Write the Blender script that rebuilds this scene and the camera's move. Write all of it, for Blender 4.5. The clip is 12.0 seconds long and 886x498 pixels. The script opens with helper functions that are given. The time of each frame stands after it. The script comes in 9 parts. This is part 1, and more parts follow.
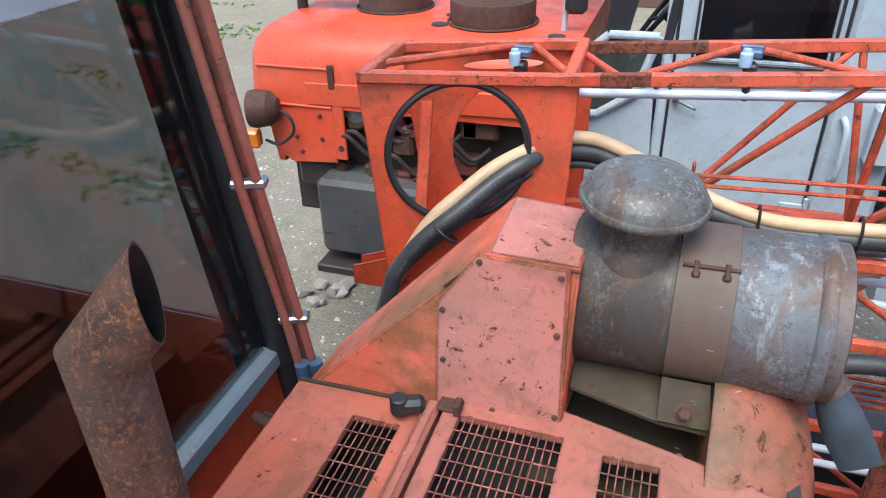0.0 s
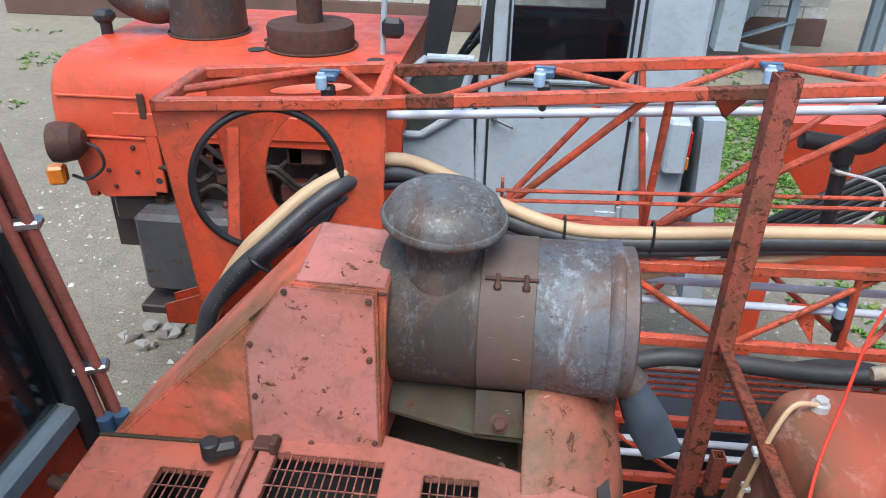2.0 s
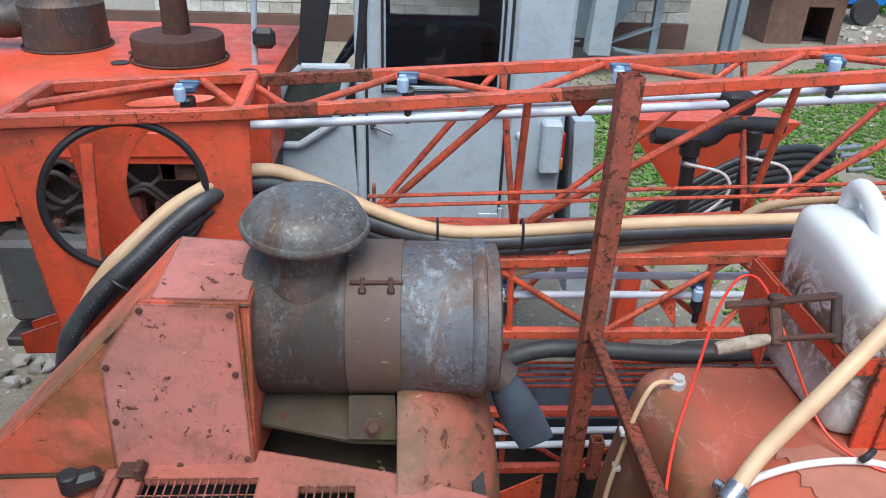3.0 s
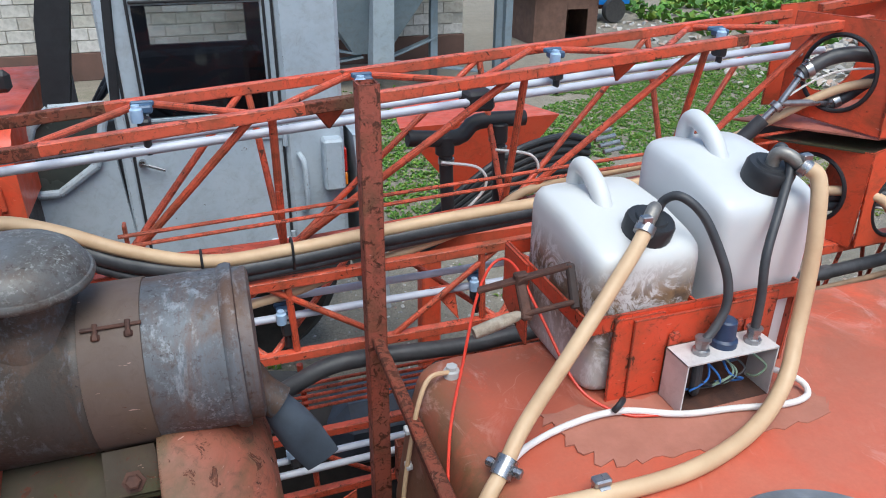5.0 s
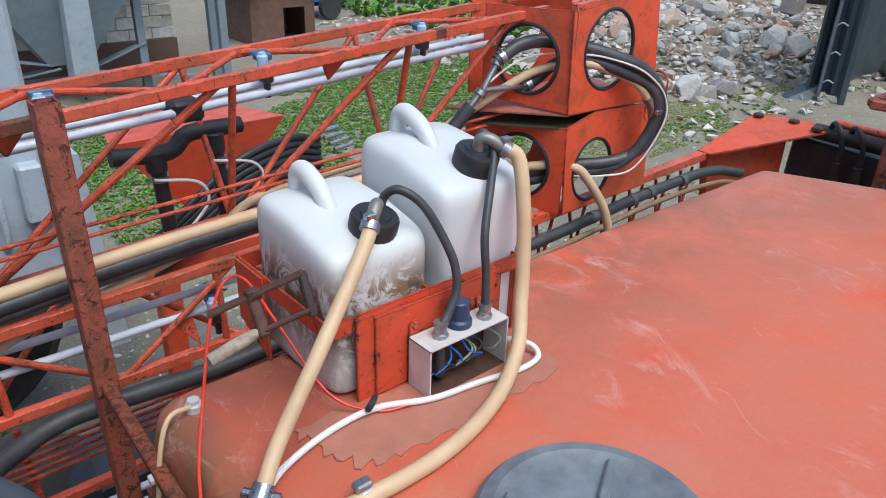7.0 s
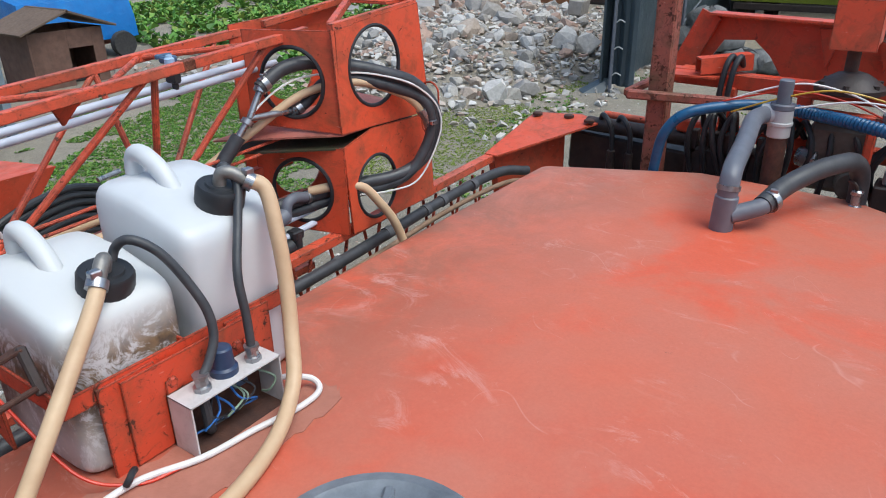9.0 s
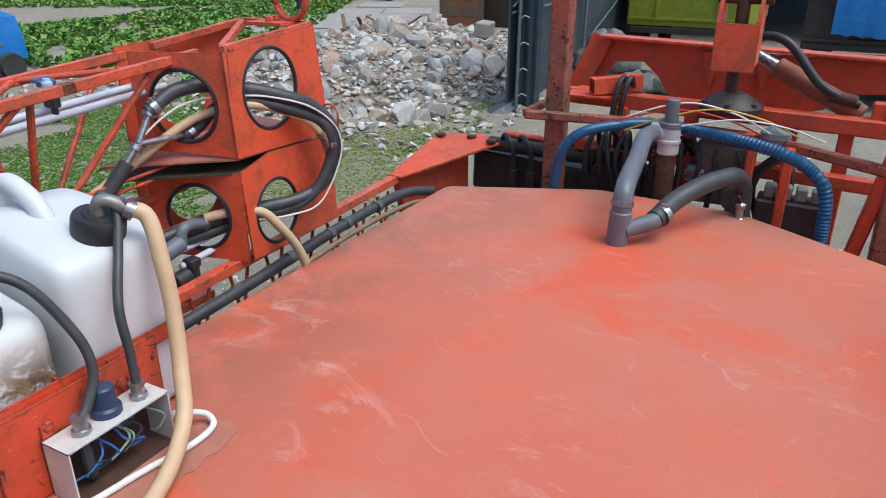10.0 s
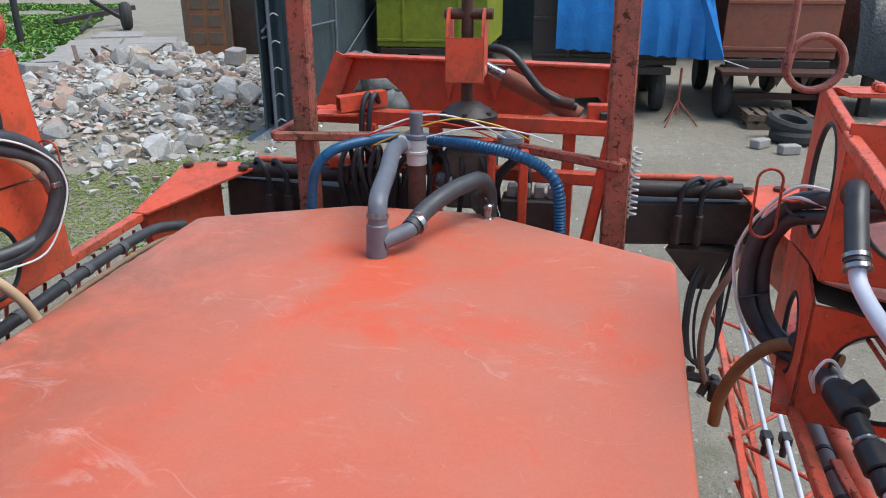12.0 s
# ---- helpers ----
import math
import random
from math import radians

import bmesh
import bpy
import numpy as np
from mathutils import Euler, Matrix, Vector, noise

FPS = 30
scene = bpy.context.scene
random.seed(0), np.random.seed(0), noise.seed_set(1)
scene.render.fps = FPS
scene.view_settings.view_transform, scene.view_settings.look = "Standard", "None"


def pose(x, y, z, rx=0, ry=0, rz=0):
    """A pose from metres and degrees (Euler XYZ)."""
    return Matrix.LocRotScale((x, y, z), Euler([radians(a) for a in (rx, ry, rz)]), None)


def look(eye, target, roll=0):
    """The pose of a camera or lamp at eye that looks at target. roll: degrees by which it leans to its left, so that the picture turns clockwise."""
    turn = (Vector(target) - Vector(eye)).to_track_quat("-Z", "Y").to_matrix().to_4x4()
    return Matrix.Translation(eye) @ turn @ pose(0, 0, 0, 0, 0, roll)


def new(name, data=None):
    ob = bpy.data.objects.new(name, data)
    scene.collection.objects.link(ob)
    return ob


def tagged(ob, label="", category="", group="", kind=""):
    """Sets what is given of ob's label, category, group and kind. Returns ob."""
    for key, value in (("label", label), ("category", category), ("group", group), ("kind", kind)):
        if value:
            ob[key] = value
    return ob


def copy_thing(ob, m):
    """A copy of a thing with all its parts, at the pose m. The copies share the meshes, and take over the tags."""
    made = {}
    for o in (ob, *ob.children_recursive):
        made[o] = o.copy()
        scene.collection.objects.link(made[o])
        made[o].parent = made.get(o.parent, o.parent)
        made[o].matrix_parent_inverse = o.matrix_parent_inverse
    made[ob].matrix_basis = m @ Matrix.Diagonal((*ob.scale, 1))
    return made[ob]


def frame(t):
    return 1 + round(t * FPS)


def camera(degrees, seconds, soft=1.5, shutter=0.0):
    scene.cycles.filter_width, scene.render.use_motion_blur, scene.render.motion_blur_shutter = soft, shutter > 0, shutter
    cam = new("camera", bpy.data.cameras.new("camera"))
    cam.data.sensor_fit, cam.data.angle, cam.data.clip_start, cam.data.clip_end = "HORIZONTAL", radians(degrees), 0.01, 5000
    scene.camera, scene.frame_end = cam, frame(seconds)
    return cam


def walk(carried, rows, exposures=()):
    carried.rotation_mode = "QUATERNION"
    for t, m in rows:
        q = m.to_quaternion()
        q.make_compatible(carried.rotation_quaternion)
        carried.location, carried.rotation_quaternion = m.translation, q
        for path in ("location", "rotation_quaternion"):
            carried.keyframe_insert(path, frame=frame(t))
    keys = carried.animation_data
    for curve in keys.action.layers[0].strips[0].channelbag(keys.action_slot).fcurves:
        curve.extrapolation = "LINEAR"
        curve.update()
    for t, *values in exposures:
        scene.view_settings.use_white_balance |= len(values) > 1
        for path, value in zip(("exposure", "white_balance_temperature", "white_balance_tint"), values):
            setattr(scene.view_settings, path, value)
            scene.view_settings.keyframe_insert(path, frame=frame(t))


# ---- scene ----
cam = camera(63.2, 12.0, soft=1.0)
PATH = [
    (0, (0.599, 0.002, 3.071), (0.036, 1.626, 2.048), -1.6),
    (0.5, (0.606, 0.006, 3.072), (0.118, 1.663, 2.064), -0.5),
    (1, (0.614, 0.012, 3.067), (0.209, 1.7, 2.074), 0.6),
    (1.5, (0.633, 0.022, 3.066), (0.328, 1.74, 2.088), 0.9),
    (1.8, (0.641, 0.022, 3.071), (0.426, 1.757, 2.098), 1.1),
    (2, (0.664, 0.031, 3.065), (0.501, 1.773, 2.096), 1.2),
    (2.5, (0.694, 0.028, 3.068), (0.643, 1.782, 2.108), 1.1),
    (3, (0.721, 0.021, 3.064), (0.838, 1.782, 2.123), 2.2),
    (3.2, (0.742, 0.02, 3.064), (0.949, 1.778, 2.133), 2.4),
    (4.8, (0.828, 0.001, 3.051), (1.358, 1.713, 2.162), 0.9),
    (5, (0.843, -0.003, 3.053), (1.441, 1.688, 2.168), 0.6),
    (5.1, (0.847, -0.007, 3.054), (1.485, 1.673, 2.176), 0.3),
    (5.5, (0.884, -0.021, 3.054), (1.659, 1.601, 2.178), 0.6),
    (5.6, (0.897, -0.042, 3.062), (1.694, 1.57, 2.185), 1.1),
    (6, (0.909, -0.022, 3.047), (1.819, 1.532, 2.176), 1.5),
    (6.5, (0.891, 0.001, 3.051), (1.951, 1.456, 2.181), 1.5),
    (7, (0.897, 0.005, 3.054), (2.077, 1.36, 2.176), 1.7),
    (7.5, (0.951, -0.012, 3.055), (2.19, 1.283, 2.167), 1.9),
    (7.7, (0.976, -0.021, 3.056), (2.242, 1.245, 2.165), 1.7),
    (9.3, (1.055, -0.091, 3.05), (2.577, 0.919, 2.235), -1.1),
    (9.5, (1.064, -0.095, 3.052), (2.611, 0.885, 2.247), -1.0),
    (10, (1.076, -0.109, 3.049), (2.698, 0.763, 2.268), 0.1),
    (10.5, (1.085, -0.121, 3.046), (2.772, 0.64, 2.286), 0.5),
    (11, (1.103, -0.141, 3.043), (2.856, 0.47, 2.298), 0.3),
    (11.5, (1.104, -0.152, 3.037), (2.914, 0.284, 2.306), 0.7),
    (12, (1.118, -0.16, 3.028), (2.957, 0.153, 2.306), -0.0),
]
walk(cam, [(t, look(eye, target, roll)) for t, eye, target, roll in PATH], exposures=[(0, 1.06, 6080, 3), (3, 0.7, 6080, 3), (5, 0.48, 6080, 3), (7, 0.4, 6080, 3), (9, 0.36, 6080, 3), (12, 0.52, 6080, 3)])

# ---- world and light: a bright overcast day ----
world = bpy.data.worlds.new("overcast_sky")
scene.world = world
world.use_nodes = True
wn = world.node_tree.nodes
wn.clear()
sky = wn.new("ShaderNodeTexSky")
sky.sky_type = "NISHITA"
sky.sun_disc = False
sky.sun_elevation = radians(64)
sky.sun_rotation = radians(184)
sky.air_density, sky.dust_density, sky.ozone_density = 1.0, 3.0, 1.0
bg = wn.new("ShaderNodeBackground")
bg.inputs["Strength"].default_value = 0.15
wout = wn.new("ShaderNodeOutputWorld")
world.node_tree.links.new(sky.outputs[0], bg.inputs[0])
world.node_tree.links.new(bg.outputs[0], wout.inputs[0])
sun_data = bpy.data.lights.new("sun", "SUN")
sun_data.energy, sun_data.angle, sun_data.color = 1.6, radians(40), (1.0, 0.995, 0.98)
sun = new("sun", sun_data)
sun.matrix_world = look((0, 0, 20), (0.7, 9.7, 0))

GROUND = 0.2


# ---- material helpers ----
def srgb(r, g, b):
    return tuple(((c / 255) / 12.92 if c < 11 else ((c / 255 + 0.055) / 1.055) ** 2.4) for c in (r, g, b)) + (1.0,)


class Nodes:
    def __init__(self, name):
        self.mat = bpy.data.materials.new(name)
        self.mat.use_nodes = True
        self.t = self.mat.node_tree
        self.bsdf = self.t.nodes["Principled BSDF"]
        self.co = self.t.nodes.new("ShaderNodeTexCoord").outputs["Object"]

    def link(self, a, b):
        self.t.links.new(a, b)

    def noise(self, scale, detail=5.0, rough=0.6, dist=0.0, stretch=None):
        n = self.t.nodes.new("ShaderNodeTexNoise")
        n.inputs["Scale"].default_value, n.inputs["Detail"].default_value = scale, detail
        n.inputs["Roughness"].default_value, n.inputs["Distortion"].default_value = rough, dist
        co = self.co
        if stretch:
            m = self.t.nodes.new("ShaderNodeMapping")
            m.inputs["Scale"].default_value = stretch
            self.link(co, m.inputs[0])
            co = m.outputs[0]
        self.link(co, n.inputs["Vector"])
        return n.outputs["Fac"]

    def voronoi(self, scale, feature="F1"):
        n = self.t.nodes.new("ShaderNodeTexVoronoi")
        n.feature = feature
        n.inputs["Scale"].default_value = scale
        self.link(self.co, n.inputs["Vector"])
        return n.outputs[0]

    def ramp(self, fac, a, b, va=0.0, vb=1.0):
        n = self.t.nodes.new("ShaderNodeMapRange")
        n.inputs[1].default_value, n.inputs[2].default_value = a, b
        n.inputs[3].default_value, n.inputs[4].default_value = va, vb
        self.link(fac, n.inputs[0])
        return n.outputs[0]

    def mul(self, a, b, op="MULTIPLY"):
        n = self.t.nodes.new("ShaderNodeMath")
        n.operation = op
        n.use_clamp = True
        for k, v in enumerate((a, b)):
            if isinstance(v, (int, float)):
                n.inputs[k].default_value = v
            else:
                self.link(v, n.inputs[k])
        return n.outputs[0]

    def mix(self, fac, a, b):
        n = self.t.nodes.new("ShaderNodeMix")
        n.data_type = "RGBA"
        for k, v in ((0, fac), (6, a), (7, b)):
            if isinstance(v, (int, float, tuple)):
                n.inputs[k].default_value = v
            else:
                self.link(v, n.inputs[k])
        return n.outputs[2]

    def random(self):
        return self.t.nodes.new("ShaderNodeObjectInfo").outputs["Random"]

    def island(self):
        return self.t.nodes.new("ShaderNodeNewGeometry").outputs["Random Per Island"]

    def up(self):
        n = self.t.nodes.new("ShaderNodeNewGeometry").outputs["Normal"]
        s = self.t.nodes.new("ShaderNodeSeparateXYZ")
        self.link(n, s.inputs[0])
        return s.outputs[2]

    def done(self, color, rough=0.5, metal=0.0, bump=None, height=0.2, dist=0.01, spec=0.5):
        b = self.bsdf
        for key, v in (("Base Color", color), ("Roughness", rough), ("Metallic", metal), ("Specular IOR Level", spec)):
            if isinstance(v, (int, float, tuple)):
                b.inputs[key].default_value = v
            else:
                self.link(v, b.inputs[key])
        if bump is not None:
            n = self.t.nodes.new("ShaderNodeBump")
            n.inputs["Strength"].default_value, n.inputs["Distance"].default_value = height, dist
            self.link(bump, n.inputs["Height"])
            self.link(n.outputs[0], b.inputs["Normal"])
        return self.mat


RUST = srgb(96, 52, 34)
RUST_DARK = srgb(58, 34, 26)


def paint(name, col, faded, rough=0.45, rust=0.66, chips=22.0, dirt=srgb(92, 72, 48), dirty=0.35, moss=None, worn=0.0, moss_at=0.5):
    """Worn machine paint: faded patches, grime in the low noise, rusty chips, bare edges."""
    m = Nodes(name)
    c = m.mix(m.ramp(m.noise(3.0, 6), 0.35, 0.7), col, faded)
    c = m.mix(m.mul(m.ramp(m.noise(60, 3), 0.35, 0.75), 0.25), c, faded)
    grime = m.mul(m.ramp(m.noise(7.0, 8, 0.7, 0.6), 0.48, 0.68), dirty)
    c = m.mix(grime, c, dirt)
    c = m.mix(m.mul(m.ramp(m.noise(26, 8, 0.76, 0.8), 0.52, 0.62), 0.5 * dirty), c, srgb(66, 48, 38))
    if moss:
        c = m.mix(m.mul(m.ramp(m.noise(4.2, 8, 0.68, 0.5), moss_at, moss_at + 0.14), 0.75), c, moss)
    scr = m.ramp(m.noise(40, 2, 0.5, 0.5, (1.0, 1.0, 6.0)), 0.72, 0.76)
    c = m.mix(m.mul(scr, 0.45), c, srgb(222, 180, 168))
    ch = m.ramp(m.noise(chips, 9, 0.72, 0.6), rust - 0.015, rust + 0.02)
    fine = m.mul(m.ramp(m.noise(chips * 2.7, 8, 0.8, 1.5), rust - 0.02, rust + 0.02), m.ramp(m.noise(8.0, 5, 0.6), 0.42, 0.6))
    ch = m.mul(ch, fine, "ADD")
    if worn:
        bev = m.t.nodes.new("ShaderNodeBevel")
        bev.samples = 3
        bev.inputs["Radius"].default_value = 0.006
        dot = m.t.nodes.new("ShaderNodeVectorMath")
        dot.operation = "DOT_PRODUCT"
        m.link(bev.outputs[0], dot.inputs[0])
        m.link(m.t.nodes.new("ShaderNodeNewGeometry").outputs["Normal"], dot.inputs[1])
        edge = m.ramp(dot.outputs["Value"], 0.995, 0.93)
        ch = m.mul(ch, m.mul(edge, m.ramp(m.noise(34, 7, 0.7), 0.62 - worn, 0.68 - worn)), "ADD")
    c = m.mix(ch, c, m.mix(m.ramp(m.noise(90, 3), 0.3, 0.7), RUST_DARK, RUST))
    r = m.mul(m.ramp(m.noise(14, 5), 0.3, 0.7, rough - 0.1, rough + 0.18), m.mul(ch, 0.3), "ADD")
    b = m.mul(m.mul(m.noise(45, 4), 0.4), m.mul(ch, 0.5), "SUBTRACT")
    return m.done(c, r, 0.0, b, 0.3, 0.004)


def plain(name, col, col2, rough=0.6, scale=20.0, height=0.15, metal=0.0, dist=0.004, spec=0.5):
    m = Nodes(name)
    n = m.noise(scale, 6)
    c = m.mix(m.ramp(n, 0.3, 0.7), col, col2)
    c = m.mix(m.mul(m.ramp(m.noise(scale * 0.17, 4), 0.35, 0.7), 0.5), c, col2)
    return m.done(c, m.ramp(m.noise(scale * 0.6, 4), 0.3, 0.7, rough - 0.08, rough + 0.12), metal, m.noise(scale * 3, 4), height, dist, spec)


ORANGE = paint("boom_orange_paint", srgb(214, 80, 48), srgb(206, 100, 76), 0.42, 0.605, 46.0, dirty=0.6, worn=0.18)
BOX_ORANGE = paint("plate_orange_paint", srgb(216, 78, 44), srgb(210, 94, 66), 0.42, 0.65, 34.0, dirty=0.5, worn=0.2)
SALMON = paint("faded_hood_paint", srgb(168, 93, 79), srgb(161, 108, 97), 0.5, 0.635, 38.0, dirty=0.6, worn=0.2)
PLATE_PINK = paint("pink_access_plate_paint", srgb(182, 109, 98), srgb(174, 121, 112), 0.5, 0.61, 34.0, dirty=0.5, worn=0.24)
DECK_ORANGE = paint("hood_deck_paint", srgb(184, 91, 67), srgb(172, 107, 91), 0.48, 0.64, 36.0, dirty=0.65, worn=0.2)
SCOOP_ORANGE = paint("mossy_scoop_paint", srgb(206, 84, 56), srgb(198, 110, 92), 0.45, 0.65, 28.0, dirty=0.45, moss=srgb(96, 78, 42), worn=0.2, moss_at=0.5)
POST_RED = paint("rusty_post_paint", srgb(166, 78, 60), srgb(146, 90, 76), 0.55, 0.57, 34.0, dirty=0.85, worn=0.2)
RAIL_RUST = paint("flaked_rail_paint", srgb(150, 66, 44), srgb(104, 58, 42), 0.7, 0.53, 40.0, dirty=1.0)
RUSTY_STEEL = plain("rusty_steel", srgb(92, 58, 44), srgb(60, 40, 34), 0.75, 40, 0.5)
TRACTOR_ORANGE = paint("tractor_orange_paint", srgb(208, 68, 40), srgb(206, 90, 62), 0.38, 0.69, 14.0, dirty=0.35)
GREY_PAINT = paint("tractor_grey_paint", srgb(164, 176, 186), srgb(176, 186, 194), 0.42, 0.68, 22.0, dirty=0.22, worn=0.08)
GREY_BLUE = paint("hopper_grey_paint", srgb(112, 126, 136), srgb(126, 138, 146), 0.5, 0.72, 10.0, dirty=0.25)
RUBBER = plain("black_rubber", srgb(30, 31, 34), srgb(44, 45, 48), 0.48, 30, 0.1)
HOSE_BLACK = plain("black_hose_rubber", srgb(40, 42, 46), srgb(70, 71, 74), 0.45, 22, 0.15)
HOSE_CREAM = plain("cream_hose_rubber", srgb(212, 184, 148), srgb(192, 160, 126), 0.45, 14, 0.1)
TAN = plain("tan_hose", srgb(164, 116, 70), srgb(128, 94, 62), 0.55, 20, 0.1)
CABLE_WHITE = plain("white_cable", srgb(232, 230, 228), srgb(212, 208, 204), 0.45, 30, 0.05)
CABLE_RED = plain("red_cable", srgb(214, 62, 40), srgb(196, 54, 36), 0.4, 30, 0.05)
PIPE_WHITE = plain("grey_white_pipe", srgb(206, 210, 222), srgb(184, 190, 204), 0.35, 12, 0.05)
PVC_GREY = plain("grey_pvc", srgb(112, 116, 126), srgb(96, 98, 106), 0.42, 14, 0.08)
PVC_WHITE = plain("white_pvc", srgb(200, 202, 204), srgb(176, 176, 174), 0.4, 18, 0.06)
CHROME = plain("bright_steel", srgb(180, 182, 186), srgb(140, 140, 142), 0.28, 40, 0.1, 0.9)
DARK_IRON = plain("greasy_dark_iron", srgb(36, 32, 31), srgb(62, 50, 46), 0.5, 24, 0.4)
BLUE_PLASTIC = plain("pale_blue_plastic", srgb(176, 200, 222), srgb(150, 180, 212), 0.4, 40, 0.05)
BLUE_GREY = plain("blue_grey_plastic", srgb(74, 100, 128), srgb(60, 84, 112), 0.4, 40, 0.05)
BLUE_HOSE = plain("blue_corrugated_plastic", srgb(24, 92, 134), srgb(16, 66, 104), 0.35, 30, 0.05)
WOOD = plain("weathered_wood", srgb(120, 100, 84), srgb(92, 76, 64), 0.8, 18, 0.4)
CONCRETE = plain("pale_concrete", srgb(168, 162, 156), srgb(140, 134, 128), 0.9, 6, 0.4, dist=0.02)


def weathered_drum(name, base, dull, pale, amount):
    m = Nodes(name)
    c = m.mix(m.ramp(m.noise(4.5, 7, 0.65, 0.5, (1.6, 1, 0.6)), 0.36, 0.64), dull, base)
    c = m.mix(m.mul(m.ramp(m.noise(7, 8, 0.7, 0.8), 0.48, 0.6), 0.8), c, srgb(88, 68, 56))
    c = m.mix(m.mul(m.ramp(m.noise(20, 9, 0.75, 0.3, (1.5, 1, 0.6)), 0.55 - amount, 0.64 - amount), 0.8), c, pale)
    c = m.mix(m.mul(m.ramp(m.noise(55, 6, 0.75), 0.54, 0.64), 0.6), c, srgb(62, 50, 44))
    c = m.mix(m.mul(m.mul(m.ramp(m.noise(130, 4, 0.7), 0.54, 0.6), m.ramp(m.noise(6, 6, 0.7), 0.46, 0.6)), 0.75), c, pale)
    c = m.mix(m.mul(m.mul(m.ramp(m.noise(90, 4, 0.7, 0.6), 0.6, 0.65), m.ramp(m.noise(9, 5, 0.7), 0.44, 0.6)), 0.8), c, srgb(40, 33, 30))
    c = m.mix(m.mul(m.ramp(m.noise(3.2, 8, 0.7, 0.9, (2.4, 1, 0.5)), 0.52, 0.62), 0.55), c, srgb(96, 68, 50))
    return m.done(c, m.ramp(m.noise(12, 5), 0.3, 0.7, 0.42, 0.7), 0.2, m.noise(60, 5), 0.35, 0.003)


DRUM = weathered_drum("blotched_brown_grey_drum", srgb(74, 71, 69), srgb(60, 53, 48), srgb(96, 100, 104), 0.0)
DRUM_PALE = weathered_drum("pale_galvanised_drum", srgb(100, 105, 112), srgb(82, 81, 82), srgb(142, 148, 154), 0.0)
DRUM_CAP = weathered_drum("weathered_rain_cap", srgb(108, 111, 114), srgb(86, 82, 78), srgb(150, 152, 150), -0.02)


def exhaust_rust():
    m = Nodes("pitted_exhaust_rust")
    c = m.mix(m.ramp(m.noise(24, 8, 0.7), 0.35, 0.65), srgb(58, 46, 42), srgb(104, 68, 50))
    c = m.mix(m.ramp(m.noise(120, 5, 0.8), 0.52, 0.6), c, srgb(136, 88, 58))
    c = m.mix(m.mul(m.ramp(m.noise(6, 4), 0.45, 0.7), 0.6), c, srgb(84, 76, 74))
    return m.done(c, 0.85, 0.0, m.noise(130, 6, 0.7), 0.8, 0.006)


EXHAUST = exhaust_rust()


def tank_paint():
    m = Nodes("sun_faded_tank_paint")
    c = m.mix(m.ramp(m.noise(1.3, 4, 0.55), 0.4, 0.64), srgb(198, 108, 84), srgb(186, 119, 100))
    c = m.mix(m.mul(m.ramp(m.noise(2.1, 5, 0.6, 0.5), 0.5, 0.62), 0.8), c, srgb(212, 90, 60))
    c = m.mix(m.mul(m.ramp(m.noise(3.4, 8, 0.7), 0.48, 0.76), 0.5), c, srgb(178, 112, 92))
    sep = m.t.nodes.new("ShaderNodeSeparateXYZ")
    m.link(m.co, sep.inputs[0])
    fresh = m.mul(m.ramp(sep.outputs[0], 0.1, -0.9), m.ramp(m.noise(2.4, 5, 0.6), 0.36, 0.6))
    c = m.mix(m.mul(fresh, 0.8), c, srgb(204, 78, 48))
    moss = m.mul(m.ramp(sep.outputs[0], -1.12, -1.2), m.ramp(m.noise(6.0, 8, 0.7, 0.5), 0.27, 0.5))
    c = m.mix(m.mul(moss, 0.9), c, srgb(84, 74, 38))
    rim = m.mul(m.ramp(sep.outputs[1], 0.2, 0.8), m.ramp(m.noise(2.6, 8, 0.75, 0.5), 0.38, 0.56))
    c = m.mix(m.mul(rim, 0.75), c, srgb(128, 92, 76))
    rear = m.mul(m.ramp(sep.outputs[0], 0.75, 1.25), m.ramp(m.noise(4.0, 8, 0.75, 0.8), 0.42, 0.58))
    c = m.mix(m.mul(rear, 0.65), c, srgb(172, 138, 124))
    c = m.mix(m.mul(m.ramp(m.noise(150, 3), 0.3, 0.8), 0.2), c, srgb(146, 70, 54))
    for scale, off in ((3.1, 0.0), (4.4, 0.03)):
        n = m.noise(scale, 1.5, 0.4, 0.6, (1.0, 0.8 + 20 * off, 1.0))
        ln = m.mul(m.ramp(n, 0.4965 + off, 0.5 + off), m.ramp(n, 0.5035 + off, 0.5 + off))
        ln = m.mul(ln, m.ramp(m.noise(5.2 + 30 * off, 4, 0.6), 0.56, 0.63))
        c = m.mix(m.mul(ln, 0.2), c, srgb(222, 184, 174))
    sm = m.mul(m.ramp(m.noise(9, 9, 0.78, 1.2, (1.0, 0.5, 1.0)), 0.53, 0.64), m.ramp(m.noise(2.3, 4), 0.5, 0.6))
    c = m.mix(m.mul(sm, 0.42), c, srgb(216, 176, 166))
    c = m.mix(m.mul(m.mul(m.ramp(m.noise(60, 7, 0.8, 1.0), 0.63, 0.68), m.ramp(m.noise(3.0, 4), 0.5, 0.65)), 0.8), c, srgb(96, 66, 54))
    c = m.mix(m.mul(m.mul(m.ramp(m.noise(38, 8, 0.8, 1.4), 0.64, 0.7), m.ramp(m.noise(2.7, 4), 0.5, 0.6)), 0.5), c, srgb(224, 190, 180))
    return m.done(c, m.ramp(m.noise(9, 6), 0.3, 0.7, 0.48, 0.68), 0.0, m.noise(30, 6), 0.14, 0.004, 0.35)


TANK = tank_paint()


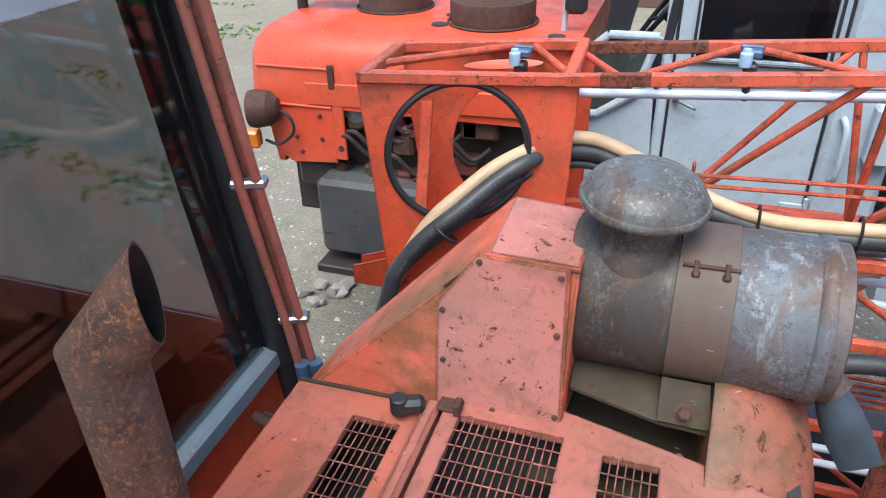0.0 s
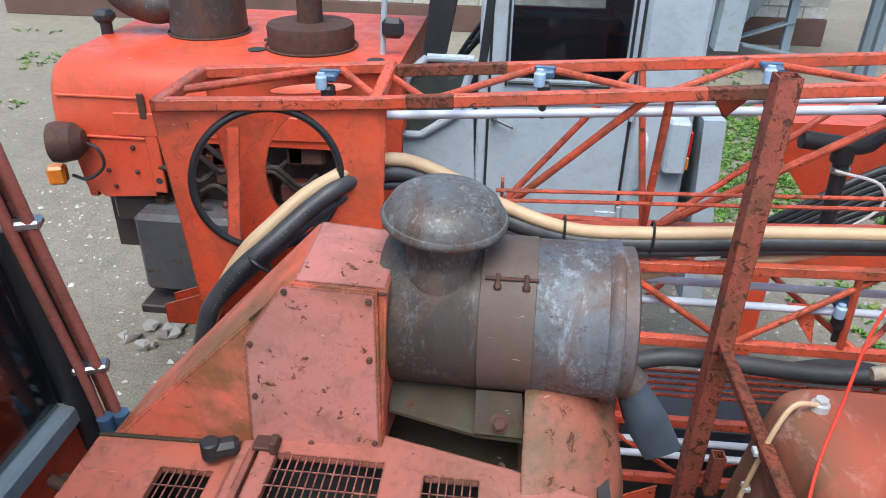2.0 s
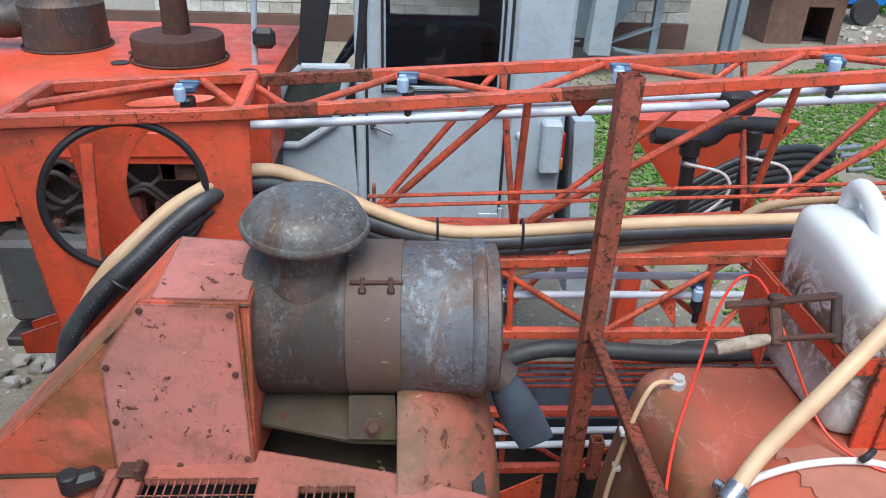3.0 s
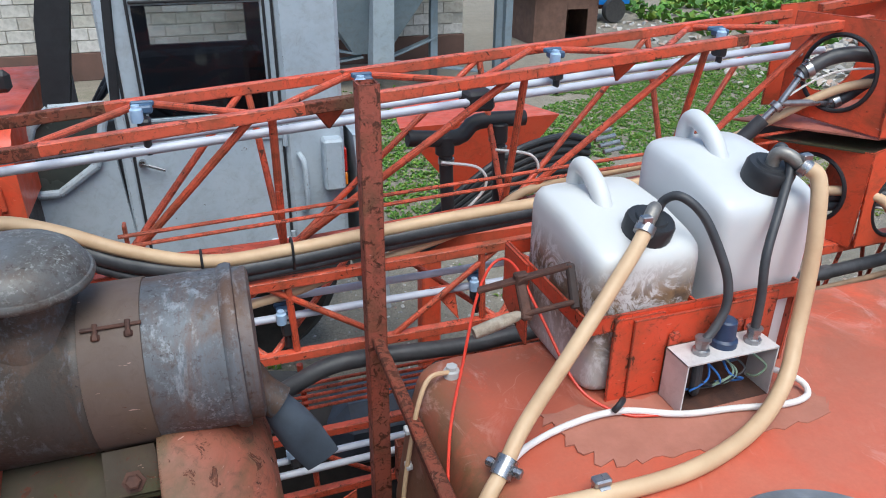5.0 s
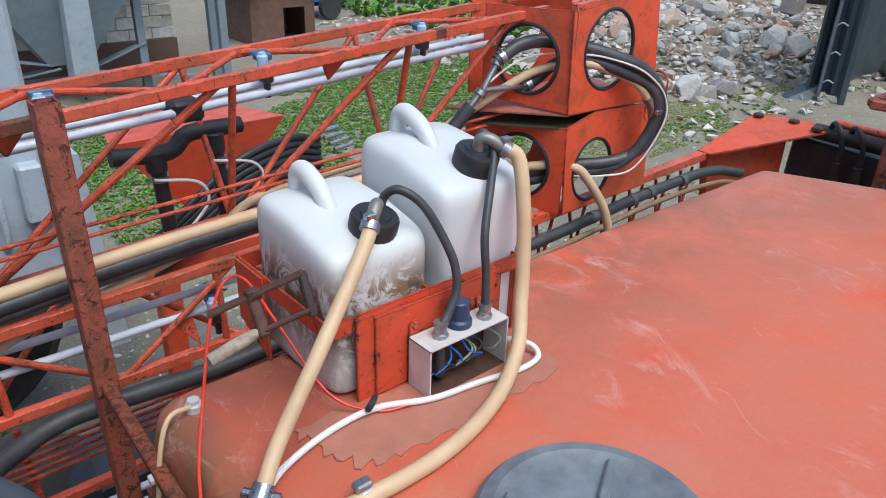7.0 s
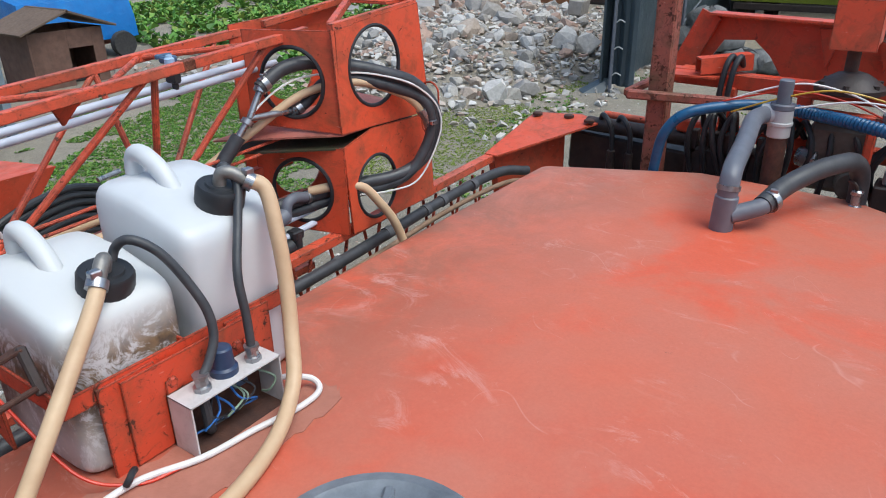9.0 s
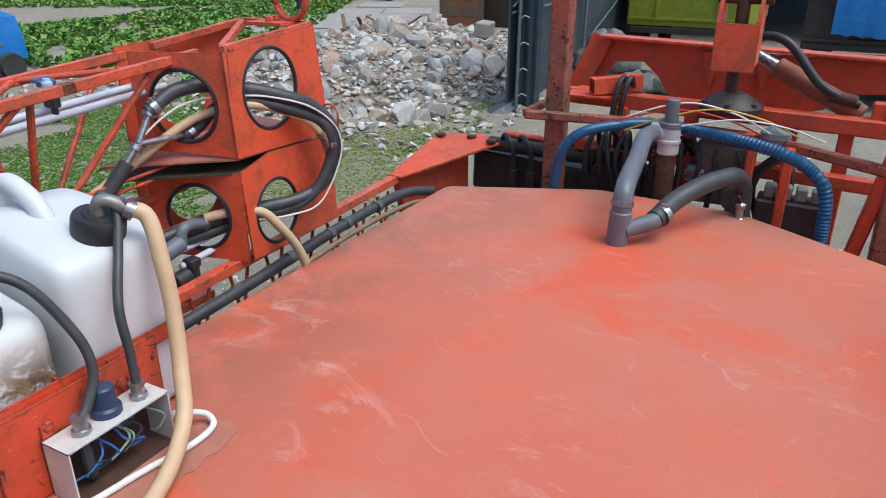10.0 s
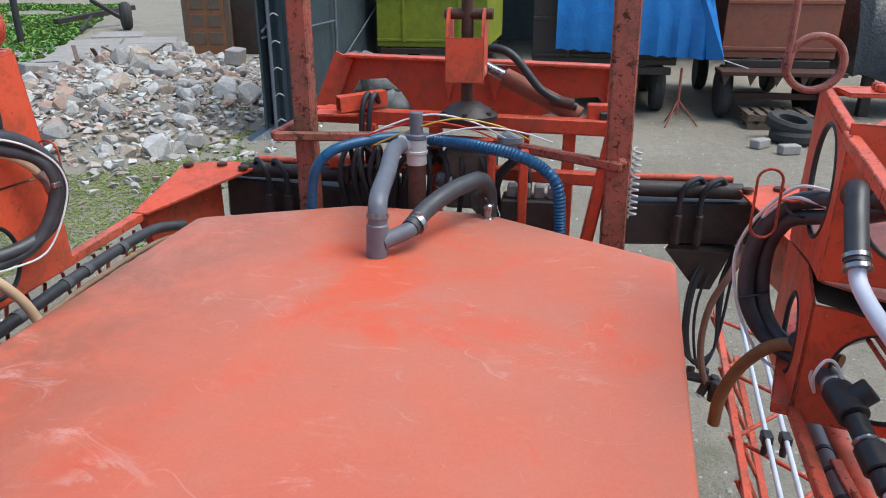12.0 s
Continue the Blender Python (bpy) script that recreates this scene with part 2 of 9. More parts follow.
def jug_plastic():
    m = Nodes("stained_white_polyethylene")
    sep = m.t.nodes.new("ShaderNodeSeparateXYZ")
    m.link(m.co, sep.inputs[0])
    low = m.mul(m.ramp(sep.outputs[2], 0.27, 0.2), m.ramp(sep.outputs[2], 0.06, 0.14, 0.35, 1.0))
    st = m.mul(m.ramp(m.noise(15, 10, 0.8, 1.6, (1, 1, 0.7)), 0.44, 0.51), low)
    c = m.mix(m.mul(st, 0.95), srgb(204, 205, 204), m.mix(m.ramp(m.noise(50, 5), 0.35, 0.65), srgb(70, 54, 32), srgb(128, 102, 64)))
    c = m.mix(m.mul(m.ramp(m.noise(4, 4), 0.4, 0.7), 0.15), c, srgb(200, 198, 190))
    m.bsdf.inputs["Subsurface Weight"].default_value = 0.15
    m.bsdf.inputs["Subsurface Radius"].default_value = (0.02, 0.02, 0.02)
    return m.done(c, 0.42, 0.0, m.noise(40, 4), 0.06, 0.003)


JUG = jug_plastic()
JUG_CLEAN = plain("white_polyethylene", srgb(206, 208, 210), srgb(198, 200, 202), 0.42, 6, 0.04)


def glass(name, tint, rough=0.02):
    m = Nodes(name)
    m.bsdf.inputs["Transmission Weight"].default_value = 1.0
    m.bsdf.inputs["IOR"].default_value = 1.45
    return m.done(tint, rough)


GLASS = glass("tinted_cab_glass", (0.43, 0.47, 0.5, 1))
CAB_GREY = plain("grey_cab_lining", srgb(74, 76, 80), srgb(92, 92, 94), 0.8, 6, 0.2)
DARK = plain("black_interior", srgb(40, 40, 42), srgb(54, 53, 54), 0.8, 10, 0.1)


def ground_mat():
    m = Nodes("dry_dirt_ground")
    c = m.mix(m.ramp(m.noise(0.35, 6), 0.35, 0.65), srgb(156, 147, 130), srgb(134, 126, 110))
    c = m.mix(m.mul(m.ramp(m.noise(6, 8, 0.7), 0.4, 0.7), 0.6), c, srgb(112, 102, 90))
    c = m.mix(m.mul(m.ramp(m.noise(60, 6, 0.7), 0.5, 0.66), 0.6), c, srgb(172, 164, 153))
    c = m.mix(m.mul(m.ramp(m.noise(34, 8, 0.8), 0.52, 0.62), 0.6), c, srgb(92, 86, 78))
    c = m.mix(m.mul(m.ramp(m.noise(0.55, 9, 0.72), 0.58, 0.68), 0.4), c, srgb(92, 100, 60))
    return m.done(c, 0.92, 0.0, m.noise(30, 9, 0.75), 0.9, 0.03)


DIRT = ground_mat()


def varied(name, cols, rough=0.85, scale=30.0, obj=False, shade=0.45):
    """One colour per loose piece."""
    m = Nodes(name)
    r = m.random() if obj else m.island()
    n = m.t.nodes.new("ShaderNodeValToRGB")
    n.color_ramp.interpolation = "CONSTANT"
    while len(n.color_ramp.elements) < len(cols):
        n.color_ramp.elements.new(0.5)
    for k, col in enumerate(cols):
        n.color_ramp.elements[k].position = k / len(cols)
        n.color_ramp.elements[k].color = col
    m.link(r, n.inputs[0])
    dark = m.mix(shade, n.outputs[0], srgb(70, 62, 54))
    c = m.mix(m.ramp(m.noise(scale, 6), 0.35, 0.75), n.outputs[0], dark)
    return m.done(c, rough, 0.0, m.noise(scale * 2, 5), 0.4, 0.01)


LEAF = varied("weed_leaves", [srgb(80, 128, 40), srgb(96, 142, 46), srgb(64, 108, 34), srgb(112, 152, 58), srgb(124, 144, 56)], 0.6, 12, shade=0.15)
MOSS = varied("moss_blades", [srgb(122, 146, 44), srgb(138, 156, 52), srgb(104, 130, 40), srgb(150, 160, 70)], 0.7, 12, shade=0.15)
STONE = varied("broken_rubble", [srgb(192, 186, 178), srgb(174, 168, 160), srgb(202, 197, 190), srgb(184, 156, 140), srgb(162, 158, 152), srgb(208, 205, 200), srgb(186, 172, 160)], 0.9, 8, shade=0.35)
BLOCK = varied("whitewashed_block", [srgb(196, 192, 184), srgb(184, 180, 170), srgb(204, 200, 194), srgb(176, 170, 160)], 0.85, 9, obj=True)
MORTAR = plain("grey_mortar", srgb(176, 172, 164), srgb(154, 150, 142), 0.9, 20, 0.3)
GREEN = paint("trailer_green_paint", srgb(146, 156, 34), srgb(128, 138, 36), 0.55, 0.72, 6.0, dirty=0.35)
BROWN_RED = paint("trailer_brown_paint", srgb(150, 84, 62), srgb(138, 86, 70), 0.6, 0.7, 6.0, dirty=0.35)
TARP_BLUE = plain("blue_tarpaulin", srgb(30, 122, 192), srgb(22, 96, 166), 0.42, 3, 0.3, dist=0.05)
TARP_DARK = plain("dark_green_tarpaulin", srgb(72, 84, 92), srgb(56, 66, 72), 0.45, 2.5, 0.3, dist=0.05)
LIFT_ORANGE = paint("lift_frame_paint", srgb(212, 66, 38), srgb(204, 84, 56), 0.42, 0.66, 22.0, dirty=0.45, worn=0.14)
TYRE = plain("dusty_tyre_rubber", srgb(44, 43, 44), srgb(62, 60, 58), 0.8, 20, 0.4)


# ---- mesh helpers ----
HOME = {}


def thing(name, at, label, category, group="", kind=""):
    ob = new(name)
    ob.empty_display_size = 0.1
    ob.location = at
    HOME[ob] = Vector(at)
    return tagged(ob, label, category, group, kind)


def finish(bm, mat, name, sharp=32):
    bmesh.ops.recalc_face_normals(bm, faces=bm.faces)
    me = bpy.data.meshes.new(name)
    bm.to_mesh(me)
    bm.free()
    me.materials.append(mat)
    me.polygons.foreach_set("use_smooth", [True] * len(me.polygons))
    me.set_sharp_from_angle(angle=radians(sharp))
    return me


def part(name, bm, mat, parent, label="", sharp=32):
    base = HOME[parent]
    bmesh.ops.translate(bm, verts=bm.verts, vec=-base)
    ob = new(name, finish(bm, mat, name, sharp))
    ob.parent = parent
    HOME[ob] = base
    return tagged(ob, label)


def solo(name, bm, mat, label, category="", group="", kind="", at=None, sharp=32):
    """A thing that is one mesh; its origin lies at the middle of its foot."""
    if at is None:
        lo = Vector([min(v.co[k] for v in bm.verts) for k in range(3)])
        hi = Vector([max(v.co[k] for v in bm.verts) for k in range(3)])
        at = ((lo.x + hi.x) / 2, (lo.y + hi.y) / 2, lo.z)
    at = Vector(at)
    bmesh.ops.translate(bm, verts=bm.verts, vec=-at)
    ob = new(name, finish(bm, mat, name, sharp))
    ob.location = at
    HOME[ob] = at
    return tagged(ob, label, category, group, kind)


def B():
    return bmesh.new()


def hull(bm, pts):
    vs = [bm.verts.new(p) for p in pts]
    bmesh.ops.convex_hull(bm, input=vs)


def box(bm, c, s, m=None, ch=0.0):
    """A box with chamfered edges, centre c and full sizes s, turned by m."""
    hx, hy, hz = s[0] / 2, s[1] / 2, s[2] / 2
    ch = min(ch, hx * 0.8, hy * 0.8, hz * 0.8)
    pts = []
    for sx in (-1, 1):
        for sy in (-1, 1):
            for sz in (-1, 1):
                if ch > 0:
                    pts += [(sx * (hx - ch), sy * (hy - ch), sz * hz), (sx * (hx - ch), sy * hy, sz * (hz - ch)), (sx * hx, sy * (hy - ch), sz * (hz - ch))]
                else:
                    pts.append((sx * hx, sy * hy, sz * hz))
    c = Vector(c)
    if m is None:
        hull(bm, [c + Vector(p) for p in pts])
    else:
        hull(bm, [c + m @ Vector(p) for p in pts])
    return bm


def span(bm, lo, hi, ch=0.0):
    return box(bm, [(a + b) / 2 for a, b in zip(lo, hi)], [abs(b - a) for a, b in zip(lo, hi)], None, ch)


def axes(d, up=(0, 0, 1)):
    d = Vector(d).normalized()
    up = Vector(up)
    if abs(d.dot(up.normalized())) > 0.97:
        up = Vector((1, 0, 0))
    side = d.cross(up).normalized()
    return Matrix((d, side, side.cross(d))).transposed()


def beam(bm, p, q, w, h, ch=0.003, up=(0, 0, 1), over=0.0):
    p, q = Vector(p), Vector(q)
    return box(bm, (p + q) / 2, ((q - p).length + 2 * over, w, h), axes(q - p, up), ch)


def smooth_path(pts, n=6):
    pts = [Vector(p) for p in pts]
    if len(pts) < 3:
        return pts
    ext = [2 * pts[0] - pts[1]] + pts + [2 * pts[-1] - pts[-2]]
    out = []
    for i in range(len(pts) - 1):
        a, b, c, d = ext[i:i + 4]
        for k in range(n):
            t = k / n
            out.append(0.5 * (2 * b + (c - a) * t + (2 * a - 5 * b + 4 * c - d) * t * t + (3 * b - a - 3 * c + d) * t ** 3))
    return out + [pts[-1]]


def tube(bm, pts, r, seg=10, n=6, ribs=0.0, pitch=0.012, hollow=False):
    """A round bar or hose along a smoothed line; ribs makes it corrugated."""
    line = smooth_path(pts, n)
    if ribs:
        fine = []
        for a, b in zip(line, line[1:]):
            k = max(1, int((b - a).length / (pitch / 2)))
            fine += [a.lerp(b, i / k) for i in range(k)]
        line = fine + [line[-1]]
    rings = []
    side = None
    for i, p in enumerate(line):
        d = (line[min(i + 1, len(line) - 1)] - line[max(i - 1, 0)]).normalized()
        if side is None:
            side = d.orthogonal().normalized()
        side = (side - d * side.dot(d)).normalized()
        up = d.cross(side)
        rr = r + (ribs if ribs and i % 2 else 0.0)
        rings.append([bm.verts.new(p + (side * math.cos(a) + up * math.sin(a)) * rr) for a in (2 * math.pi * k / seg for k in range(seg))])
    for a, b in zip(rings, rings[1:]):
        for k in range(seg):
            bm.faces.new((a[k], a[(k + 1) % seg], b[(k + 1) % seg], b[k]))
    if not hollow:
        bm.faces.new(rings[0])
        bm.faces.new(rings[-1])
    return bm


def lathe(bm, prof, m=None, seg=24, closed=True):
    """A turned shape: prof gives radius and height along m's z."""
    m = m or Matrix.Identity(4)
    rings = []
    for r, z in prof:
        rings.append([bm.verts.new(m @ Vector((r * math.cos(a), r * math.sin(a), z))) for a in (2 * math.pi * k / seg for k in range(seg))])
    for a, b in zip(rings, rings[1:]):
        for k in range(seg):
            bm.faces.new((a[k], a[(k + 1) % seg], b[(k + 1) % seg], b[k]))
    if closed:
        bm.faces.new(rings[0])
        bm.faces.new(rings[-1])
    return bm


def along(p, q):
    """A frame at p whose z points to q."""
    p, q = Vector(p), Vector(q)
    d = (q - p).normalized()
    return Matrix.Translation(p) @ d.to_track_quat("Z", "Y").to_matrix().to_4x4()


def rod(bm, p, q, r, seg=12, ch=0.0):
    length = (Vector(q) - Vector(p)).length
    ch = min(ch, r * 0.5)
    prof = [(r - ch, 0), (r, ch), (r, length - ch), (r - ch, length)] if ch else [(r, 0), (r, length)]
    return lathe(bm, prof, along(p, q), seg)


def plane(o, u, v):
    """A frame with origin o, x towards u, z normal to the plane of u and v."""
    o, u, v = Vector(o), Vector(u), Vector(v)
    x = (u - o).normalized()
    z = x.cross(v - o).normalized()
    y = z.cross(x)
    m = Matrix((x, y, z)).transposed().to_4x4()
    m.translation = o
    return m


def plate(bm, m, outline, holes=(), thick=0.006, seg=36, slots=()):
    """A sheet in m's xy plane with oval holes (x, y, rx, ry) and square slots (x0, x1, y0, y1) cut through."""
    loops = [list(outline)]
    for x, y, rx, ry in holes:
        loops.append([(x + rx * math.cos(2 * math.pi * k / seg), y + ry * math.sin(2 * math.pi * k / seg)) for k in range(seg)])
    for x0, x1, y0, y1 in slots:
        loops.append([(x0, y0), (x1, y0), (x1, y1), (x0, y1)])
    edges = []
    for lp in loops:
        vs = [bm.verts.new(m @ Vector((x, y, 0))) for x, y in lp]
        edges += [bm.edges.new((vs[k], vs[(k + 1) % len(vs)])) for k in range(len(vs))]
    faces = [g for g in bmesh.ops.triangle_fill(bm, use_beauty=True, use_dissolve=False, edges=edges)["geom"] if isinstance(g, bmesh.types.BMFace)]
    got = bmesh.ops.extrude_face_region(bm, geom=faces)
    vec = (m.to_3x3() @ Vector((0, 0, 1))).normalized() * thick
    bmesh.ops.translate(bm, verts=[v for v in got["geom"] if isinstance(v, bmesh.types.BMVert)], vec=vec)
    return bm


def ring(bm, m, rx, ry, r, seg=40, tseg=8, cx=0.0, cy=0.0):
    """A rubber or wire ring round an oval in m's xy plane."""
    rings = []
    for k in range(seg):
        a = 2 * math.pi * k / seg
        c = Vector((cx + rx * math.cos(a), cy + ry * math.sin(a), 0))
        out = Vector((math.cos(a), math.sin(a), 0))
        rings.append([bm.verts.new(m @ (c + (out * math.cos(b) + Vector((0, 0, 1)) * math.sin(b)) * r)) for b in (2 * math.pi * j / tseg for j in range(tseg))])
    for k in range(seg):
        a, b = rings[k], rings[(k + 1) % seg]
        for j in range(tseg):
            bm.faces.new((a[j], a[(j + 1) % tseg], b[(j + 1) % tseg], b[j]))
    return bm


def rock(bm, c, s, rng, n=10):
    """A broken angular stone."""
    pts = []
    for _ in range(n):
        v = Vector((rng.uniform(-1, 1), rng.uniform(-1, 1), rng.uniform(-1, 1)))
        v = v.normalized() * rng.uniform(0.75, 1.0)
        pts.append(Vector(c) + Vector((v.x * s[0], v.y * s[1], v.z * s[2])))
    hull(bm, pts)


def lerp(p, q, t):
    return tuple(a + (b - a) * t for a, b in zip(p, q))


# ---- ground ----
bm = B()
bmesh.ops.create_grid(bm, x_segments=60, y_segments=60, size=400.0)
for v in bm.verts:
    v.co.z = GROUND
solo("ground", bm, DIRT, "dry grey-brown dirt yard with pebbles and weeds", "ground", kind="structure", at=(0, 0, GROUND))


# ---- sprayer: the main tank ----
def tank_outline(inset, front):
    pts = [(front, -0.34), (3.24, -0.52), (3.615, 0.10), (3.635, 0.60), (3.40, 1.125), (front, 1.155)]
    c = Vector((2.4, 0.33))
    out = []
    for p in pts:
        d = Vector(p) - c
        out.append(c + d * (1 - inset / d.length))
    return out


def loft(bm, loops, cap=True):
    rings = [[bm.verts.new(p) for p in lp] for lp in loops]
    n = len(rings[0])
    for a, b in zip(rings, rings[1:]):
        for k in range(n):
            bm.faces.new((a[k], a[(k + 1) % n], b[(k + 1) % n], b[k]))
    if cap:
        bm.faces.new(rings[0])
        bm.faces.new(rings[-1])
    return bm


def round_corners(pts, rs, n=5):
    out = []
    for i, p in enumerate(pts):
        a, b = Vector(pts[i - 1]), Vector(pts[(i + 1) % len(pts)])
        p = Vector(p)
        r = rs[i]
        s, e = p + (a - p).normalized() * r, p + (b - p).normalized() * r
        for k in range(n + 1):
            t = k / n
            out.append((1 - t) ** 2 * s + 2 * t * (1 - t) * p + t * t * e)
    return out


tank = thing("spray_tank", (2.4, 0.33, 0.9), "large faded orange fibreglass spray tank with chamfered rear", "tank")
bm = B()
loops = []
for inset, z, front in ((0.16, 0.9, 1.2), (0.06, 1.1, 1.12), (0.0, 1.5, 1.12), (0.0, 1.9, 1.14), (0.0, 2.06, 1.163), (0.0, 2.13, 1.177), (0.0, 2.165, 1.186), (0.001, 2.183, 1.194), (0.004, 2.193, 1.206), (0.01, 2.198, 1.226), (0.03, 2.2, 1.31), (0.1, 2.203, 1.38)):
    loops.append([(p.x, p.y, z) for p in round_corners(tank_outline(inset, front), (0.12, 0.03, 0.03, 0.03, 0.03, 0.045))])
loft(bm, loops)
part("tank_shell", bm, TANK, tank, sharp=50)
bm = B()
lathe(bm, [(0.19, 2.185), (0.19, 2.215), (0.182, 2.222), (0.17, 2.222)], Matrix.Translation((1.58, 0.43, 0)), 48)
part("lid_collar", bm, DARK, tank)
bm = B()
lathe(bm, [(0.183, 2.216), (0.186, 2.228), (0.176, 2.24), (0.155, 2.244), (0.142, 2.238), (0.05, 2.236), (0.0005, 2.236)], Matrix.Translation((1.58, 0.43, 0)), 48)
lid = part("lid", bm, plain("scuffed_dark_plastic", srgb(78, 84, 92), srgb(124, 130, 136), 0.5, 14, 0.4), tank, "scuffed grey plastic screw lid")
for k in range(4):
    bm = B()
    a = k * math.pi / 2 + 0.5
    d = Vector((math.cos(a), math.sin(a), 0))
    beam(bm, Vector((1.58, 0.43, 2.241)) + d * 0.05, Vector((1.58, 0.43, 2.241)) + d * 0.14, 0.018, 0.014, 0.004)
    part("lid_rib", bm, lid.data.materials[0], lid)
bm = B()
PATCH = plain("old_sealant", srgb(178, 118, 100), srgb(158, 102, 84), 0.75, 22, 0.5)
edge = [(1.36, 0.92), (1.37, 0.85), (1.40, 0.77), (1.50, 0.75), (1.68, 0.745), (1.87, 0.755), (1.90, 0.80), (1.84, 0.86), (1.60, 0.90)]
outl = []
for k, (p, q) in enumerate(zip(edge, edge[1:] + edge[:1])):
    for j in range(7):
        x, y = lerp(p, q, j / 7)
        w = 0.009 * math.sin(9.0 * k + 2.3 * j) + 0.005 * math.sin(5.1 * j + k)
        outl.append((x + w, y + w * 0.8))
plate(bm, pose(0, 0, 2.2015), outl, (), 0.0035)
part("sealant_patch", bm, PATCH, tank, "smeared grey-pink sealant patch")
bm = B()
rod(bm, (1.25, 1.09, 2.17), (1.25, 1.09, 2.215), 0.016, 14, 0.003)
rod(bm, (1.25, 1.09, 2.20), (1.25, 1.09, 2.222), 0.012, 6)
part("breather_fitting", bm, PVC_WHITE, tank)
bm = B()
tube(bm, [(1.245, 1.085, 2.212), (1.20, 1.075, 2.215), (1.172, 1.06, 2.17), (1.152, 1.05, 2.08), (1.136, 1.045, 1.97), (1.115, 1.03, 1.75)], 0.0048, 8)
part("breather_hose", bm, HOSE_CREAM, tank, "thin tan breather hose")
for z in (2.12, 2.03):
    bm = B()
    box(bm, (1.148, 1.052, z), (0.014, 0.02, 0.012), None, 0.002)
    part("hose_clip", bm, PVC_WHITE, tank, "white plastic clip")

# ---- sprayer: outlet pipe, return hose and vent on the tank ----
out = thing("tank_outlet_pipe", (3.13, 0.39, 2.2), "grey plastic tee pipe standing on the orange tank", "pipe")
bm = B()
rod(bm, (3.13, 0.39, 2.195), (3.13, 0.385, 2.31), 0.034, 20, 0.004)
part("tee_body", bm, PVC_GREY, out)
bm = B()
tube(bm, [(3.13, 0.385, 2.30), (3.132, 0.385, 2.335), (3.15, 0.387, 2.365), (3.21, 0.395, 2.383), (3.40, 0.417, 2.40), (3.58, 0.44, 2.425), (3.66, 0.425, 2.43)], 0.03, 16, 8)
part("elbow_pipe", bm, PVC_GREY, out)
bm = B()
tube(bm, [(3.13, 0.37, 2.25), (3.17, 0.31, 2.27), (3.19, 0.29, 2.28)], 0.026, 14)
part("side_branch", bm, PVC_GREY, out)
bm = B()
tube(bm, [(3.185, 0.295, 2.278), (3.28, 0.262, 2.312), (3.38, 0.205, 2.342), (3.46, 0.15, 2.355), (3.53, 0.115, 2.345), (3.58, 0.095, 2.29), (3.60, 0.09, 2.15)], 0.03, 16, 8)
part("return_hose", bm, HOSE_BLACK, out, "thick dark rubber return hose")
for p, q, r in (((3.205, 0.284, 2.283), (3.222, 0.276, 2.288), 0.034), ((3.131, 0.385, 2.325), (3.134, 0.385, 2.34), 0.034)):
    bm = B()
    rod(bm, p, q, r, 20)
    box(bm, Vector(p) + Vector((0.005, -0.01, 0.036)), (0.016, 0.022, 0.012), None, 0.002)
    part("hose_clamp", bm, CHROME, out)
vent = thing("tank_vent_cap", (3.55, 0.09, 2.19), "small chrome vent cap standing on the orange tank", "valve")
bm = B()
lathe(bm, [(0.022, 2.185), (0.022, 2.2), (0.014, 2.205), (0.014, 2.235), (0.019, 2.24), (0.019, 2.25), (0.012, 2.256)], Matrix.Translation((3.55, 0.09, 0)), 16)
part("vent_body", bm, CHROME, vent)
bm = B()
tube(bm, [(3.55, 0.09, 2.25), (3.54, 0.10, 2.275), (3.55, 0.12, 2.28)], 0.006, 8)
part("vent_lever", bm, DARK_IRON, vent)

OLIVE = paint("mossy_bracket_paint", srgb(48, 45, 30), srgb(60, 46, 35), 0.75, 0.6, 26.0, dirt=srgb(66, 54, 36), dirty=0.9, moss=srgb(56, 60, 29))

# ---- sprayer: chassis ----
ch = thing("sprayer_chassis", (1.6, 0.3, GROUND), "dark steel sprayer chassis on large dusty wheels", "chassis")
for y in (-0.1, 0.7):
    bm = B()
    beam(bm, (-1.6, y, 0.82), (4.1, y, 0.82), 0.1, 0.16, 0.01)
    part("frame_beam", bm, DARK_IRON, ch)
for x in (-1.0, 2.6):
    for y in (-0.45, 1.05):
        bm = B()
        lathe(bm, [(0.25, -0.12), (0.5, -0.14), (0.58, -0.07), (0.58, 0.07), (0.5, 0.14), (0.25, 0.12)], pose(x, y, GROUND + 0.58, 90, 0, 0), 36)
        part("tyre", bm, TYRE, ch)

# ---- sprayer: engine hood with its scoop and grilles ----
hood = thing("engine_hood", (0.4, 0.6, 1.2), "faded orange sheet-metal engine hood with rusty vent grilles", "engine hood")


def frame_plate(bm, x0, x1, y0, y1, holes, z0, z1):
    """A level sheet with rectangular openings."""
    plate(bm, pose(0, 0, z0), [(x0, y0), (x1, y0), (x1, y1), (x0, y1)], (), z1 - z0, 8, holes)


def bars(bm, x0, x1, y0, y1, z, nx, ny, w):
    for k in range(1, nx):
        x = x0 + (x1 - x0) * k / nx
        span(bm, (x - w / 2, y0, z - 0.002), (x + w / 2, y1, z), 0.0005)
    for k in range(1, ny):
        y = y0 + (y1 - y0) * k / ny
        span(bm, (x0, y - w / 2, z - 0.001), (x1, y + w / 2, z + 0.001), 0.0004)


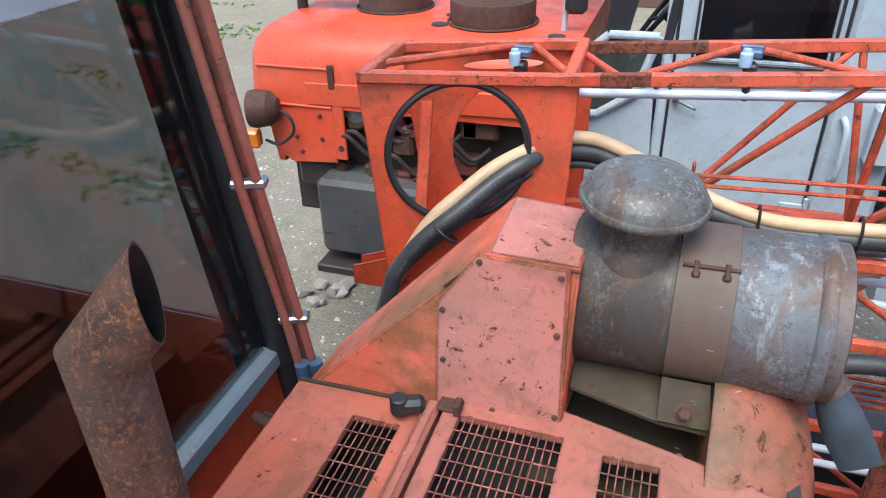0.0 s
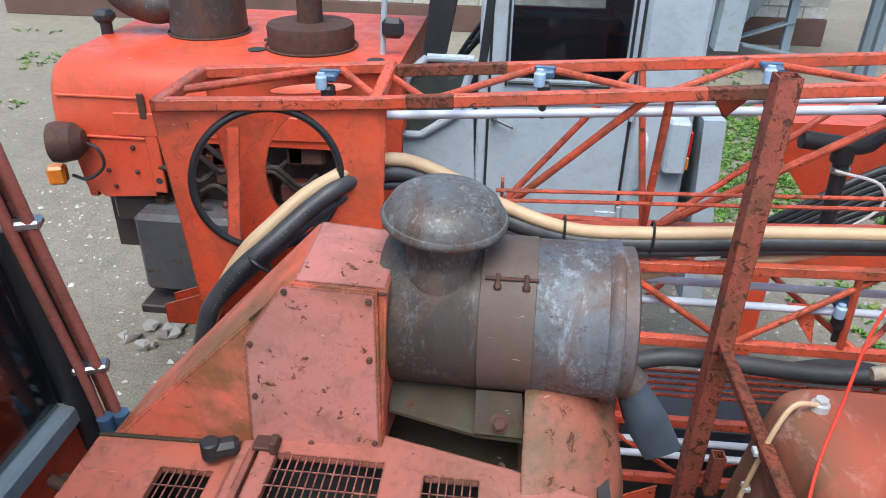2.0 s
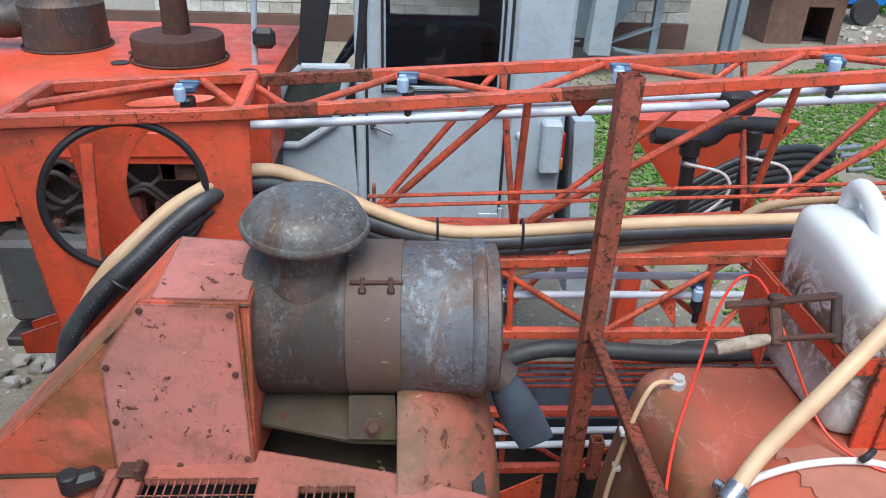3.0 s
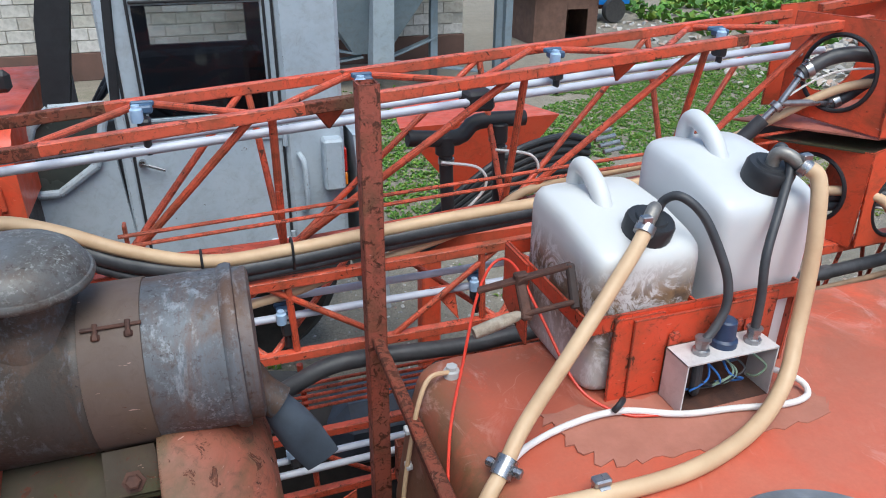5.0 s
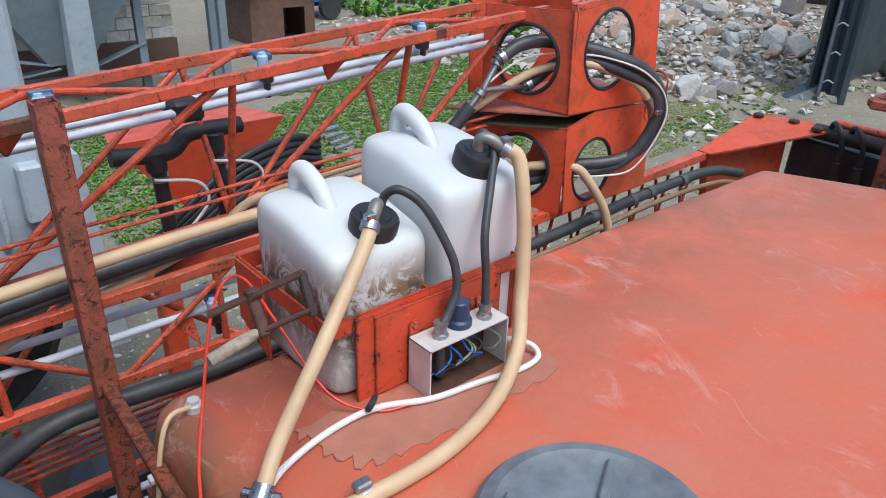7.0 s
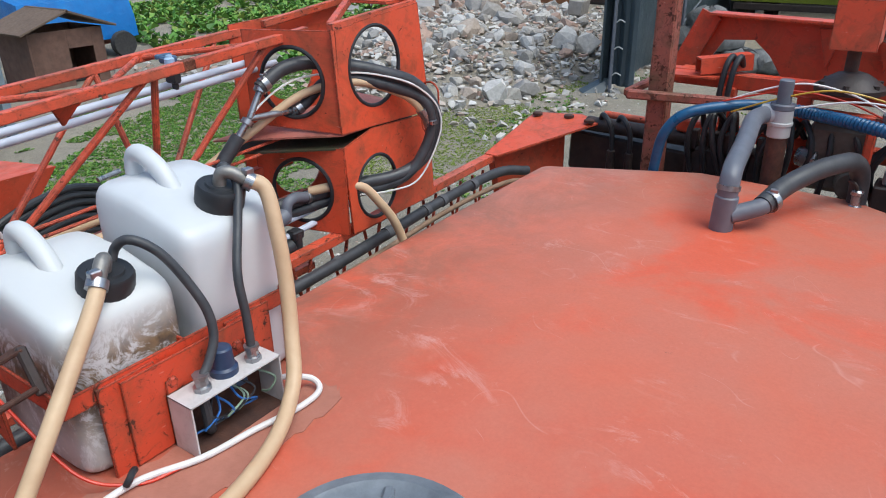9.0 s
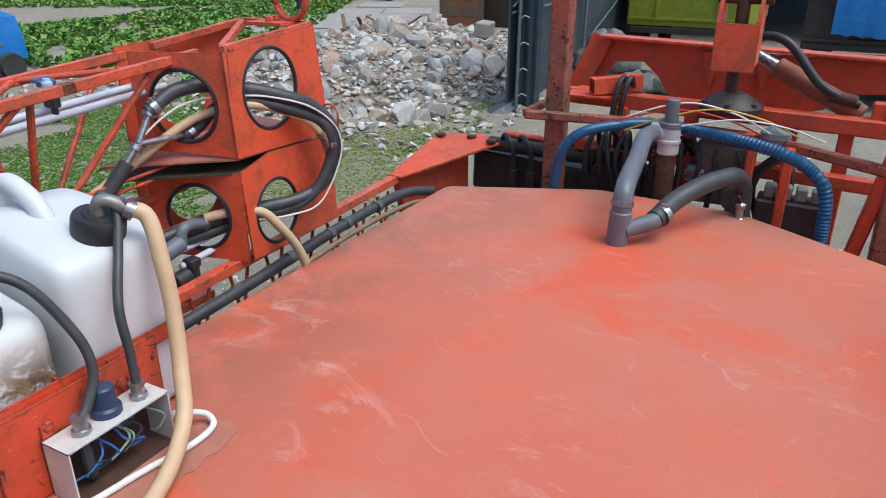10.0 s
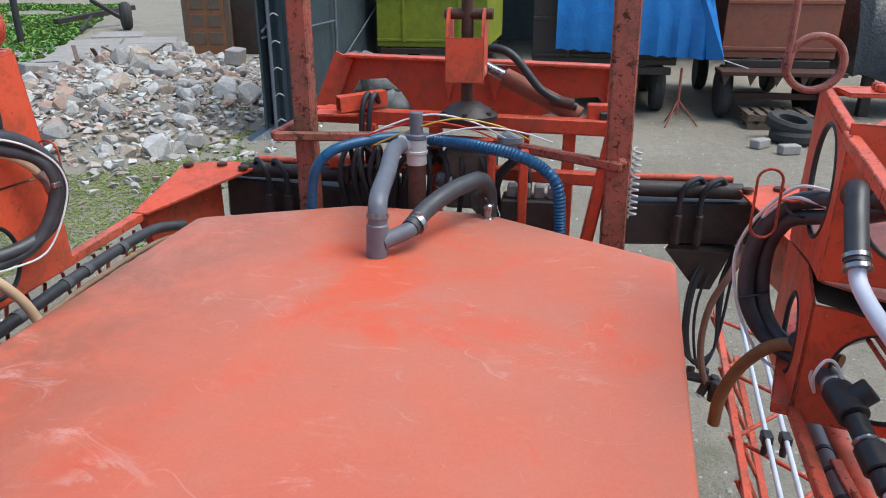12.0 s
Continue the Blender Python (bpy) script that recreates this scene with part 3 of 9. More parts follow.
# left deck panel
bm = B()
frame_plate(bm, 0.0, 0.262, -0.2, 0.9, [(0.135, 0.222, 0.28, 0.835)], 2.165, 2.178)
part("deck_panel", bm, DECK_ORANGE, hood)
bm = B()
bars(bm, 0.135, 0.222, 0.28, 0.835, 2.176, 7, 16, 0.0026)
part("vent_grille", bm, SALMON, hood, "rusty vent grille")
bm = B()
beam(bm, (0.265, -0.2, 2.18), (0.265, 0.9, 2.18), 0.03, 0.035, 0.008)
part("deck_ridge", bm, SALMON, hood)
# main deck panel with two grilles
bm = B()
plate(bm, pose(0, 0, 2.184), [(0.29, -0.2), (0.86, -0.2), (0.86, 0.825), (0.704, 0.878), (0.594, 0.905), (0.49, 0.93), (0.29, 0.925)], (), 0.014, 8, [(0.32, 0.498, 0.30, 0.868), (0.565, 0.652, 0.36, 0.848)])
part("deck_panel", bm, SALMON, hood, "pinkish faded deck panel")
bm = B()
bars(bm, 0.32, 0.498, 0.30, 0.868, 2.197, 14, 17, 0.0026)
part("vent_grille", bm, SALMON, hood, "rusty vent grille")
bm = B()
bars(bm, 0.565, 0.652, 0.36, 0.848, 2.197, 7, 14, 0.0026)
part("vent_grille", bm, SALMON, hood, "rusty vent grille")
# side skirts, and black sheets that stand for the shade in the engine bay
bm = B()
span(bm, (0.0, -0.2, 0.9), (0.02, 0.9, 2.165))
part("side_panel", bm, DECK_ORANGE, hood)
bm = B()
span(bm, (0.0, -0.22, 0.9), (0.86, -0.2, 2.165))
part("side_panel", bm, DECK_ORANGE, hood)
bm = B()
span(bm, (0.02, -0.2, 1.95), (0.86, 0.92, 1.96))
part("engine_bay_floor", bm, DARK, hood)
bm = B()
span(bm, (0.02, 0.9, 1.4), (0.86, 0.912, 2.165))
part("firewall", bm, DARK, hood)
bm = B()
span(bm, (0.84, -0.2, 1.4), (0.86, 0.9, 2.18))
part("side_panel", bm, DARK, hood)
rng = random.Random(5)
for k in range(6):
    bm = B()
    x, y = rng.uniform(0.1, 0.75), rng.uniform(0.3, 0.8)
    tube(bm, [(x, y, 2.02), (x + 0.08, y + 0.05, 2.06), (x + 0.16, y - 0.03, 2.03)], 0.018, 8)
    part("engine_line", bm, (DARK_IRON, CHROME, RUBBER)[k % 3], hood)

# scoop: sloped duct beside the air cleaner
FRONT = [(-0.01, 0.895, 2.14), (0.345, 0.945, 2.478), (0.492, 0.955, 2.468), (0.488, 0.905, 2.186), (0.27, 0.9, 2.18)]
BACK = [(-0.01, 1.10, 2.12), (0.345, 1.135, 2.49), (0.492, 1.14, 2.478), (0.488, 1.14, 2.1), (0.27, 1.12, 2.1)]
bm = B()
fv = [bm.verts.new(p) for p in FRONT]
bv = [bm.verts.new(p) for p in BACK]
bm.faces.new(fv)
bm.faces.new(bv)
for k in range(5):
    bm.faces.new((fv[k], fv[(k + 1) % 5], bv[(k + 1) % 5], bv[k]))
bmesh.ops.bevel(bm, geom=list(bm.edges), offset=0.004, segments=1, affect="EDGES")
scoop = part("scoop", bm, SCOOP_ORANGE, hood, "sloped orange intake scoop")
# Added thin sheet that makes the scoop's top face lighter than its sides.
bm = B()
top = [(0.349, 0.952, 2.4805), (0.489, 0.961, 2.471), (0.489, 1.135, 2.480), (0.349, 1.13, 2.4925)]
hull(bm, top + [(x, y, z - 0.003) for x, y, z in top])
part("scoop_top", bm, PLATE_PINK, hood, "pinkish top sheet of the scoop, paler than its sides")
bm = B()
PM = plane((0.27, 0.9025, 2.18), (0.488, 0.9075, 2.186), (0.345, 0.9475, 2.478))
plate(bm, PM, [(-0.004, 0.008), (0.218, 0.002), (0.218, 0.291), (0.071, 0.301), (0.0, 0.207)], (), 0.006)
part("plate_gasket", bm, SCOOP_ORANGE, hood, "rusty joint round the access plate")
bm = B()
PM = plane((0.27, 0.9025, 2.18), (0.488, 0.9075, 2.186), (0.345, 0.9475, 2.478))
plate(bm, PM, [(0.0, 0.012), (0.214, 0.006), (0.214, 0.288), (0.072, 0.298), (0.004, 0.205)], (), 0.009)
part("access_plate", bm, PLATE_PINK, hood, "pinkish access plate with chipped paint")
for x, y in ((0.012, 0.195), (0.074, 0.288), (0.205, 0.276), (0.203, 0.175), (0.207, 0.02), (0.012, 0.1), (0.1, 0.014)):
    bm = B()
    c = PM @ Vector((x, y, 0.008))
    nrm = (PM.to_3x3() @ Vector((0, 0, 1))).normalized()
    if nrm.y > 0:
        nrm = -nrm
    lathe(bm, [(0.0055, 0.0), (0.0055, 0.004), (0.004, 0.0055)], along(c, c + nrm), 6)
    part("bolt", bm, RUSTY_STEEL, hood)
bm = B()
beam(bm, (0.0, 0.893, 2.18), (0.27, 0.899, 2.18), 0.008, 0.005, 0.001)
part("weld_seam", bm, OLIVE, hood, "mossy weld seam")
bm = B()
beam(bm, (0.345, 0.9435, 2.476), (0.492, 0.9535, 2.466), 0.005, 0.005, 0.001)
beam(bm, (0.275, 0.934, 2.412), (0.345, 0.9435, 2.476), 0.004, 0.004, 0.001)
part("rusty_seam", bm, RUSTY_STEEL, hood, "rusty seam along the scoop edge")
bm = B()
box(bm, (0.235, 0.865, 2.205), (0.045, 0.03, 0.03), Matrix.Rotation(0.4, 3, "Z"), 0.008)
rod(bm, (0.215, 0.855, 2.19), (0.215, 0.855, 2.225), 0.016, 12, 0.003)
part("latch", bm, RUBBER, hood, "black rubber hood latch")
bm = B()
span(bm, (0.278, 0.868, 2.198), (0.32, 0.9, 2.206), 0.002)
span(bm, (0.31, 0.86, 2.2), (0.322, 0.885, 2.225), 0.002)
part("hinge", bm, RUSTY_STEEL, hood)

# rounded fender at the hood's right end
bm = B()
loops = []
for y, dz in ((0.45, -0.19), (0.70, -0.15), (0.80, -0.12), (0.86, -0.085), (0.90, -0.045), (0.94, -0.012), (1.0, 0.0), (1.12, 0.0), (1.2, -0.02)):
    lp = []
    for k in range(13):
        a = math.pi / 2 * k / 12
        lp.append((0.717 + 0.18 * math.sin(a), y, 2.115 + dz + 0.187 * math.cos(a)))
    lp += [(0.897, y, 0.9), (0.717, y, 0.9)]
    loops.append(lp)
loft(bm, loops)
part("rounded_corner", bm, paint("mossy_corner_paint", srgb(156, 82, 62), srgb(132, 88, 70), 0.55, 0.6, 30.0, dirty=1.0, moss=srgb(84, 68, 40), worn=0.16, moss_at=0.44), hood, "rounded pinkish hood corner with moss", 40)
bm = B()
span(bm, (0.44, 0.86, 2.08), (0.75, 1.2, 2.095))
part("hood_shelf", bm, OLIVE, hood, "mossy shelf under the air cleaner")

# ---- sprayer: air cleaner drum ----
drum = thing("air_cleaner", (0.67, 1.075, 2.2), "large grey weathered engine air cleaner drum, lying level", "air filter")
A0, A1 = Vector((0.468, 1.085, 2.362)), Vector((0.885, 1.07, 2.37))
AM = along(A0, A1)
L = (A1 - A0).length
bm = B()
lathe(bm, [(0.118, 0.0), (0.128, 0.004), (0.132, 0.012), (0.132, L * 0.38), (0.1335, L * 0.39), (0.132, L * 0.40), (0.132, L * 0.52)], AM, 64)
part("drum_body", bm, DRUM, drum, sharp=40)
bm = B()
lathe(bm, [(0.132, L * 0.52), (0.132, L - 0.055), (0.132, L - 0.045), (0.137, L - 0.04), (0.139, L - 0.03), (0.137, L - 0.022), (0.128, L - 0.02), (0.128, L), (0.118, L + 0.004)], AM, 64)
part("drum_end", bm, DRUM_PALE, drum, "pale galvanised drum end", 40)
bm = B()
lathe(bm, [(0.1325, L * 0.41), (0.1348, L * 0.412), (0.1348, L * 0.62), (0.1325, L * 0.622)], AM, 64, False)
part("clamp_band", bm, paint("brown_band_paint", srgb(84, 69, 61), srgb(98, 84, 76), 0.6, 0.66, 30.0, dirty=0.5), drum, "brown steel clamp band")
for dx in (0.193, 0.238):
    bm = B()
    c = AM @ Vector((0, 0, dx))
    p = c + Vector((0, -0.076, 0.115))
    rod(bm, p + Vector((0, 0.004, 0.004)), p + Vector((0, -0.014, -0.012)), 0.004, 8)
    lathe(bm, [(0.0065, 0), (0.0065, 0.007), (0.005, 0.009)], along(p + Vector((0, -0.008, -0.008)), p + Vector((0, -0.03, -0.03))), 6)
    part("clamp_bolt", bm, RUSTY_STEEL, drum)
bm = B()
c = AM @ Vector((0, 0, 0.215))
beam(bm, c + Vector((-0.042, -0.077, 0.114)), c + Vector((0.042, -0.077, 0.114)), 0.006, 0.004, 0.001, (0, -0.56, 0.83))
part("clamp_lip", bm, RUSTY_STEEL, drum)
NECK = Vector((0.567, 1.06, 2.46))
bm = B()
lathe(bm, [(0.082, -0.03), (0.076, 0.006), (0.066, 0.02), (0.062, 0.03), (0.062, 0.1)], Matrix.Translation(NECK), 32)
part("intake_neck", bm, DRUM, drum)
bm = B()
lathe(bm, [(0.04, 0.05), (0.093, 0.046), (0.101, 0.051), (0.103, 0.058), (0.100, 0.0635), (0.0965, 0.064), (0.094, 0.073), (0.086, 0.086), (0.07, 0.0975), (0.048, 0.104), (0.025, 0.107), (0.001, 0.108)], Matrix.Translation((0.567, 1.058, 2.499)) @ pose(0, 0, 0, 3, 3, 0), 56)
part("rain_cap", bm, DRUM_CAP, drum, "mushroom rain cap with a pale scuffed dome", 50)
bm = B()
tube(bm, [(0.865, 1.08, 2.30), (0.885, 1.07, 2.265), (0.915, 1.058, 2.24)], 0.031, 18)
part("dust_spout", bm, DRUM, drum)
bm = B()
loops = []
for t, w, d in ((0.0, 0.024, 0.024), (0.12, 0.028, 0.026), (0.3, 0.034, 0.024), (0.55, 0.038, 0.019), (0.8, 0.037, 0.012), (1.0, 0.035, 0.006)):
    c = Vector(lerp((0.907, 1.062, 2.236), (0.978, 1.03, 2.115), t))
    u = Vector((0.84, -0.05, 0.53)).normalized()
    v = Vector((0.3, 0.9, 0.25)).normalized()
    loops.append([c + u * (w * math.cos(2 * math.pi * k / 16)) + v * (d * math.sin(2 * math.pi * k / 16)) for k in range(16)])
loft(bm, loops)
part("dust_valve", bm, plain("grey_rubber", srgb(74, 84, 96), srgb(52, 58, 66), 0.5, 14, 0.1), drum, "black rubber dust valve")
bm = B()
top = [(0.492, 0.948, 2.24), (0.642, 0.924, 2.222), (0.722, 0.92, 2.222), (0.735, 1.04, 2.268), (0.49, 1.04, 2.268)]
hull(bm, top + [(x, y, z - 0.006) for x, y, z in top])
part("saddle", bm, OLIVE, drum, "olive mossy saddle plate")
bm = B()
top = [(0.637, 0.963, 2.285), (0.712, 0.963, 2.285), (0.72, 0.916, 2.231), (0.638, 0.918, 2.231)]
hull(bm, top + [(x, y + 0.004, z - 0.006) for x, y, z in top])
part("bracket", bm, OLIVE, drum)
bm = B()
lathe(bm, [(0.018, 0.0), (0.018, 0.003), (0.012, 0.004), (0.012, 0.013), (0.009, 0.015)], along((0.678, 0.929, 2.246), (0.678, 0.889, 2.281)), 6)
part("bolt", bm, RUSTY_STEEL, drum)

# ---- sprayer: exhaust stack ----
stack = thing("exhaust_stack", (0.09, 0.41, 2.0), "rusty pitted exhaust stack with a mitred outlet", "exhaust pipe")


def cut_ring(bm, p, d, o, n, r, seg=36):
    """A circle of the pipe at p along d, slid onto the plane through o with normal n."""
    d, n = Vector(d).normalized(), Vector(n)
    side = d.orthogonal().normalized()
    # keep rings in step by a fixed reference
    ref = Vector((0, 1, 0))
    side = (ref - d * ref.dot(d)).normalized()
    up = d.cross(side)
    vs = []
    for k in range(seg):
        a = 2 * math.pi * k / seg
        q = Vector(p) + (side * math.cos(a) + up * math.sin(a)) * r
        t = (Vector(o) - q).dot(n) / d.dot(n)
        vs.append(bm.verts.new(q + d * t))
    return vs


def mitred(bm, r, hollow_r, outside):
    low, elbow = Vector((0.085, 0.425, 1.6)), Vector((0.077, 0.437, 2.612))
    d1 = (elbow - low).normalized()
    d2 = Vector((0.60, 0.25, 0.72)).normalized()
    n_mid = (d1 + d2).normalized()
    tip = elbow + d2 * 0.092
    n_tip = Vector((0.82, 0.5, 0.06))
    outer = [cut_ring(bm, low, d1, low, Vector((0, 0, 1)), r), cut_ring(bm, elbow, d1, elbow, n_mid, r), cut_ring(bm, elbow, d2, tip, n_tip, r)]
    inner = [cut_ring(bm, elbow, d2, tip, n_tip, hollow_r), cut_ring(bm, elbow, d1, elbow, n_mid, hollow_r), cut_ring(bm, low, d1, low + d1 * 0.3, Vector((0, 0, 1)), hollow_r)]
    rings = outer + inner[:1] if outside else inner
    for a, b in zip(rings, rings[1:]):
        for k in range(len(a)):
            bm.faces.new((a[k], a[(k + 1) % len(a)], b[(k + 1) % len(a)], b[k]))
    bmesh.ops.delete(bm, geom=[v for v in bm.verts if not v.link_faces], context="VERTS")


bm = B()
mitred(bm, 0.0415, 0.0395, True)
part("stack_pipe", bm, EXHAUST, stack, sharp=25)
# Inside of the pipe as a black lining, its shade put into the colour.
bm = B()
mitred(bm, 0.0415, 0.0395, False)
part("soot_lining", bm, plain("stack_bore_black", srgb(30, 28, 27), srgb(46, 40, 37), 0.95, 40, 0.4), stack, "inside of the pipe, coloured black for its shade", 25)

# ---- sprayer: cab with its tinted rear window ----
cab = thing("sprayer_cab", (-0.7, 0.3, 1.5), "orange sprayer cab with a large dark rear window", "cab")
bm = B()
span(bm, (-0.165, -0.6, 0.9), (-0.125, 1.05, 2.10), 0.004)
part("rear_wall", bm, BOX_ORANGE, cab)
bm = B()
span(bm, (-1.6, -0.6, 0.9), (-1.56, 1.0, 3.6))
part("front_wall", bm, CAB_GREY, cab)
bm = B()
span(bm, (-1.56, -0.64, 0.9), (-0.165, -0.6, 3.6))
part("inner_wall", bm, CAB_GREY, cab)
bm = B()
span(bm, (-1.6, -0.64, 3.6), (-0.12, 1.06, 3.66))
part("cab_roof", bm, CAB_GREY, cab)
bm = B()
span(bm, (-1.56, -0.6, 1.3), (-0.165, 1.0, 1.34))
part("cab_floor", bm, CAB_GREY, cab)
bm = B()
box(bm, (-0.75, 0.2, 1.75), (0.5, 0.5, 0.15), None, 0.05)
box(bm, (-0.5, 0.2, 2.1), (0.14, 0.5, 0.7), None, 0.06)
part("driver_seat", bm, DARK, cab)
bm = B()
tube(bm, [(-0.9, 0.75, 1.8), (-0.85, 0.75, 2.2), (-0.8, 0.72, 2.4)], 0.02, 8)
part("lever", bm, DARK_IRON, cab)
bm = B()
hull(bm, [(x, y, z) for x in (-0.143, -0.137) for y, z in ((-0.55, 2.14), (0.985, 2.14), (0.885, 2.885), (-0.55, 2.885))])
win = part("rear_window", bm, GLASS, cab, "large dark tinted glass pane")
win.visible_shadow = False
bm = B()
span(bm, (-0.16, -0.6, 2.10), (-0.11, 1.0, 2.145), 0.006)
part("window_sill", bm, GREY_BLUE, cab, "grey window sill strip")
bm = B()
rod(bm, (-0.118, 1.042, 1.95), (-0.118, 0.845, 3.6), 0.03, 16)
part("corner_seal", bm, RUBBER, cab, "black rubber window seal")
bm = B()
hull(bm, [(x, y + d, z) for x in (-0.19, -0.15) for y, z in ((0.975, 1.9), (0.785, 3.6)) for d in (0.0, 0.07)])
part("corner_post", bm, RUBBER, cab)
bm = B()
span(bm, (-0.16, -0.6, 2.887), (-0.12, 0.86, 3.6), 0.004)
part("window_header", bm, GREY_PAINT, cab, "pale grey panel above the window")
bm = B()
span(bm, (-1.56, 0.99, 1.3), (-0.16, 1.0, 2.2))
part("side_door", bm, BOX_ORANGE, cab)
bm = B()
hull(bm, [(x, y + d, z) for x in (-1.5, -0.17) for y, z in ((0.985, 2.2), (0.80, 3.5)) for d in (0.0, 0.006)])
w2 = part("side_window", bm, GLASS, cab)
w2.visible_shadow = False
# fluid lines beside the cab
lines = thing("fluid_lines", (-0.05, 1.0, 2.1), "bundle of salmon-painted upright pipes clipped together", "pipes")
for k, (x, y) in enumerate(((-0.072, 0.985), (-0.048, 1.0), (-0.08, 1.02))):
    bm = B()
    tube(bm, [(x + 0.004, y + 0.03, 2.0), (x, y, 2.22), (x + 0.002, y - 0.07, 2.56), (x + 0.004, y - 0.125, 2.866), (x + 0.008, y - 0.235, 3.5)], (0.0088, 0.0088, 0.006)[k], 12)
    part("line", bm, SALMON, lines)
for z, dy in ((2.235, -0.002), (2.56, -0.07)):
    bm = B()
    box(bm, (-0.062, 1.0 + dy, z), (0.062, 0.03, 0.016), Matrix.Rotation(0.35, 3, "Z"), 0.004)
    part("clip", bm, CHROME, lines, "galvanised pipe clip")
for x, y in ((-0.06, 0.995), (-0.036, 1.01)):
    bm = B()
    tube(bm, [(x, y, 2.12), (x + 0.005, y + 0.01, 1.98), (x + 0.01, y + 0.05, 1.7)], 0.015, 12)
    part("rubber_sleeve", bm, BLUE_GREY, lines)
fit = thing("hose_elbows", (-0.1, 0.9, 2.06), "pair of black hoses on greasy elbows by the cab wall", "hose")
for d in (0.0, 0.035):
    bm = B()
    rod(bm, (-0.1, 0.87 + d * 0.8, 2.08 - d * 0.7), (-0.045, 0.855 + d * 0.8, 2.075 - d * 0.7), 0.012, 12, 0.002)
    part("elbow", bm, RUSTY_STEEL, fit)
    bm = B()
    tube(bm, [(-0.05, 0.855 + d * 0.8, 2.075 - d * 0.7), (-0.035, 0.80 + d * 0.8, 2.05 - d), (-0.045, 0.72 + d * 0.8, 1.97 - d), (-0.05, 0.66, 1.8)], 0.0135, 12)
    part("hose", bm, HOSE_BLACK, fit)


# ---- sprayer: dosing cans in their basket ----
basket = thing("can_basket", (1.67, 1.1, 2.195), "rusty orange flat-bar basket bolted to the tank", "basket")
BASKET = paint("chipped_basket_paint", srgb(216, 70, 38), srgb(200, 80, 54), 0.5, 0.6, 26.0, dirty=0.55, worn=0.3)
X0, XM, X1, Y0, Y1, ZT = 1.44, 1.665, 1.905, 0.925, 1.265, 2.37
for p, q in (((X0, Y0, ZT), (X1, Y0, ZT)), ((X0, Y1, ZT), (X1, Y1, ZT)), ((X0, Y0, ZT), (X0, Y1, ZT)), ((X1, Y0, ZT), (X1, Y1, ZT)), ((XM, Y0, ZT), (XM, Y1, ZT))):
    bm = B()
    beam(bm, p, q, 0.006, 0.034, 0.001, over=0.003)
    part("top_rail", bm, BASKET, basket)
for p, q in (((1.545, Y0 - 0.006, 2.2), (1.545, Y0 - 0.006, 2.385)), ((1.80, Y0 - 0.006, 2.2), (1.80, Y0 - 0.006, 2.385))):
    bm = B()
    box(bm, (p[0], p[1], 2.285), (0.105, 0.006, 0.19), None, 0.001)
    part("front_plate", bm, BASKET, basket)
bm = B()
box(bm, (1.66, Y0 - 0.012, 2.29), (0.26, 0.006, 0.17), None, 0.001)
part("front_plate", bm, BASKET, basket)
for x, y in ((1.618, 0.24), (1.618, 0.33), (1.76, 0.33)):
    bm = B()
    lathe(bm, [(0.011, 0), (0.011, 0.005), (0.008, 0.008)], along((x, Y0 - 0.015, 2.0 + y), (x, Y0 - 0.1, 2.0 + y)), 6)
    part("bolt", bm, BASKET, basket)
bm = B()
hull(bm, [(X0 + dx, y, z) for dx in (-0.0095, -0.0035) for y, z in ((1.26, 2.385), (1.15, 2.385), (1.14, 2.2), (1.26, 2.25))])
part("side_plate", bm, BASKET, basket)
bm = B()
span(bm, (X1 - 0.003, Y0, 2.2), (X1 + 0.003, 1.02, 2.38))
part("side_plate", bm, BASKET, basket)
bm = B()
span(bm, (X0 + 0.05, Y0 + 0.06, 2.198), (X1 - 0.03, Y1 - 0.02, 2.204))
part("base_plate", bm, BASKET, basket)


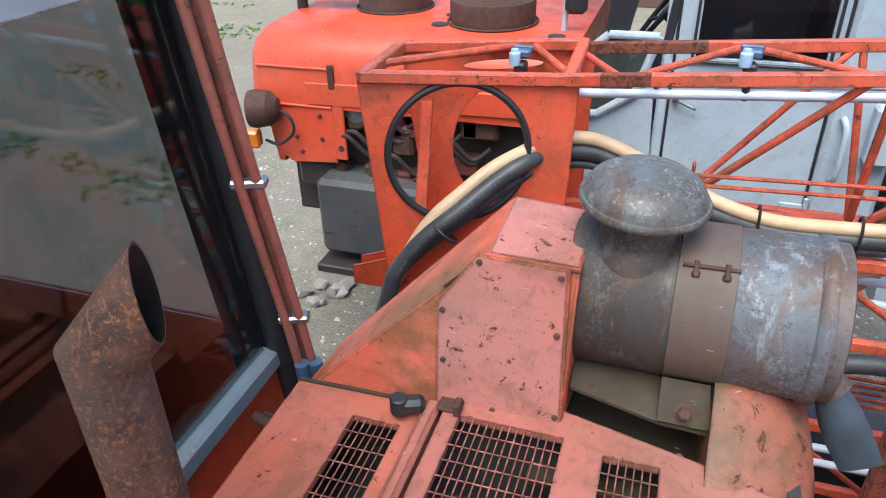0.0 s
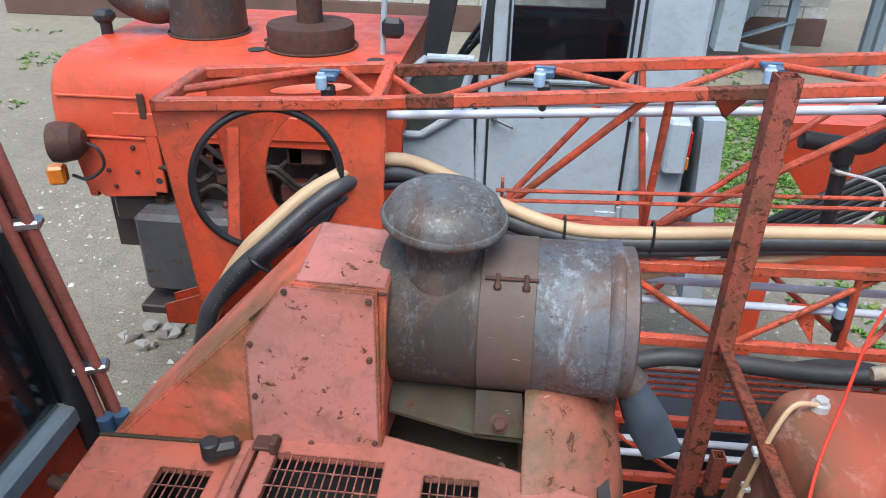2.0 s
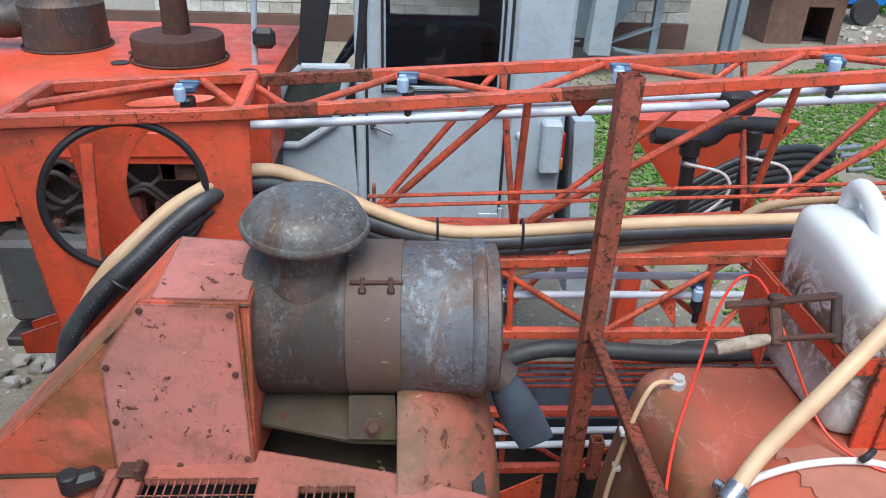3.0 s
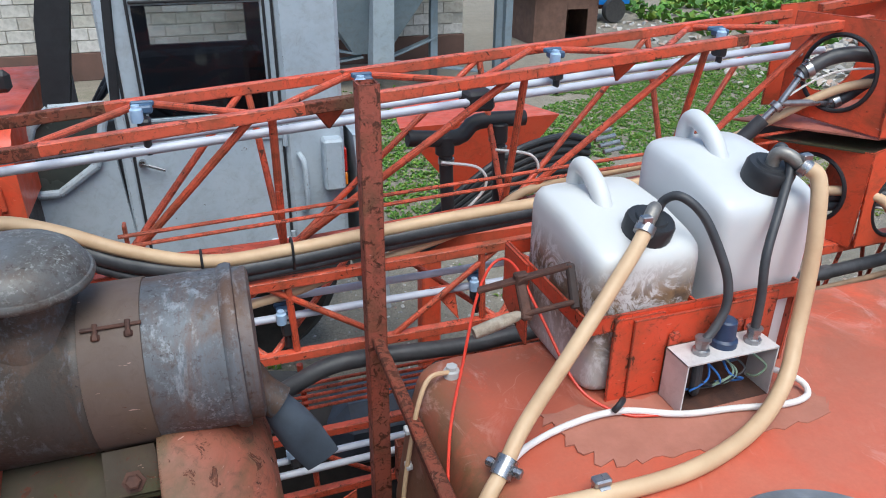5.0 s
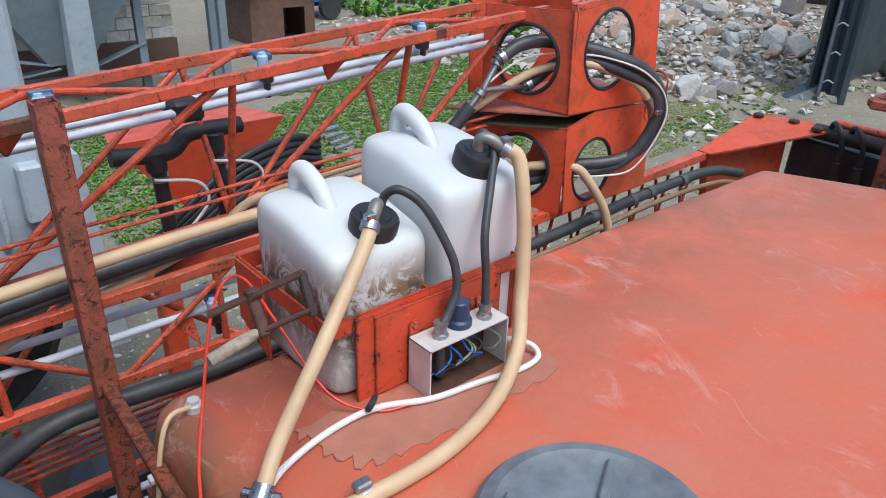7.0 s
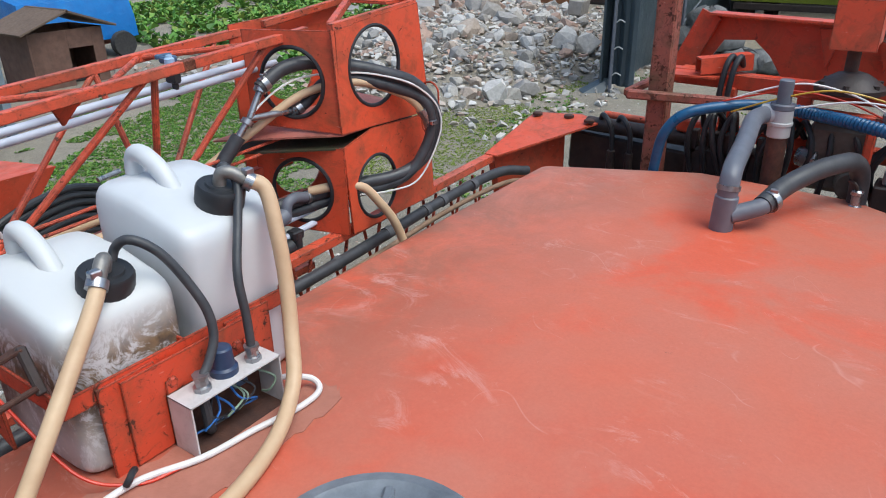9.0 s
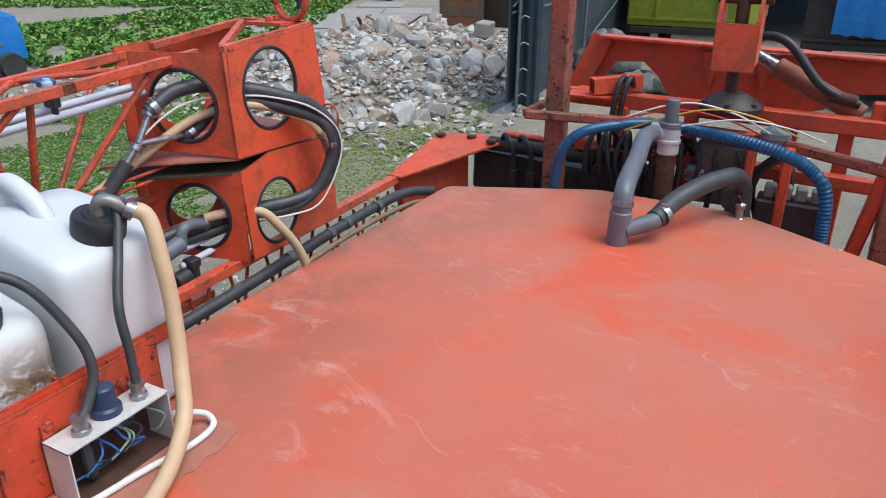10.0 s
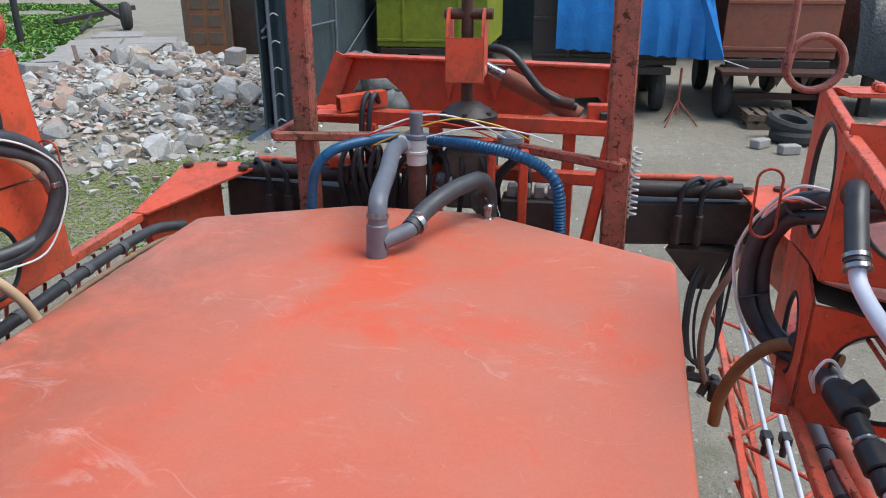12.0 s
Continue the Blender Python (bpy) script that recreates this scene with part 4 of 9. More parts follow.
def can(cx, cy, z0, w, d, h, mat, label):
    """A plastic can with rounded shoulders, a grip and a screw cap."""
    ob = thing("plastic_can", (cx, cy, z0), label, "canister", "dosing cans")

    def loop(sx, sy, z, dx=0.0, dy=0.0):
        n = 28
        out = []
        for k in range(n):
            a = 2 * math.pi * k / n
            c, s = math.cos(a), math.sin(a)
            e = 0.27
            out.append((cx + dx + sx / 2 * math.copysign(abs(c) ** e, c), cy + dy + sy / 2 * math.copysign(abs(s) ** e, s), z))
        return out
    bm = B()
    prof = [(0.86, 0.0), (0.95, 0.01), (0.985, 0.03), (1.0, 0.07), (1.0, 0.36), (0.985, 0.41), (0.985, 0.43), (1.0, 0.47), (1.0, 0.85), (0.992, 0.895), (0.97, 0.935), (0.925, 0.965), (0.85, 0.983), (0.5, 0.996), (0.25, 1.0)]
    # the shoulder falls towards the cap at the front
    loops = []
    for s, t in prof:
        lp = loop(w * s, d * s, z0 + h * t)
        if t > 0.5:
            lp = [(x, y, z - max(0.0, (cy - y) / d + 0.1) * 0.2 * h * (t - 0.5) / 0.5) for x, y, z in lp]
        loops.append(lp)
    loft(bm, loops)
    part("body", bm, mat, ob, sharp=60)
    bm = B()
    zt = z0 + h
    tube(bm, [(cx - 0.02, cy + d * 0.40, zt - 0.045), (cx - 0.02, cy + d * 0.40, zt + 0.006), (cx - 0.02, cy + d * 0.36, zt + 0.034), (cx - 0.02, cy + d * 0.26, zt + 0.036), (cx - 0.02, cy + d * 0.1, zt + 0.012), (cx - 0.02, cy - d * 0.02, zt - 0.03)], 0.0185, 14)
    part("grip", bm, mat, ob, sharp=60)
    bm = B()
    m = Matrix.Translation((cx + 0.012, cy - d * 0.273, zt - 0.064)) @ pose(0, 0, 0, 14, 4, 0)
    lathe(bm, [(0.042, -0.01), (0.042, 0.02)], m, 28)
    part("neck", bm, mat, ob)
    bm = B()
    lathe(bm, [(0.044, 0.004), (0.05, 0.008), (0.05, 0.018), (0.0455, 0.02), (0.0455, 0.032), (0.0455, 0.06), (0.042, 0.066), (0.03, 0.066), (0.028, 0.07), (0.001, 0.07)], m, 48)
    for v in bm.verts:
        q = m.inverted() @ v.co
        rr = math.hypot(q.x, q.y)
        if 0.04 < rr and q.z > 0.0312:
            f = 1.0 + 0.014 * (1 if int(round(math.atan2(q.y, q.x) / (2 * math.pi) * 48)) % 2 else -0.3)
            v.co = m @ Vector((q.x * f, q.y * f, q.z))
    cap = part("screw_cap", bm, RUBBER, ob, "black ribbed screw cap")
    return ob, m


can1, CM1 = can(1.573, 1.085, 2.205, 0.226, 0.295, 0.33, JUG, "white plastic can stained with brown algae in a rusty basket")
can2, CM2 = can(1.822, 1.085, 2.205, 0.23, 0.295, 0.405, JUG_CLEAN, "taller clean white plastic can in a rusty basket")


def union(m, ob, parent):
    bm = B()
    o, up = m.translation, m.to_3x3() @ Vector((0, 0, 1))
    p = o + up * 0.06 + Vector((-0.006, -0.004, 0))
    tube(bm, [p, p + up * 0.03, p + up * 0.042 + ob * 0.02, p + up * 0.04 + ob * 0.05], 0.0125, 14)
    part("elbow_fitting", bm, plain("dull_cast_elbow", srgb(150, 148, 144), srgb(116, 112, 106), 0.42, 40, 0.2, 0.5), parent, "dull metal elbow fitting")
    bm = B()
    q = p + up * 0.04 + ob * 0.045
    rod(bm, q, q + ob * 0.016, 0.018, 18)
    box(bm, q + ob * 0.008 + Vector((0.0, 0, 0.02)), (0.02, 0.016, 0.012), None, 0.002)
    part("hose_clamp", bm, CHROME, parent)
    return q


# thick cream hoses from the caps down over the tank
D1 = Vector((-0.62, -0.42, -0.66)).normalized()
q1 = union(CM1, D1, can1)
D2 = Vector((0.6, -0.6, -0.5)).normalized()
q2 = union(CM2, D2, can2)
bm = B()
tube(bm, [q1, q1 + D1 * 0.05, lerp(q1, (1.233, 0.797, 2.222), 0.5), (1.29, 0.838, 2.272), (1.233, 0.797, 2.222), (1.18, 0.76, 2.17), (1.13, 0.72, 2.0), (1.10, 0.70, 1.7)], 0.0135, 16, 8)
solo("suction_hose", bm, HOSE_CREAM, "thick cream rubber hose running down to the tank", "hose")
bm = B()
tube(bm, [q2, q2 + D2 * 0.04, (1.876, 0.893, 2.52), (1.869, 0.876, 2.43), (1.842, 0.847, 2.33), (1.79, 0.80, 2.26), (1.68, 0.745, 2.222), (1.52, 0.702, 2.217), (1.34, 0.70, 2.217), (1.2, 0.71, 2.217)], 0.0148, 16, 8)
solo("suction_hose", bm, HOSE_CREAM, "thick cream rubber hose looping over the tank top", "hose")
cl = thing("hose_coupling", (1.25, 0.81, 2.2), "steel clamp joining the cream hose above the tank", "coupling")
bm = B()
rod(bm, (1.246, 0.807, 2.233), (1.224, 0.791, 2.214), 0.0185, 18)
for d in (-1, 1):
    rod(bm, Vector((1.235, 0.799, 2.223)) + Vector((-0.5, 0.62, 0.0)) * 0.022 * d, Vector((1.235, 0.799, 2.223)) + Vector((-0.5, 0.62, 0.0)) * 0.04 * d, 0.009, 8, 0.002)
part("clamp", bm, CHROME, cl)
cl = thing("hose_coupling", (1.36, 0.70, 2.2), "steel clamp round the cream hose on the tank", "coupling")
bm = B()
rod(bm, (1.37, 0.706, 2.217), (1.352, 0.706, 2.217), 0.018, 18)
box(bm, (1.36, 0.71, 2.238), (0.03, 0.02, 0.014), None, 0.003)
part("clamp", bm, CHROME, cl)

# control box with bare wiring
ctl = thing("control_box", (1.70, 0.875, 2.2), "white steel wiring box, open front, rusty bottom", "electrical box")
WHITE_BOX = paint("white_box_enamel", srgb(206, 202, 200), srgb(190, 184, 182), 0.4, 0.72, 30.0, dirty=0.25)
bx0, bx1, by0, by1, bz0, bz1 = 1.60, 1.80, 0.838, 0.905, 2.203, 2.312
# Back wall's rust brown stands for inner shade; the bottom is true rust.
for lo, hi in (((bx0, by0, bz0), (bx0 + 0.003, by1, bz1)), ((bx1 - 0.003, by0, bz0), (bx1, by1, bz1)), ((bx0, by0, bz1 - 0.003), (bx1, by1, bz1)), ((bx0, by0, bz0), (bx1, by1, bz0 + 0.003)), ((bx0, by1 - 0.003, bz0), (bx1, by1, bz1))):
    bm = B()
    span(bm, lo, hi)
    part("box_wall", bm, RUSTY_STEEL if hi[2] < 2.21 or lo[1] > 0.9 else WHITE_BOX, ctl)
for x in (1.615, 1.785):
    bm = B()
    span(bm, (x - 0.011, by1, bz1 - 0.005), (x + 0.011, by1 + 0.003, bz1 + 0.025), 0.001)
    part("mounting_tab", bm, BASKET, ctl)
bm = B()
lathe(bm, [(0.026, 0), (0.026, 0.012), (0.021, 0.016), (0.019, 0.05), (0.016, 0.053), (0.001, 0.054)], Matrix.Translation((1.705, 0.88, bz1)), 24)
part("knob", bm, plain("dark_blue_plastic", srgb(48, 66, 96), srgb(38, 54, 82), 0.4, 40, 0.05), ctl, "blue-grey ribbed plastic knob")
for x in (1.648, 1.762):
    bm = B()
    lathe(bm, [(0.016, 0), (0.016, 0.008), (0.012, 0.01), (0.012, 0.024), (0.015, 0.026), (0.015, 0.032)], Matrix.Translation((x, 0.868, bz1)), 8)
    part("cable_gland", bm, CHROME, ctl)
rng = random.Random(11)
for k in range(9):
    x = rng.uniform(1.66, 1.77)
    bm = B()
    tube(bm, [(x, 0.885, 2.285), (x + rng.uniform(-0.03, 0.03), 0.855, 2.26), (x + rng.uniform(-0.05, 0.05), 0.86, 2.235), (x + rng.uniform(-0.06, 0.06), 0.88, 2.225)], 0.0022, 6)
    part("wire", bm, plain("wire_insulation", *[(srgb(60, 120, 190), srgb(50, 100, 170)), (srgb(150, 172, 150), srgb(130, 150, 130)), (srgb(36, 36, 40), srgb(50, 50, 54))][k % 3], 0.4, 40, 0.02), ctl)
bm = B()
tube(bm, [(1.645, 0.868, 2.305), (1.644, 0.862, 2.27), (1.648, 0.866, 2.23), (1.66, 0.88, 2.215)], 0.0095, 10)
part("tail_cable", bm, HOSE_BLACK, ctl)
bm = B()
box(bm, (1.735, 0.888, 2.275), (0.035, 0.02, 0.025), None, 0.003)
part("relay", bm, BLUE_GREY, ctl)

# thin black sampling hoses from the caps to the box
p = CM1.translation + Vector((0.025, 0.0, 0.065))
bm = B()
tube(bm, [p, p + Vector((0.01, -0.004, 0.025)), (1.63, 0.975, 2.578), (1.653, 0.95, 2.562), (1.674, 0.928, 2.525), (1.697, 0.895, 2.45), (1.696, 0.88, 2.395), (1.672, 0.872, 2.355), (1.65, 0.868, 2.335)], 0.0085, 12, 8)
solo("sampling_hose", bm, HOSE_BLACK, "thin black hose from can cap to wiring box", "hose")
p = CM2.translation + Vector((0.0, -0.01, 0.065))
bm = B()
tube(bm, [p, p + Vector((0.006, -0.004, 0.022)), (1.85, 0.985, 2.642), (1.852, 0.96, 2.612), (1.82, 0.93, 2.56), (1.772, 0.89, 2.48), (1.764, 0.872, 2.40), (1.762, 0.868, 2.33)], 0.0085, 12, 8)
solo("sampling_hose", bm, HOSE_BLACK, "thin black hose from taller can cap to wiring box", "hose")
bm = B()
tube(bm, [(1.235, 0.80, 2.215), (1.30, 0.845, 2.21), (1.40, 0.872, 2.212), (1.50, 0.872, 2.214), (1.60, 0.832, 2.212), (1.70, 0.815, 2.212), (1.80, 0.795, 2.212), (1.855, 0.80, 2.215), (1.865, 0.83, 2.225), (1.83, 0.865, 2.235), (1.80, 0.872, 2.24)], 0.0062, 10, 8)
solo("white_cable", bm, CABLE_WHITE, "dirty white cable lying on the orange tank", "cable")
bm = B()
tube(bm, [(1.15, 0.83, 2.12), (1.19, 0.93, 2.205), (1.245, 1.02, 2.27), (1.32, 1.14, 2.34), (1.38, 1.20, 2.375), (1.41, 1.17, 2.38), (1.415, 1.05, 2.33), (1.44, 0.93, 2.24), (1.50, 0.87, 2.21), (1.56, 0.845, 2.21), (1.66, 0.825, 2.21)], 0.003, 8, 8)
solo("red_cable", bm, CABLE_RED, "thin red cable looping round the can basket", "cable")
bm = B()
tube(bm, [(1.48, 0.868, 2.222), (1.487, 0.866, 2.232), (1.50, 0.874, 2.236), (1.508, 0.884, 2.228)], 0.006, 8)
solo("cable_tie", bm, RUBBER, "black tie on the white cable", "cable tie")

# screw clamp gripping the basket
gc = thing("screw_clamp", (1.36, 1.0, 2.36), "rusty screw clamp with worn wooden handle on the basket", "clamp")
bm = B()
beam(bm, (1.285, 1.055, 2.404), (1.436, 0.99, 2.465), 0.018, 0.008, 0.002)
part("clamp_bar", bm, RUSTY_STEEL, gc)
bm = B()
beam(bm, (1.356, 1.035, 2.435), (1.352, 0.98, 2.372), 0.02, 0.012, 0.003)
box(bm, (1.356, 1.026, 2.432), (0.026, 0.018, 0.024), None, 0.003)
part("sliding_arm", bm, RUSTY_STEEL, gc)
bm = B()
beam(bm, (1.433, 0.992, 2.468), (1.432, 0.955, 2.395), 0.016, 0.012, 0.003)
part("fixed_arm", bm, DARK_IRON, gc)
bm = B()
rod(bm, (1.34, 0.99, 2.378), (1.43, 0.958, 2.408), 0.0055, 10)
part("spindle", bm, RUSTY_STEEL, gc)
bm = B()
lathe(bm, [(0.006, 0), (0.009, 0.005), (0.0115, 0.025), (0.012, 0.06), (0.0115, 0.09), (0.010, 0.094)], along((1.344, 0.992, 2.379), (1.253, 0.988, 2.36)), 14)
part("handle", bm, plain("flaking_wood_handle", srgb(176, 166, 150), srgb(128, 112, 96), 0.8, 60, 0.6), gc, "flaking wooden handle")

# ---- sprayer: rusty upright post with its brace ----
post = thing("ladder_post", (1.185, 1.46, GROUND), "rusty red square-tube post, open at the top", "post")
bm = B()
PX, PY = 1.188, 1.462
sq = ((-1, -1), (1, -1), (1, 1), (-1, 1))
loft(bm, [[(PX + a * w, PY + b * w, z) for a, b in sq] for w, z in ((0.0195, GROUND), (0.0232, GROUND), (0.0232, 2.70), (0.0195, 2.70), (0.0195, GROUND + 0.01))], False)
part("square_tube", bm, POST_RED, post)
bm = B()
beam(bm, (1.185, 1.432, 2.078), (1.142, 0.74, 2.172), 0.026, 0.022, 0.003)
part("brace", bm, RAIL_RUST, post)
bm = B()
loft(bm, [[(1.24 + a * w, 1.43 + b * w, z) for a, b in sq] for w, z in ((0.012, 1.62), (0.016, 1.62), (0.016, 1.75), (0.012, 1.75), (0.012, 1.63))], False)
part("stub", bm, POST_RED, post)


# ---- sprayer: folded booms ----
MID_Y = 0.39


def side(p, mirror):
    if not mirror:
        return Vector(p)
    c = 2 * MID_Y - 0.33 * max(0.0, p[0] - 2.64)
    sag = min(0.0, max(-0.2, 0.16 * (p[0] - 2.6) - 0.115)) if p[2] > 2.2 else 0.0
    return Vector((p[0], c - p[1], p[2] + sag))


def nozzle_model():
    ob = thing("spray_nozzle", (0, 0, 0), "pale blue capped spray nozzle clamped to the boom pipe", "nozzle", "boom nozzles")
    bm = B()
    box(bm, (0, 0.01, 0.005), (0.042, 0.03, 0.018), None, 0.004)
    box(bm, (0, 0.03, 0.012), (0.05, 0.012, 0.012), None, 0.003)
    part("diaphragm_body", bm, BLUE_GREY, ob)
    bm = B()
    lathe(bm, [(0.0125, -0.018), (0.0135, -0.006), (0.0135, 0.01), (0.0095, 0.014), (0.0085, 0.02)], Matrix.Translation((-0.012, -0.012, 0)), 14)
    part("cap", bm, BLUE_PLASTIC, ob, "pale blue cap")
    bm = B()
    box(bm, (0, 0.0, -0.035), (0.028, 0.04, 0.045), None, 0.005)
    rod(bm, (0, -0.004, -0.055), (0, -0.004, -0.095), 0.009, 12, 0.002)
    part("clamp_block", bm, RUBBER, ob)
    return ob


NOZZLE = nozzle_model()
first_nozzle = [True]


def place_nozzle(p, mirror):
    m = pose(*p, 0, 0, 180 if mirror else 0)
    if first_nozzle[0]:
        NOZZLE.location = p
        first_nozzle[0] = False
    else:
        copy_thing(NOZZLE, m)


def bar(ob, name, p, q, w, mirror, mat=None, h=None):
    bm = B()
    beam(bm, side(p, mirror), side(q, mirror), w, h or w, 0.002)
    return part(name, bm, mat or ORANGE, ob)


def lace(ob, p, q, r, mirror, mat=None):
    bm = B()
    rod(bm, side(p, mirror), side(q, mirror), r, 10)
    return part("lacing", bm, mat or ORANGE, ob)


def near(x):
    return (x, 1.57, 2.573 + 0.078 * (x - 0.4))


def far(x):
    return (x, 1.80, 2.583 + 0.071 * (x - 0.4))


def keel(x):
    return (x, 1.68, 2.225 + 0.055 * (x - 0.7))


def upper_boom(mirror):
    ob = thing("upper_boom", side((1.5, 1.68, 2.2), mirror), "orange welded lattice spray boom, folded alongside the sprayer", "spray boom")
    bar(ob, "top_rail", near(0.34), near(2.66), 0.026, mirror)
    bar(ob, "top_rail", far(0.34), far(2.70), 0.026, mirror)
    bar(ob, "bottom_rail", keel(0.3), keel(2.64), 0.03, mirror)
    nodes = [0.34, 0.48, 0.73, 0.98, 1.23, 1.48, 1.73, 1.98, 2.23, 2.48]
    for k, (a, b) in enumerate(zip(nodes, nodes[1:])):
        p, q = (near(a), far(b)) if k % 2 else (far(a), near(b))
        lace(ob, p, q, 0.0085, mirror)
    for x in (1.0, 1.605, 2.12):
        lace(ob, near(x), keel(x + 0.01), 0.0095, mirror)
        lace(ob, far(x - 0.03), keel(x + 0.01), 0.0085, mirror)
    for a, b in ((0.60, 0.96), (1.03, 1.58), (1.63, 2.10), (2.14, 2.5)):
        lace(ob, keel(a), near(b), 0.0095, mirror)
        lace(ob, keel(a), far(b), 0.0085, mirror)
    for dy, dz in ((0.0, 0.0), (0.0, -0.026)):
        bm = B()
        rod(bm, side((0.64, 1.62 + dy, 2.352 + dz), mirror), side((2.6, 1.60 + dy, 2.44 + dz), mirror), 0.0052, 8)
        part("guide_rod", bm, ORANGE, ob)
    bar(ob, "rod_bracket", (0.655, 1.64, 2.25), (0.655, 1.64, 2.375), 0.026, mirror, h=0.008)
    for x in (1.13, 1.89):
        bm = B()
        a = near(x)
        hull(bm, [side(p, mirror) for p in ((x - 0.04, 1.585, a[2] - 0.012), (x + 0.04, 1.585, a[2] - 0.012), (x + 0.005, 1.62, a[2] - 0.07), (x - 0.04, 1.588, a[2] - 0.012), (x + 0.04, 1.588, a[2] - 0.012), (x, 1.624, a[2] - 0.07))])
        part("gusset", bm, ORANGE, ob)
    # rust-stripped stretches of the rails
    for f, x0, x1 in ((near, 0.43, 0.54), (far, 0.36, 0.65), (near, 1.07, 1.24), (near, 2.2, 2.24)):
        bm = B()
        beam(bm, side(f(x0), mirror), side(f(x1), mirror), 0.0266, 0.0266, 0.002)
        part("rusty_stretch", bm, RAIL_RUST, ob, "bare rusty stretch of rail")
    return ob


def feed_pipes(mirror, x0, x1, y, za, zb, label, rise=0.012):
    ob = thing("nozzle_feed_pipes", side(((x0 + x1) / 2, y, min(za, zb)), mirror), label, "pipes")
    for dy, dz in ((0.0, 0.0), (0.045, rise)):
        bm = B()
        tube(bm, [side((x0, y + dy, za + dz), mirror), side((x1, y + dy, zb + dz), mirror)], 0.0105, 14)
        part("pipe", bm, PIPE_WHITE, ob)
    return ob


def hinge(p, mirror):
    """The hinge boxes sit a little further out on the other side."""
    if not mirror:
        return Vector(p)
    x = p[0]
    if x < 3.1:
        c = 0.700 - 0.17 * max(0.0, x - 2.64)
    elif x < 3.5:
        c = 0.622 - 0.4475 * (x - 3.1)
    else:
        c = 0.727 - 0.33 * (x - 2.64)
    return Vector((x, c - p[1], p[2] - 0.05 * min(1.0, max(0.0, (p[2] - 2.45) / 0.15))))


def end_boxes(mirror):
    """The two plate boxes with big oval holes at the boom's hinge."""
    ob = thing("hinge_box", hinge((2.8, 1.5, 2.12), mirror), "orange folded-plate hinge boxes with rubber-edged oval holes", "boom hinge")
    M = plane(hinge((2.628, 1.40, 2.125), mirror), hinge((3.06, 1.395, 2.13), mirror), hinge((2.60, 1.405, 2.77), mirror))
    th = 0.006 if mirror else -0.006
    if mirror:
        up_out = [(-0.012, 0.296), (0.12, 0.288), (0.425, 0.235), (0.42, 0.622), (-0.02, 0.585)]
        lo_out = [(-0.01, -0.04), (0.435, -0.105), (0.428, 0.229), (0.12, 0.282), (-0.01, 0.245)]
        holes_up, holes_lo = [(0.178, 0.462, 0.132, 0.126)], [(0.165, 0.085, 0.092, 0.098)]
    else:
        up_out = [(-0.016, 0.335), (0.12, 0.33), (0.425, 0.315), (0.38, 0.68), (-0.028, 0.645)]
        lo_out = [(0.0, 0.0), (0.435, 0.0), (0.425, 0.309), (0.12, 0.325), (-0.015, 0.292)]
        holes_up, holes_lo = [(0.155, 0.515, 0.118, 0.122)], [(0.13, 0.128, 0.096, 0.106)]
    for nm, o, h in (("upper_plate", up_out, holes_up), ("lower_plate", lo_out, holes_lo)):
        bm = B()
        plate(bm, M, o, h, th)
        pl = part(nm, bm, BOX_ORANGE, ob)
        bm = B()
        x, y, rx, ry = h[0]
        ring(bm, M @ Matrix.Translation((0, 0, th / 2)), rx, ry, 0.0065, 44, 8, x, y)
        part("edge_seal", bm, RUBBER, ob)
    # side faces turned towards the boom
    for z0, z1, nm in ((2.425, 2.755, "upper_side"), (2.086, 2.37, "lower_side")) if mirror else ((2.46, 2.765, "upper_side"), (2.125, 2.415, "lower_side")):
        S = plane(hinge((2.612, 1.404, z0), mirror), hinge((2.50, 1.70, z0), mirror), hinge((2.608, 1.406, z1), mirror))
        bm = B()
        plate(bm, S, [(0, 0), (0.3, 0.02), (0.3, z1 - z0), (0, z1 - z0)], [(0.15, (z1 - z0) / 2, 0.10, 0.105)], 0.006)
        part(nm, bm, BOX_ORANGE, ob)
        bm = B()
        ring(bm, S, 0.10, 0.105, 0.0065, 44, 8, 0.15, (z1 - z0) / 2)
        part("edge_seal", bm, RUBBER, ob)
        # back face
        bm = B()
        S2 = plane(hinge((2.55, 1.80, z0), mirror), hinge((3.0, 1.72, z0), mirror), hinge((2.55, 1.80, z1), mirror))
        plate(bm, S2, [(0, 0), (0.42, 0), (0.42, z1 - z0 + (-0.04 if mirror else 0.03)), (0, z1 - z0 - (0.05 if mirror else 0.0))], [(0.2, 0.14, 0.1, 0.1)], 0.006)
        part("back_plate", bm, BOX_ORANGE, ob)
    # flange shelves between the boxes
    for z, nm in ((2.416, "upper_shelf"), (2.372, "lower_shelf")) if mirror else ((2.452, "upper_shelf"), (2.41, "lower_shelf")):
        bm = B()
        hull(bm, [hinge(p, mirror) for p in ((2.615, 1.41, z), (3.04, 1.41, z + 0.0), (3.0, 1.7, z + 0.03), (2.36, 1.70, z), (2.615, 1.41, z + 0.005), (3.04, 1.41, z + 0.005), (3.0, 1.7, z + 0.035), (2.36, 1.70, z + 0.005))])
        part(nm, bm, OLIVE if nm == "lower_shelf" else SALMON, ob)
    for a, b in (((2.60, 1.415, 2.775), (3.04 if mirror else 3.0, 1.415, 2.808)), ((3.0, 1.415, 2.808), (3.0, 1.70, 2.808)), ((2.64, 1.74, 2.76), (3.0, 1.70, 2.808)), ((2.63, 1.44, 2.775), (2.99, 1.69, 2.805))):
        bm = B()
        beam(bm, hinge(a, mirror), hinge(b, mirror), 0.022, 0.022, 0.002)
        part("top_bar", bm, ORANGE, ob)
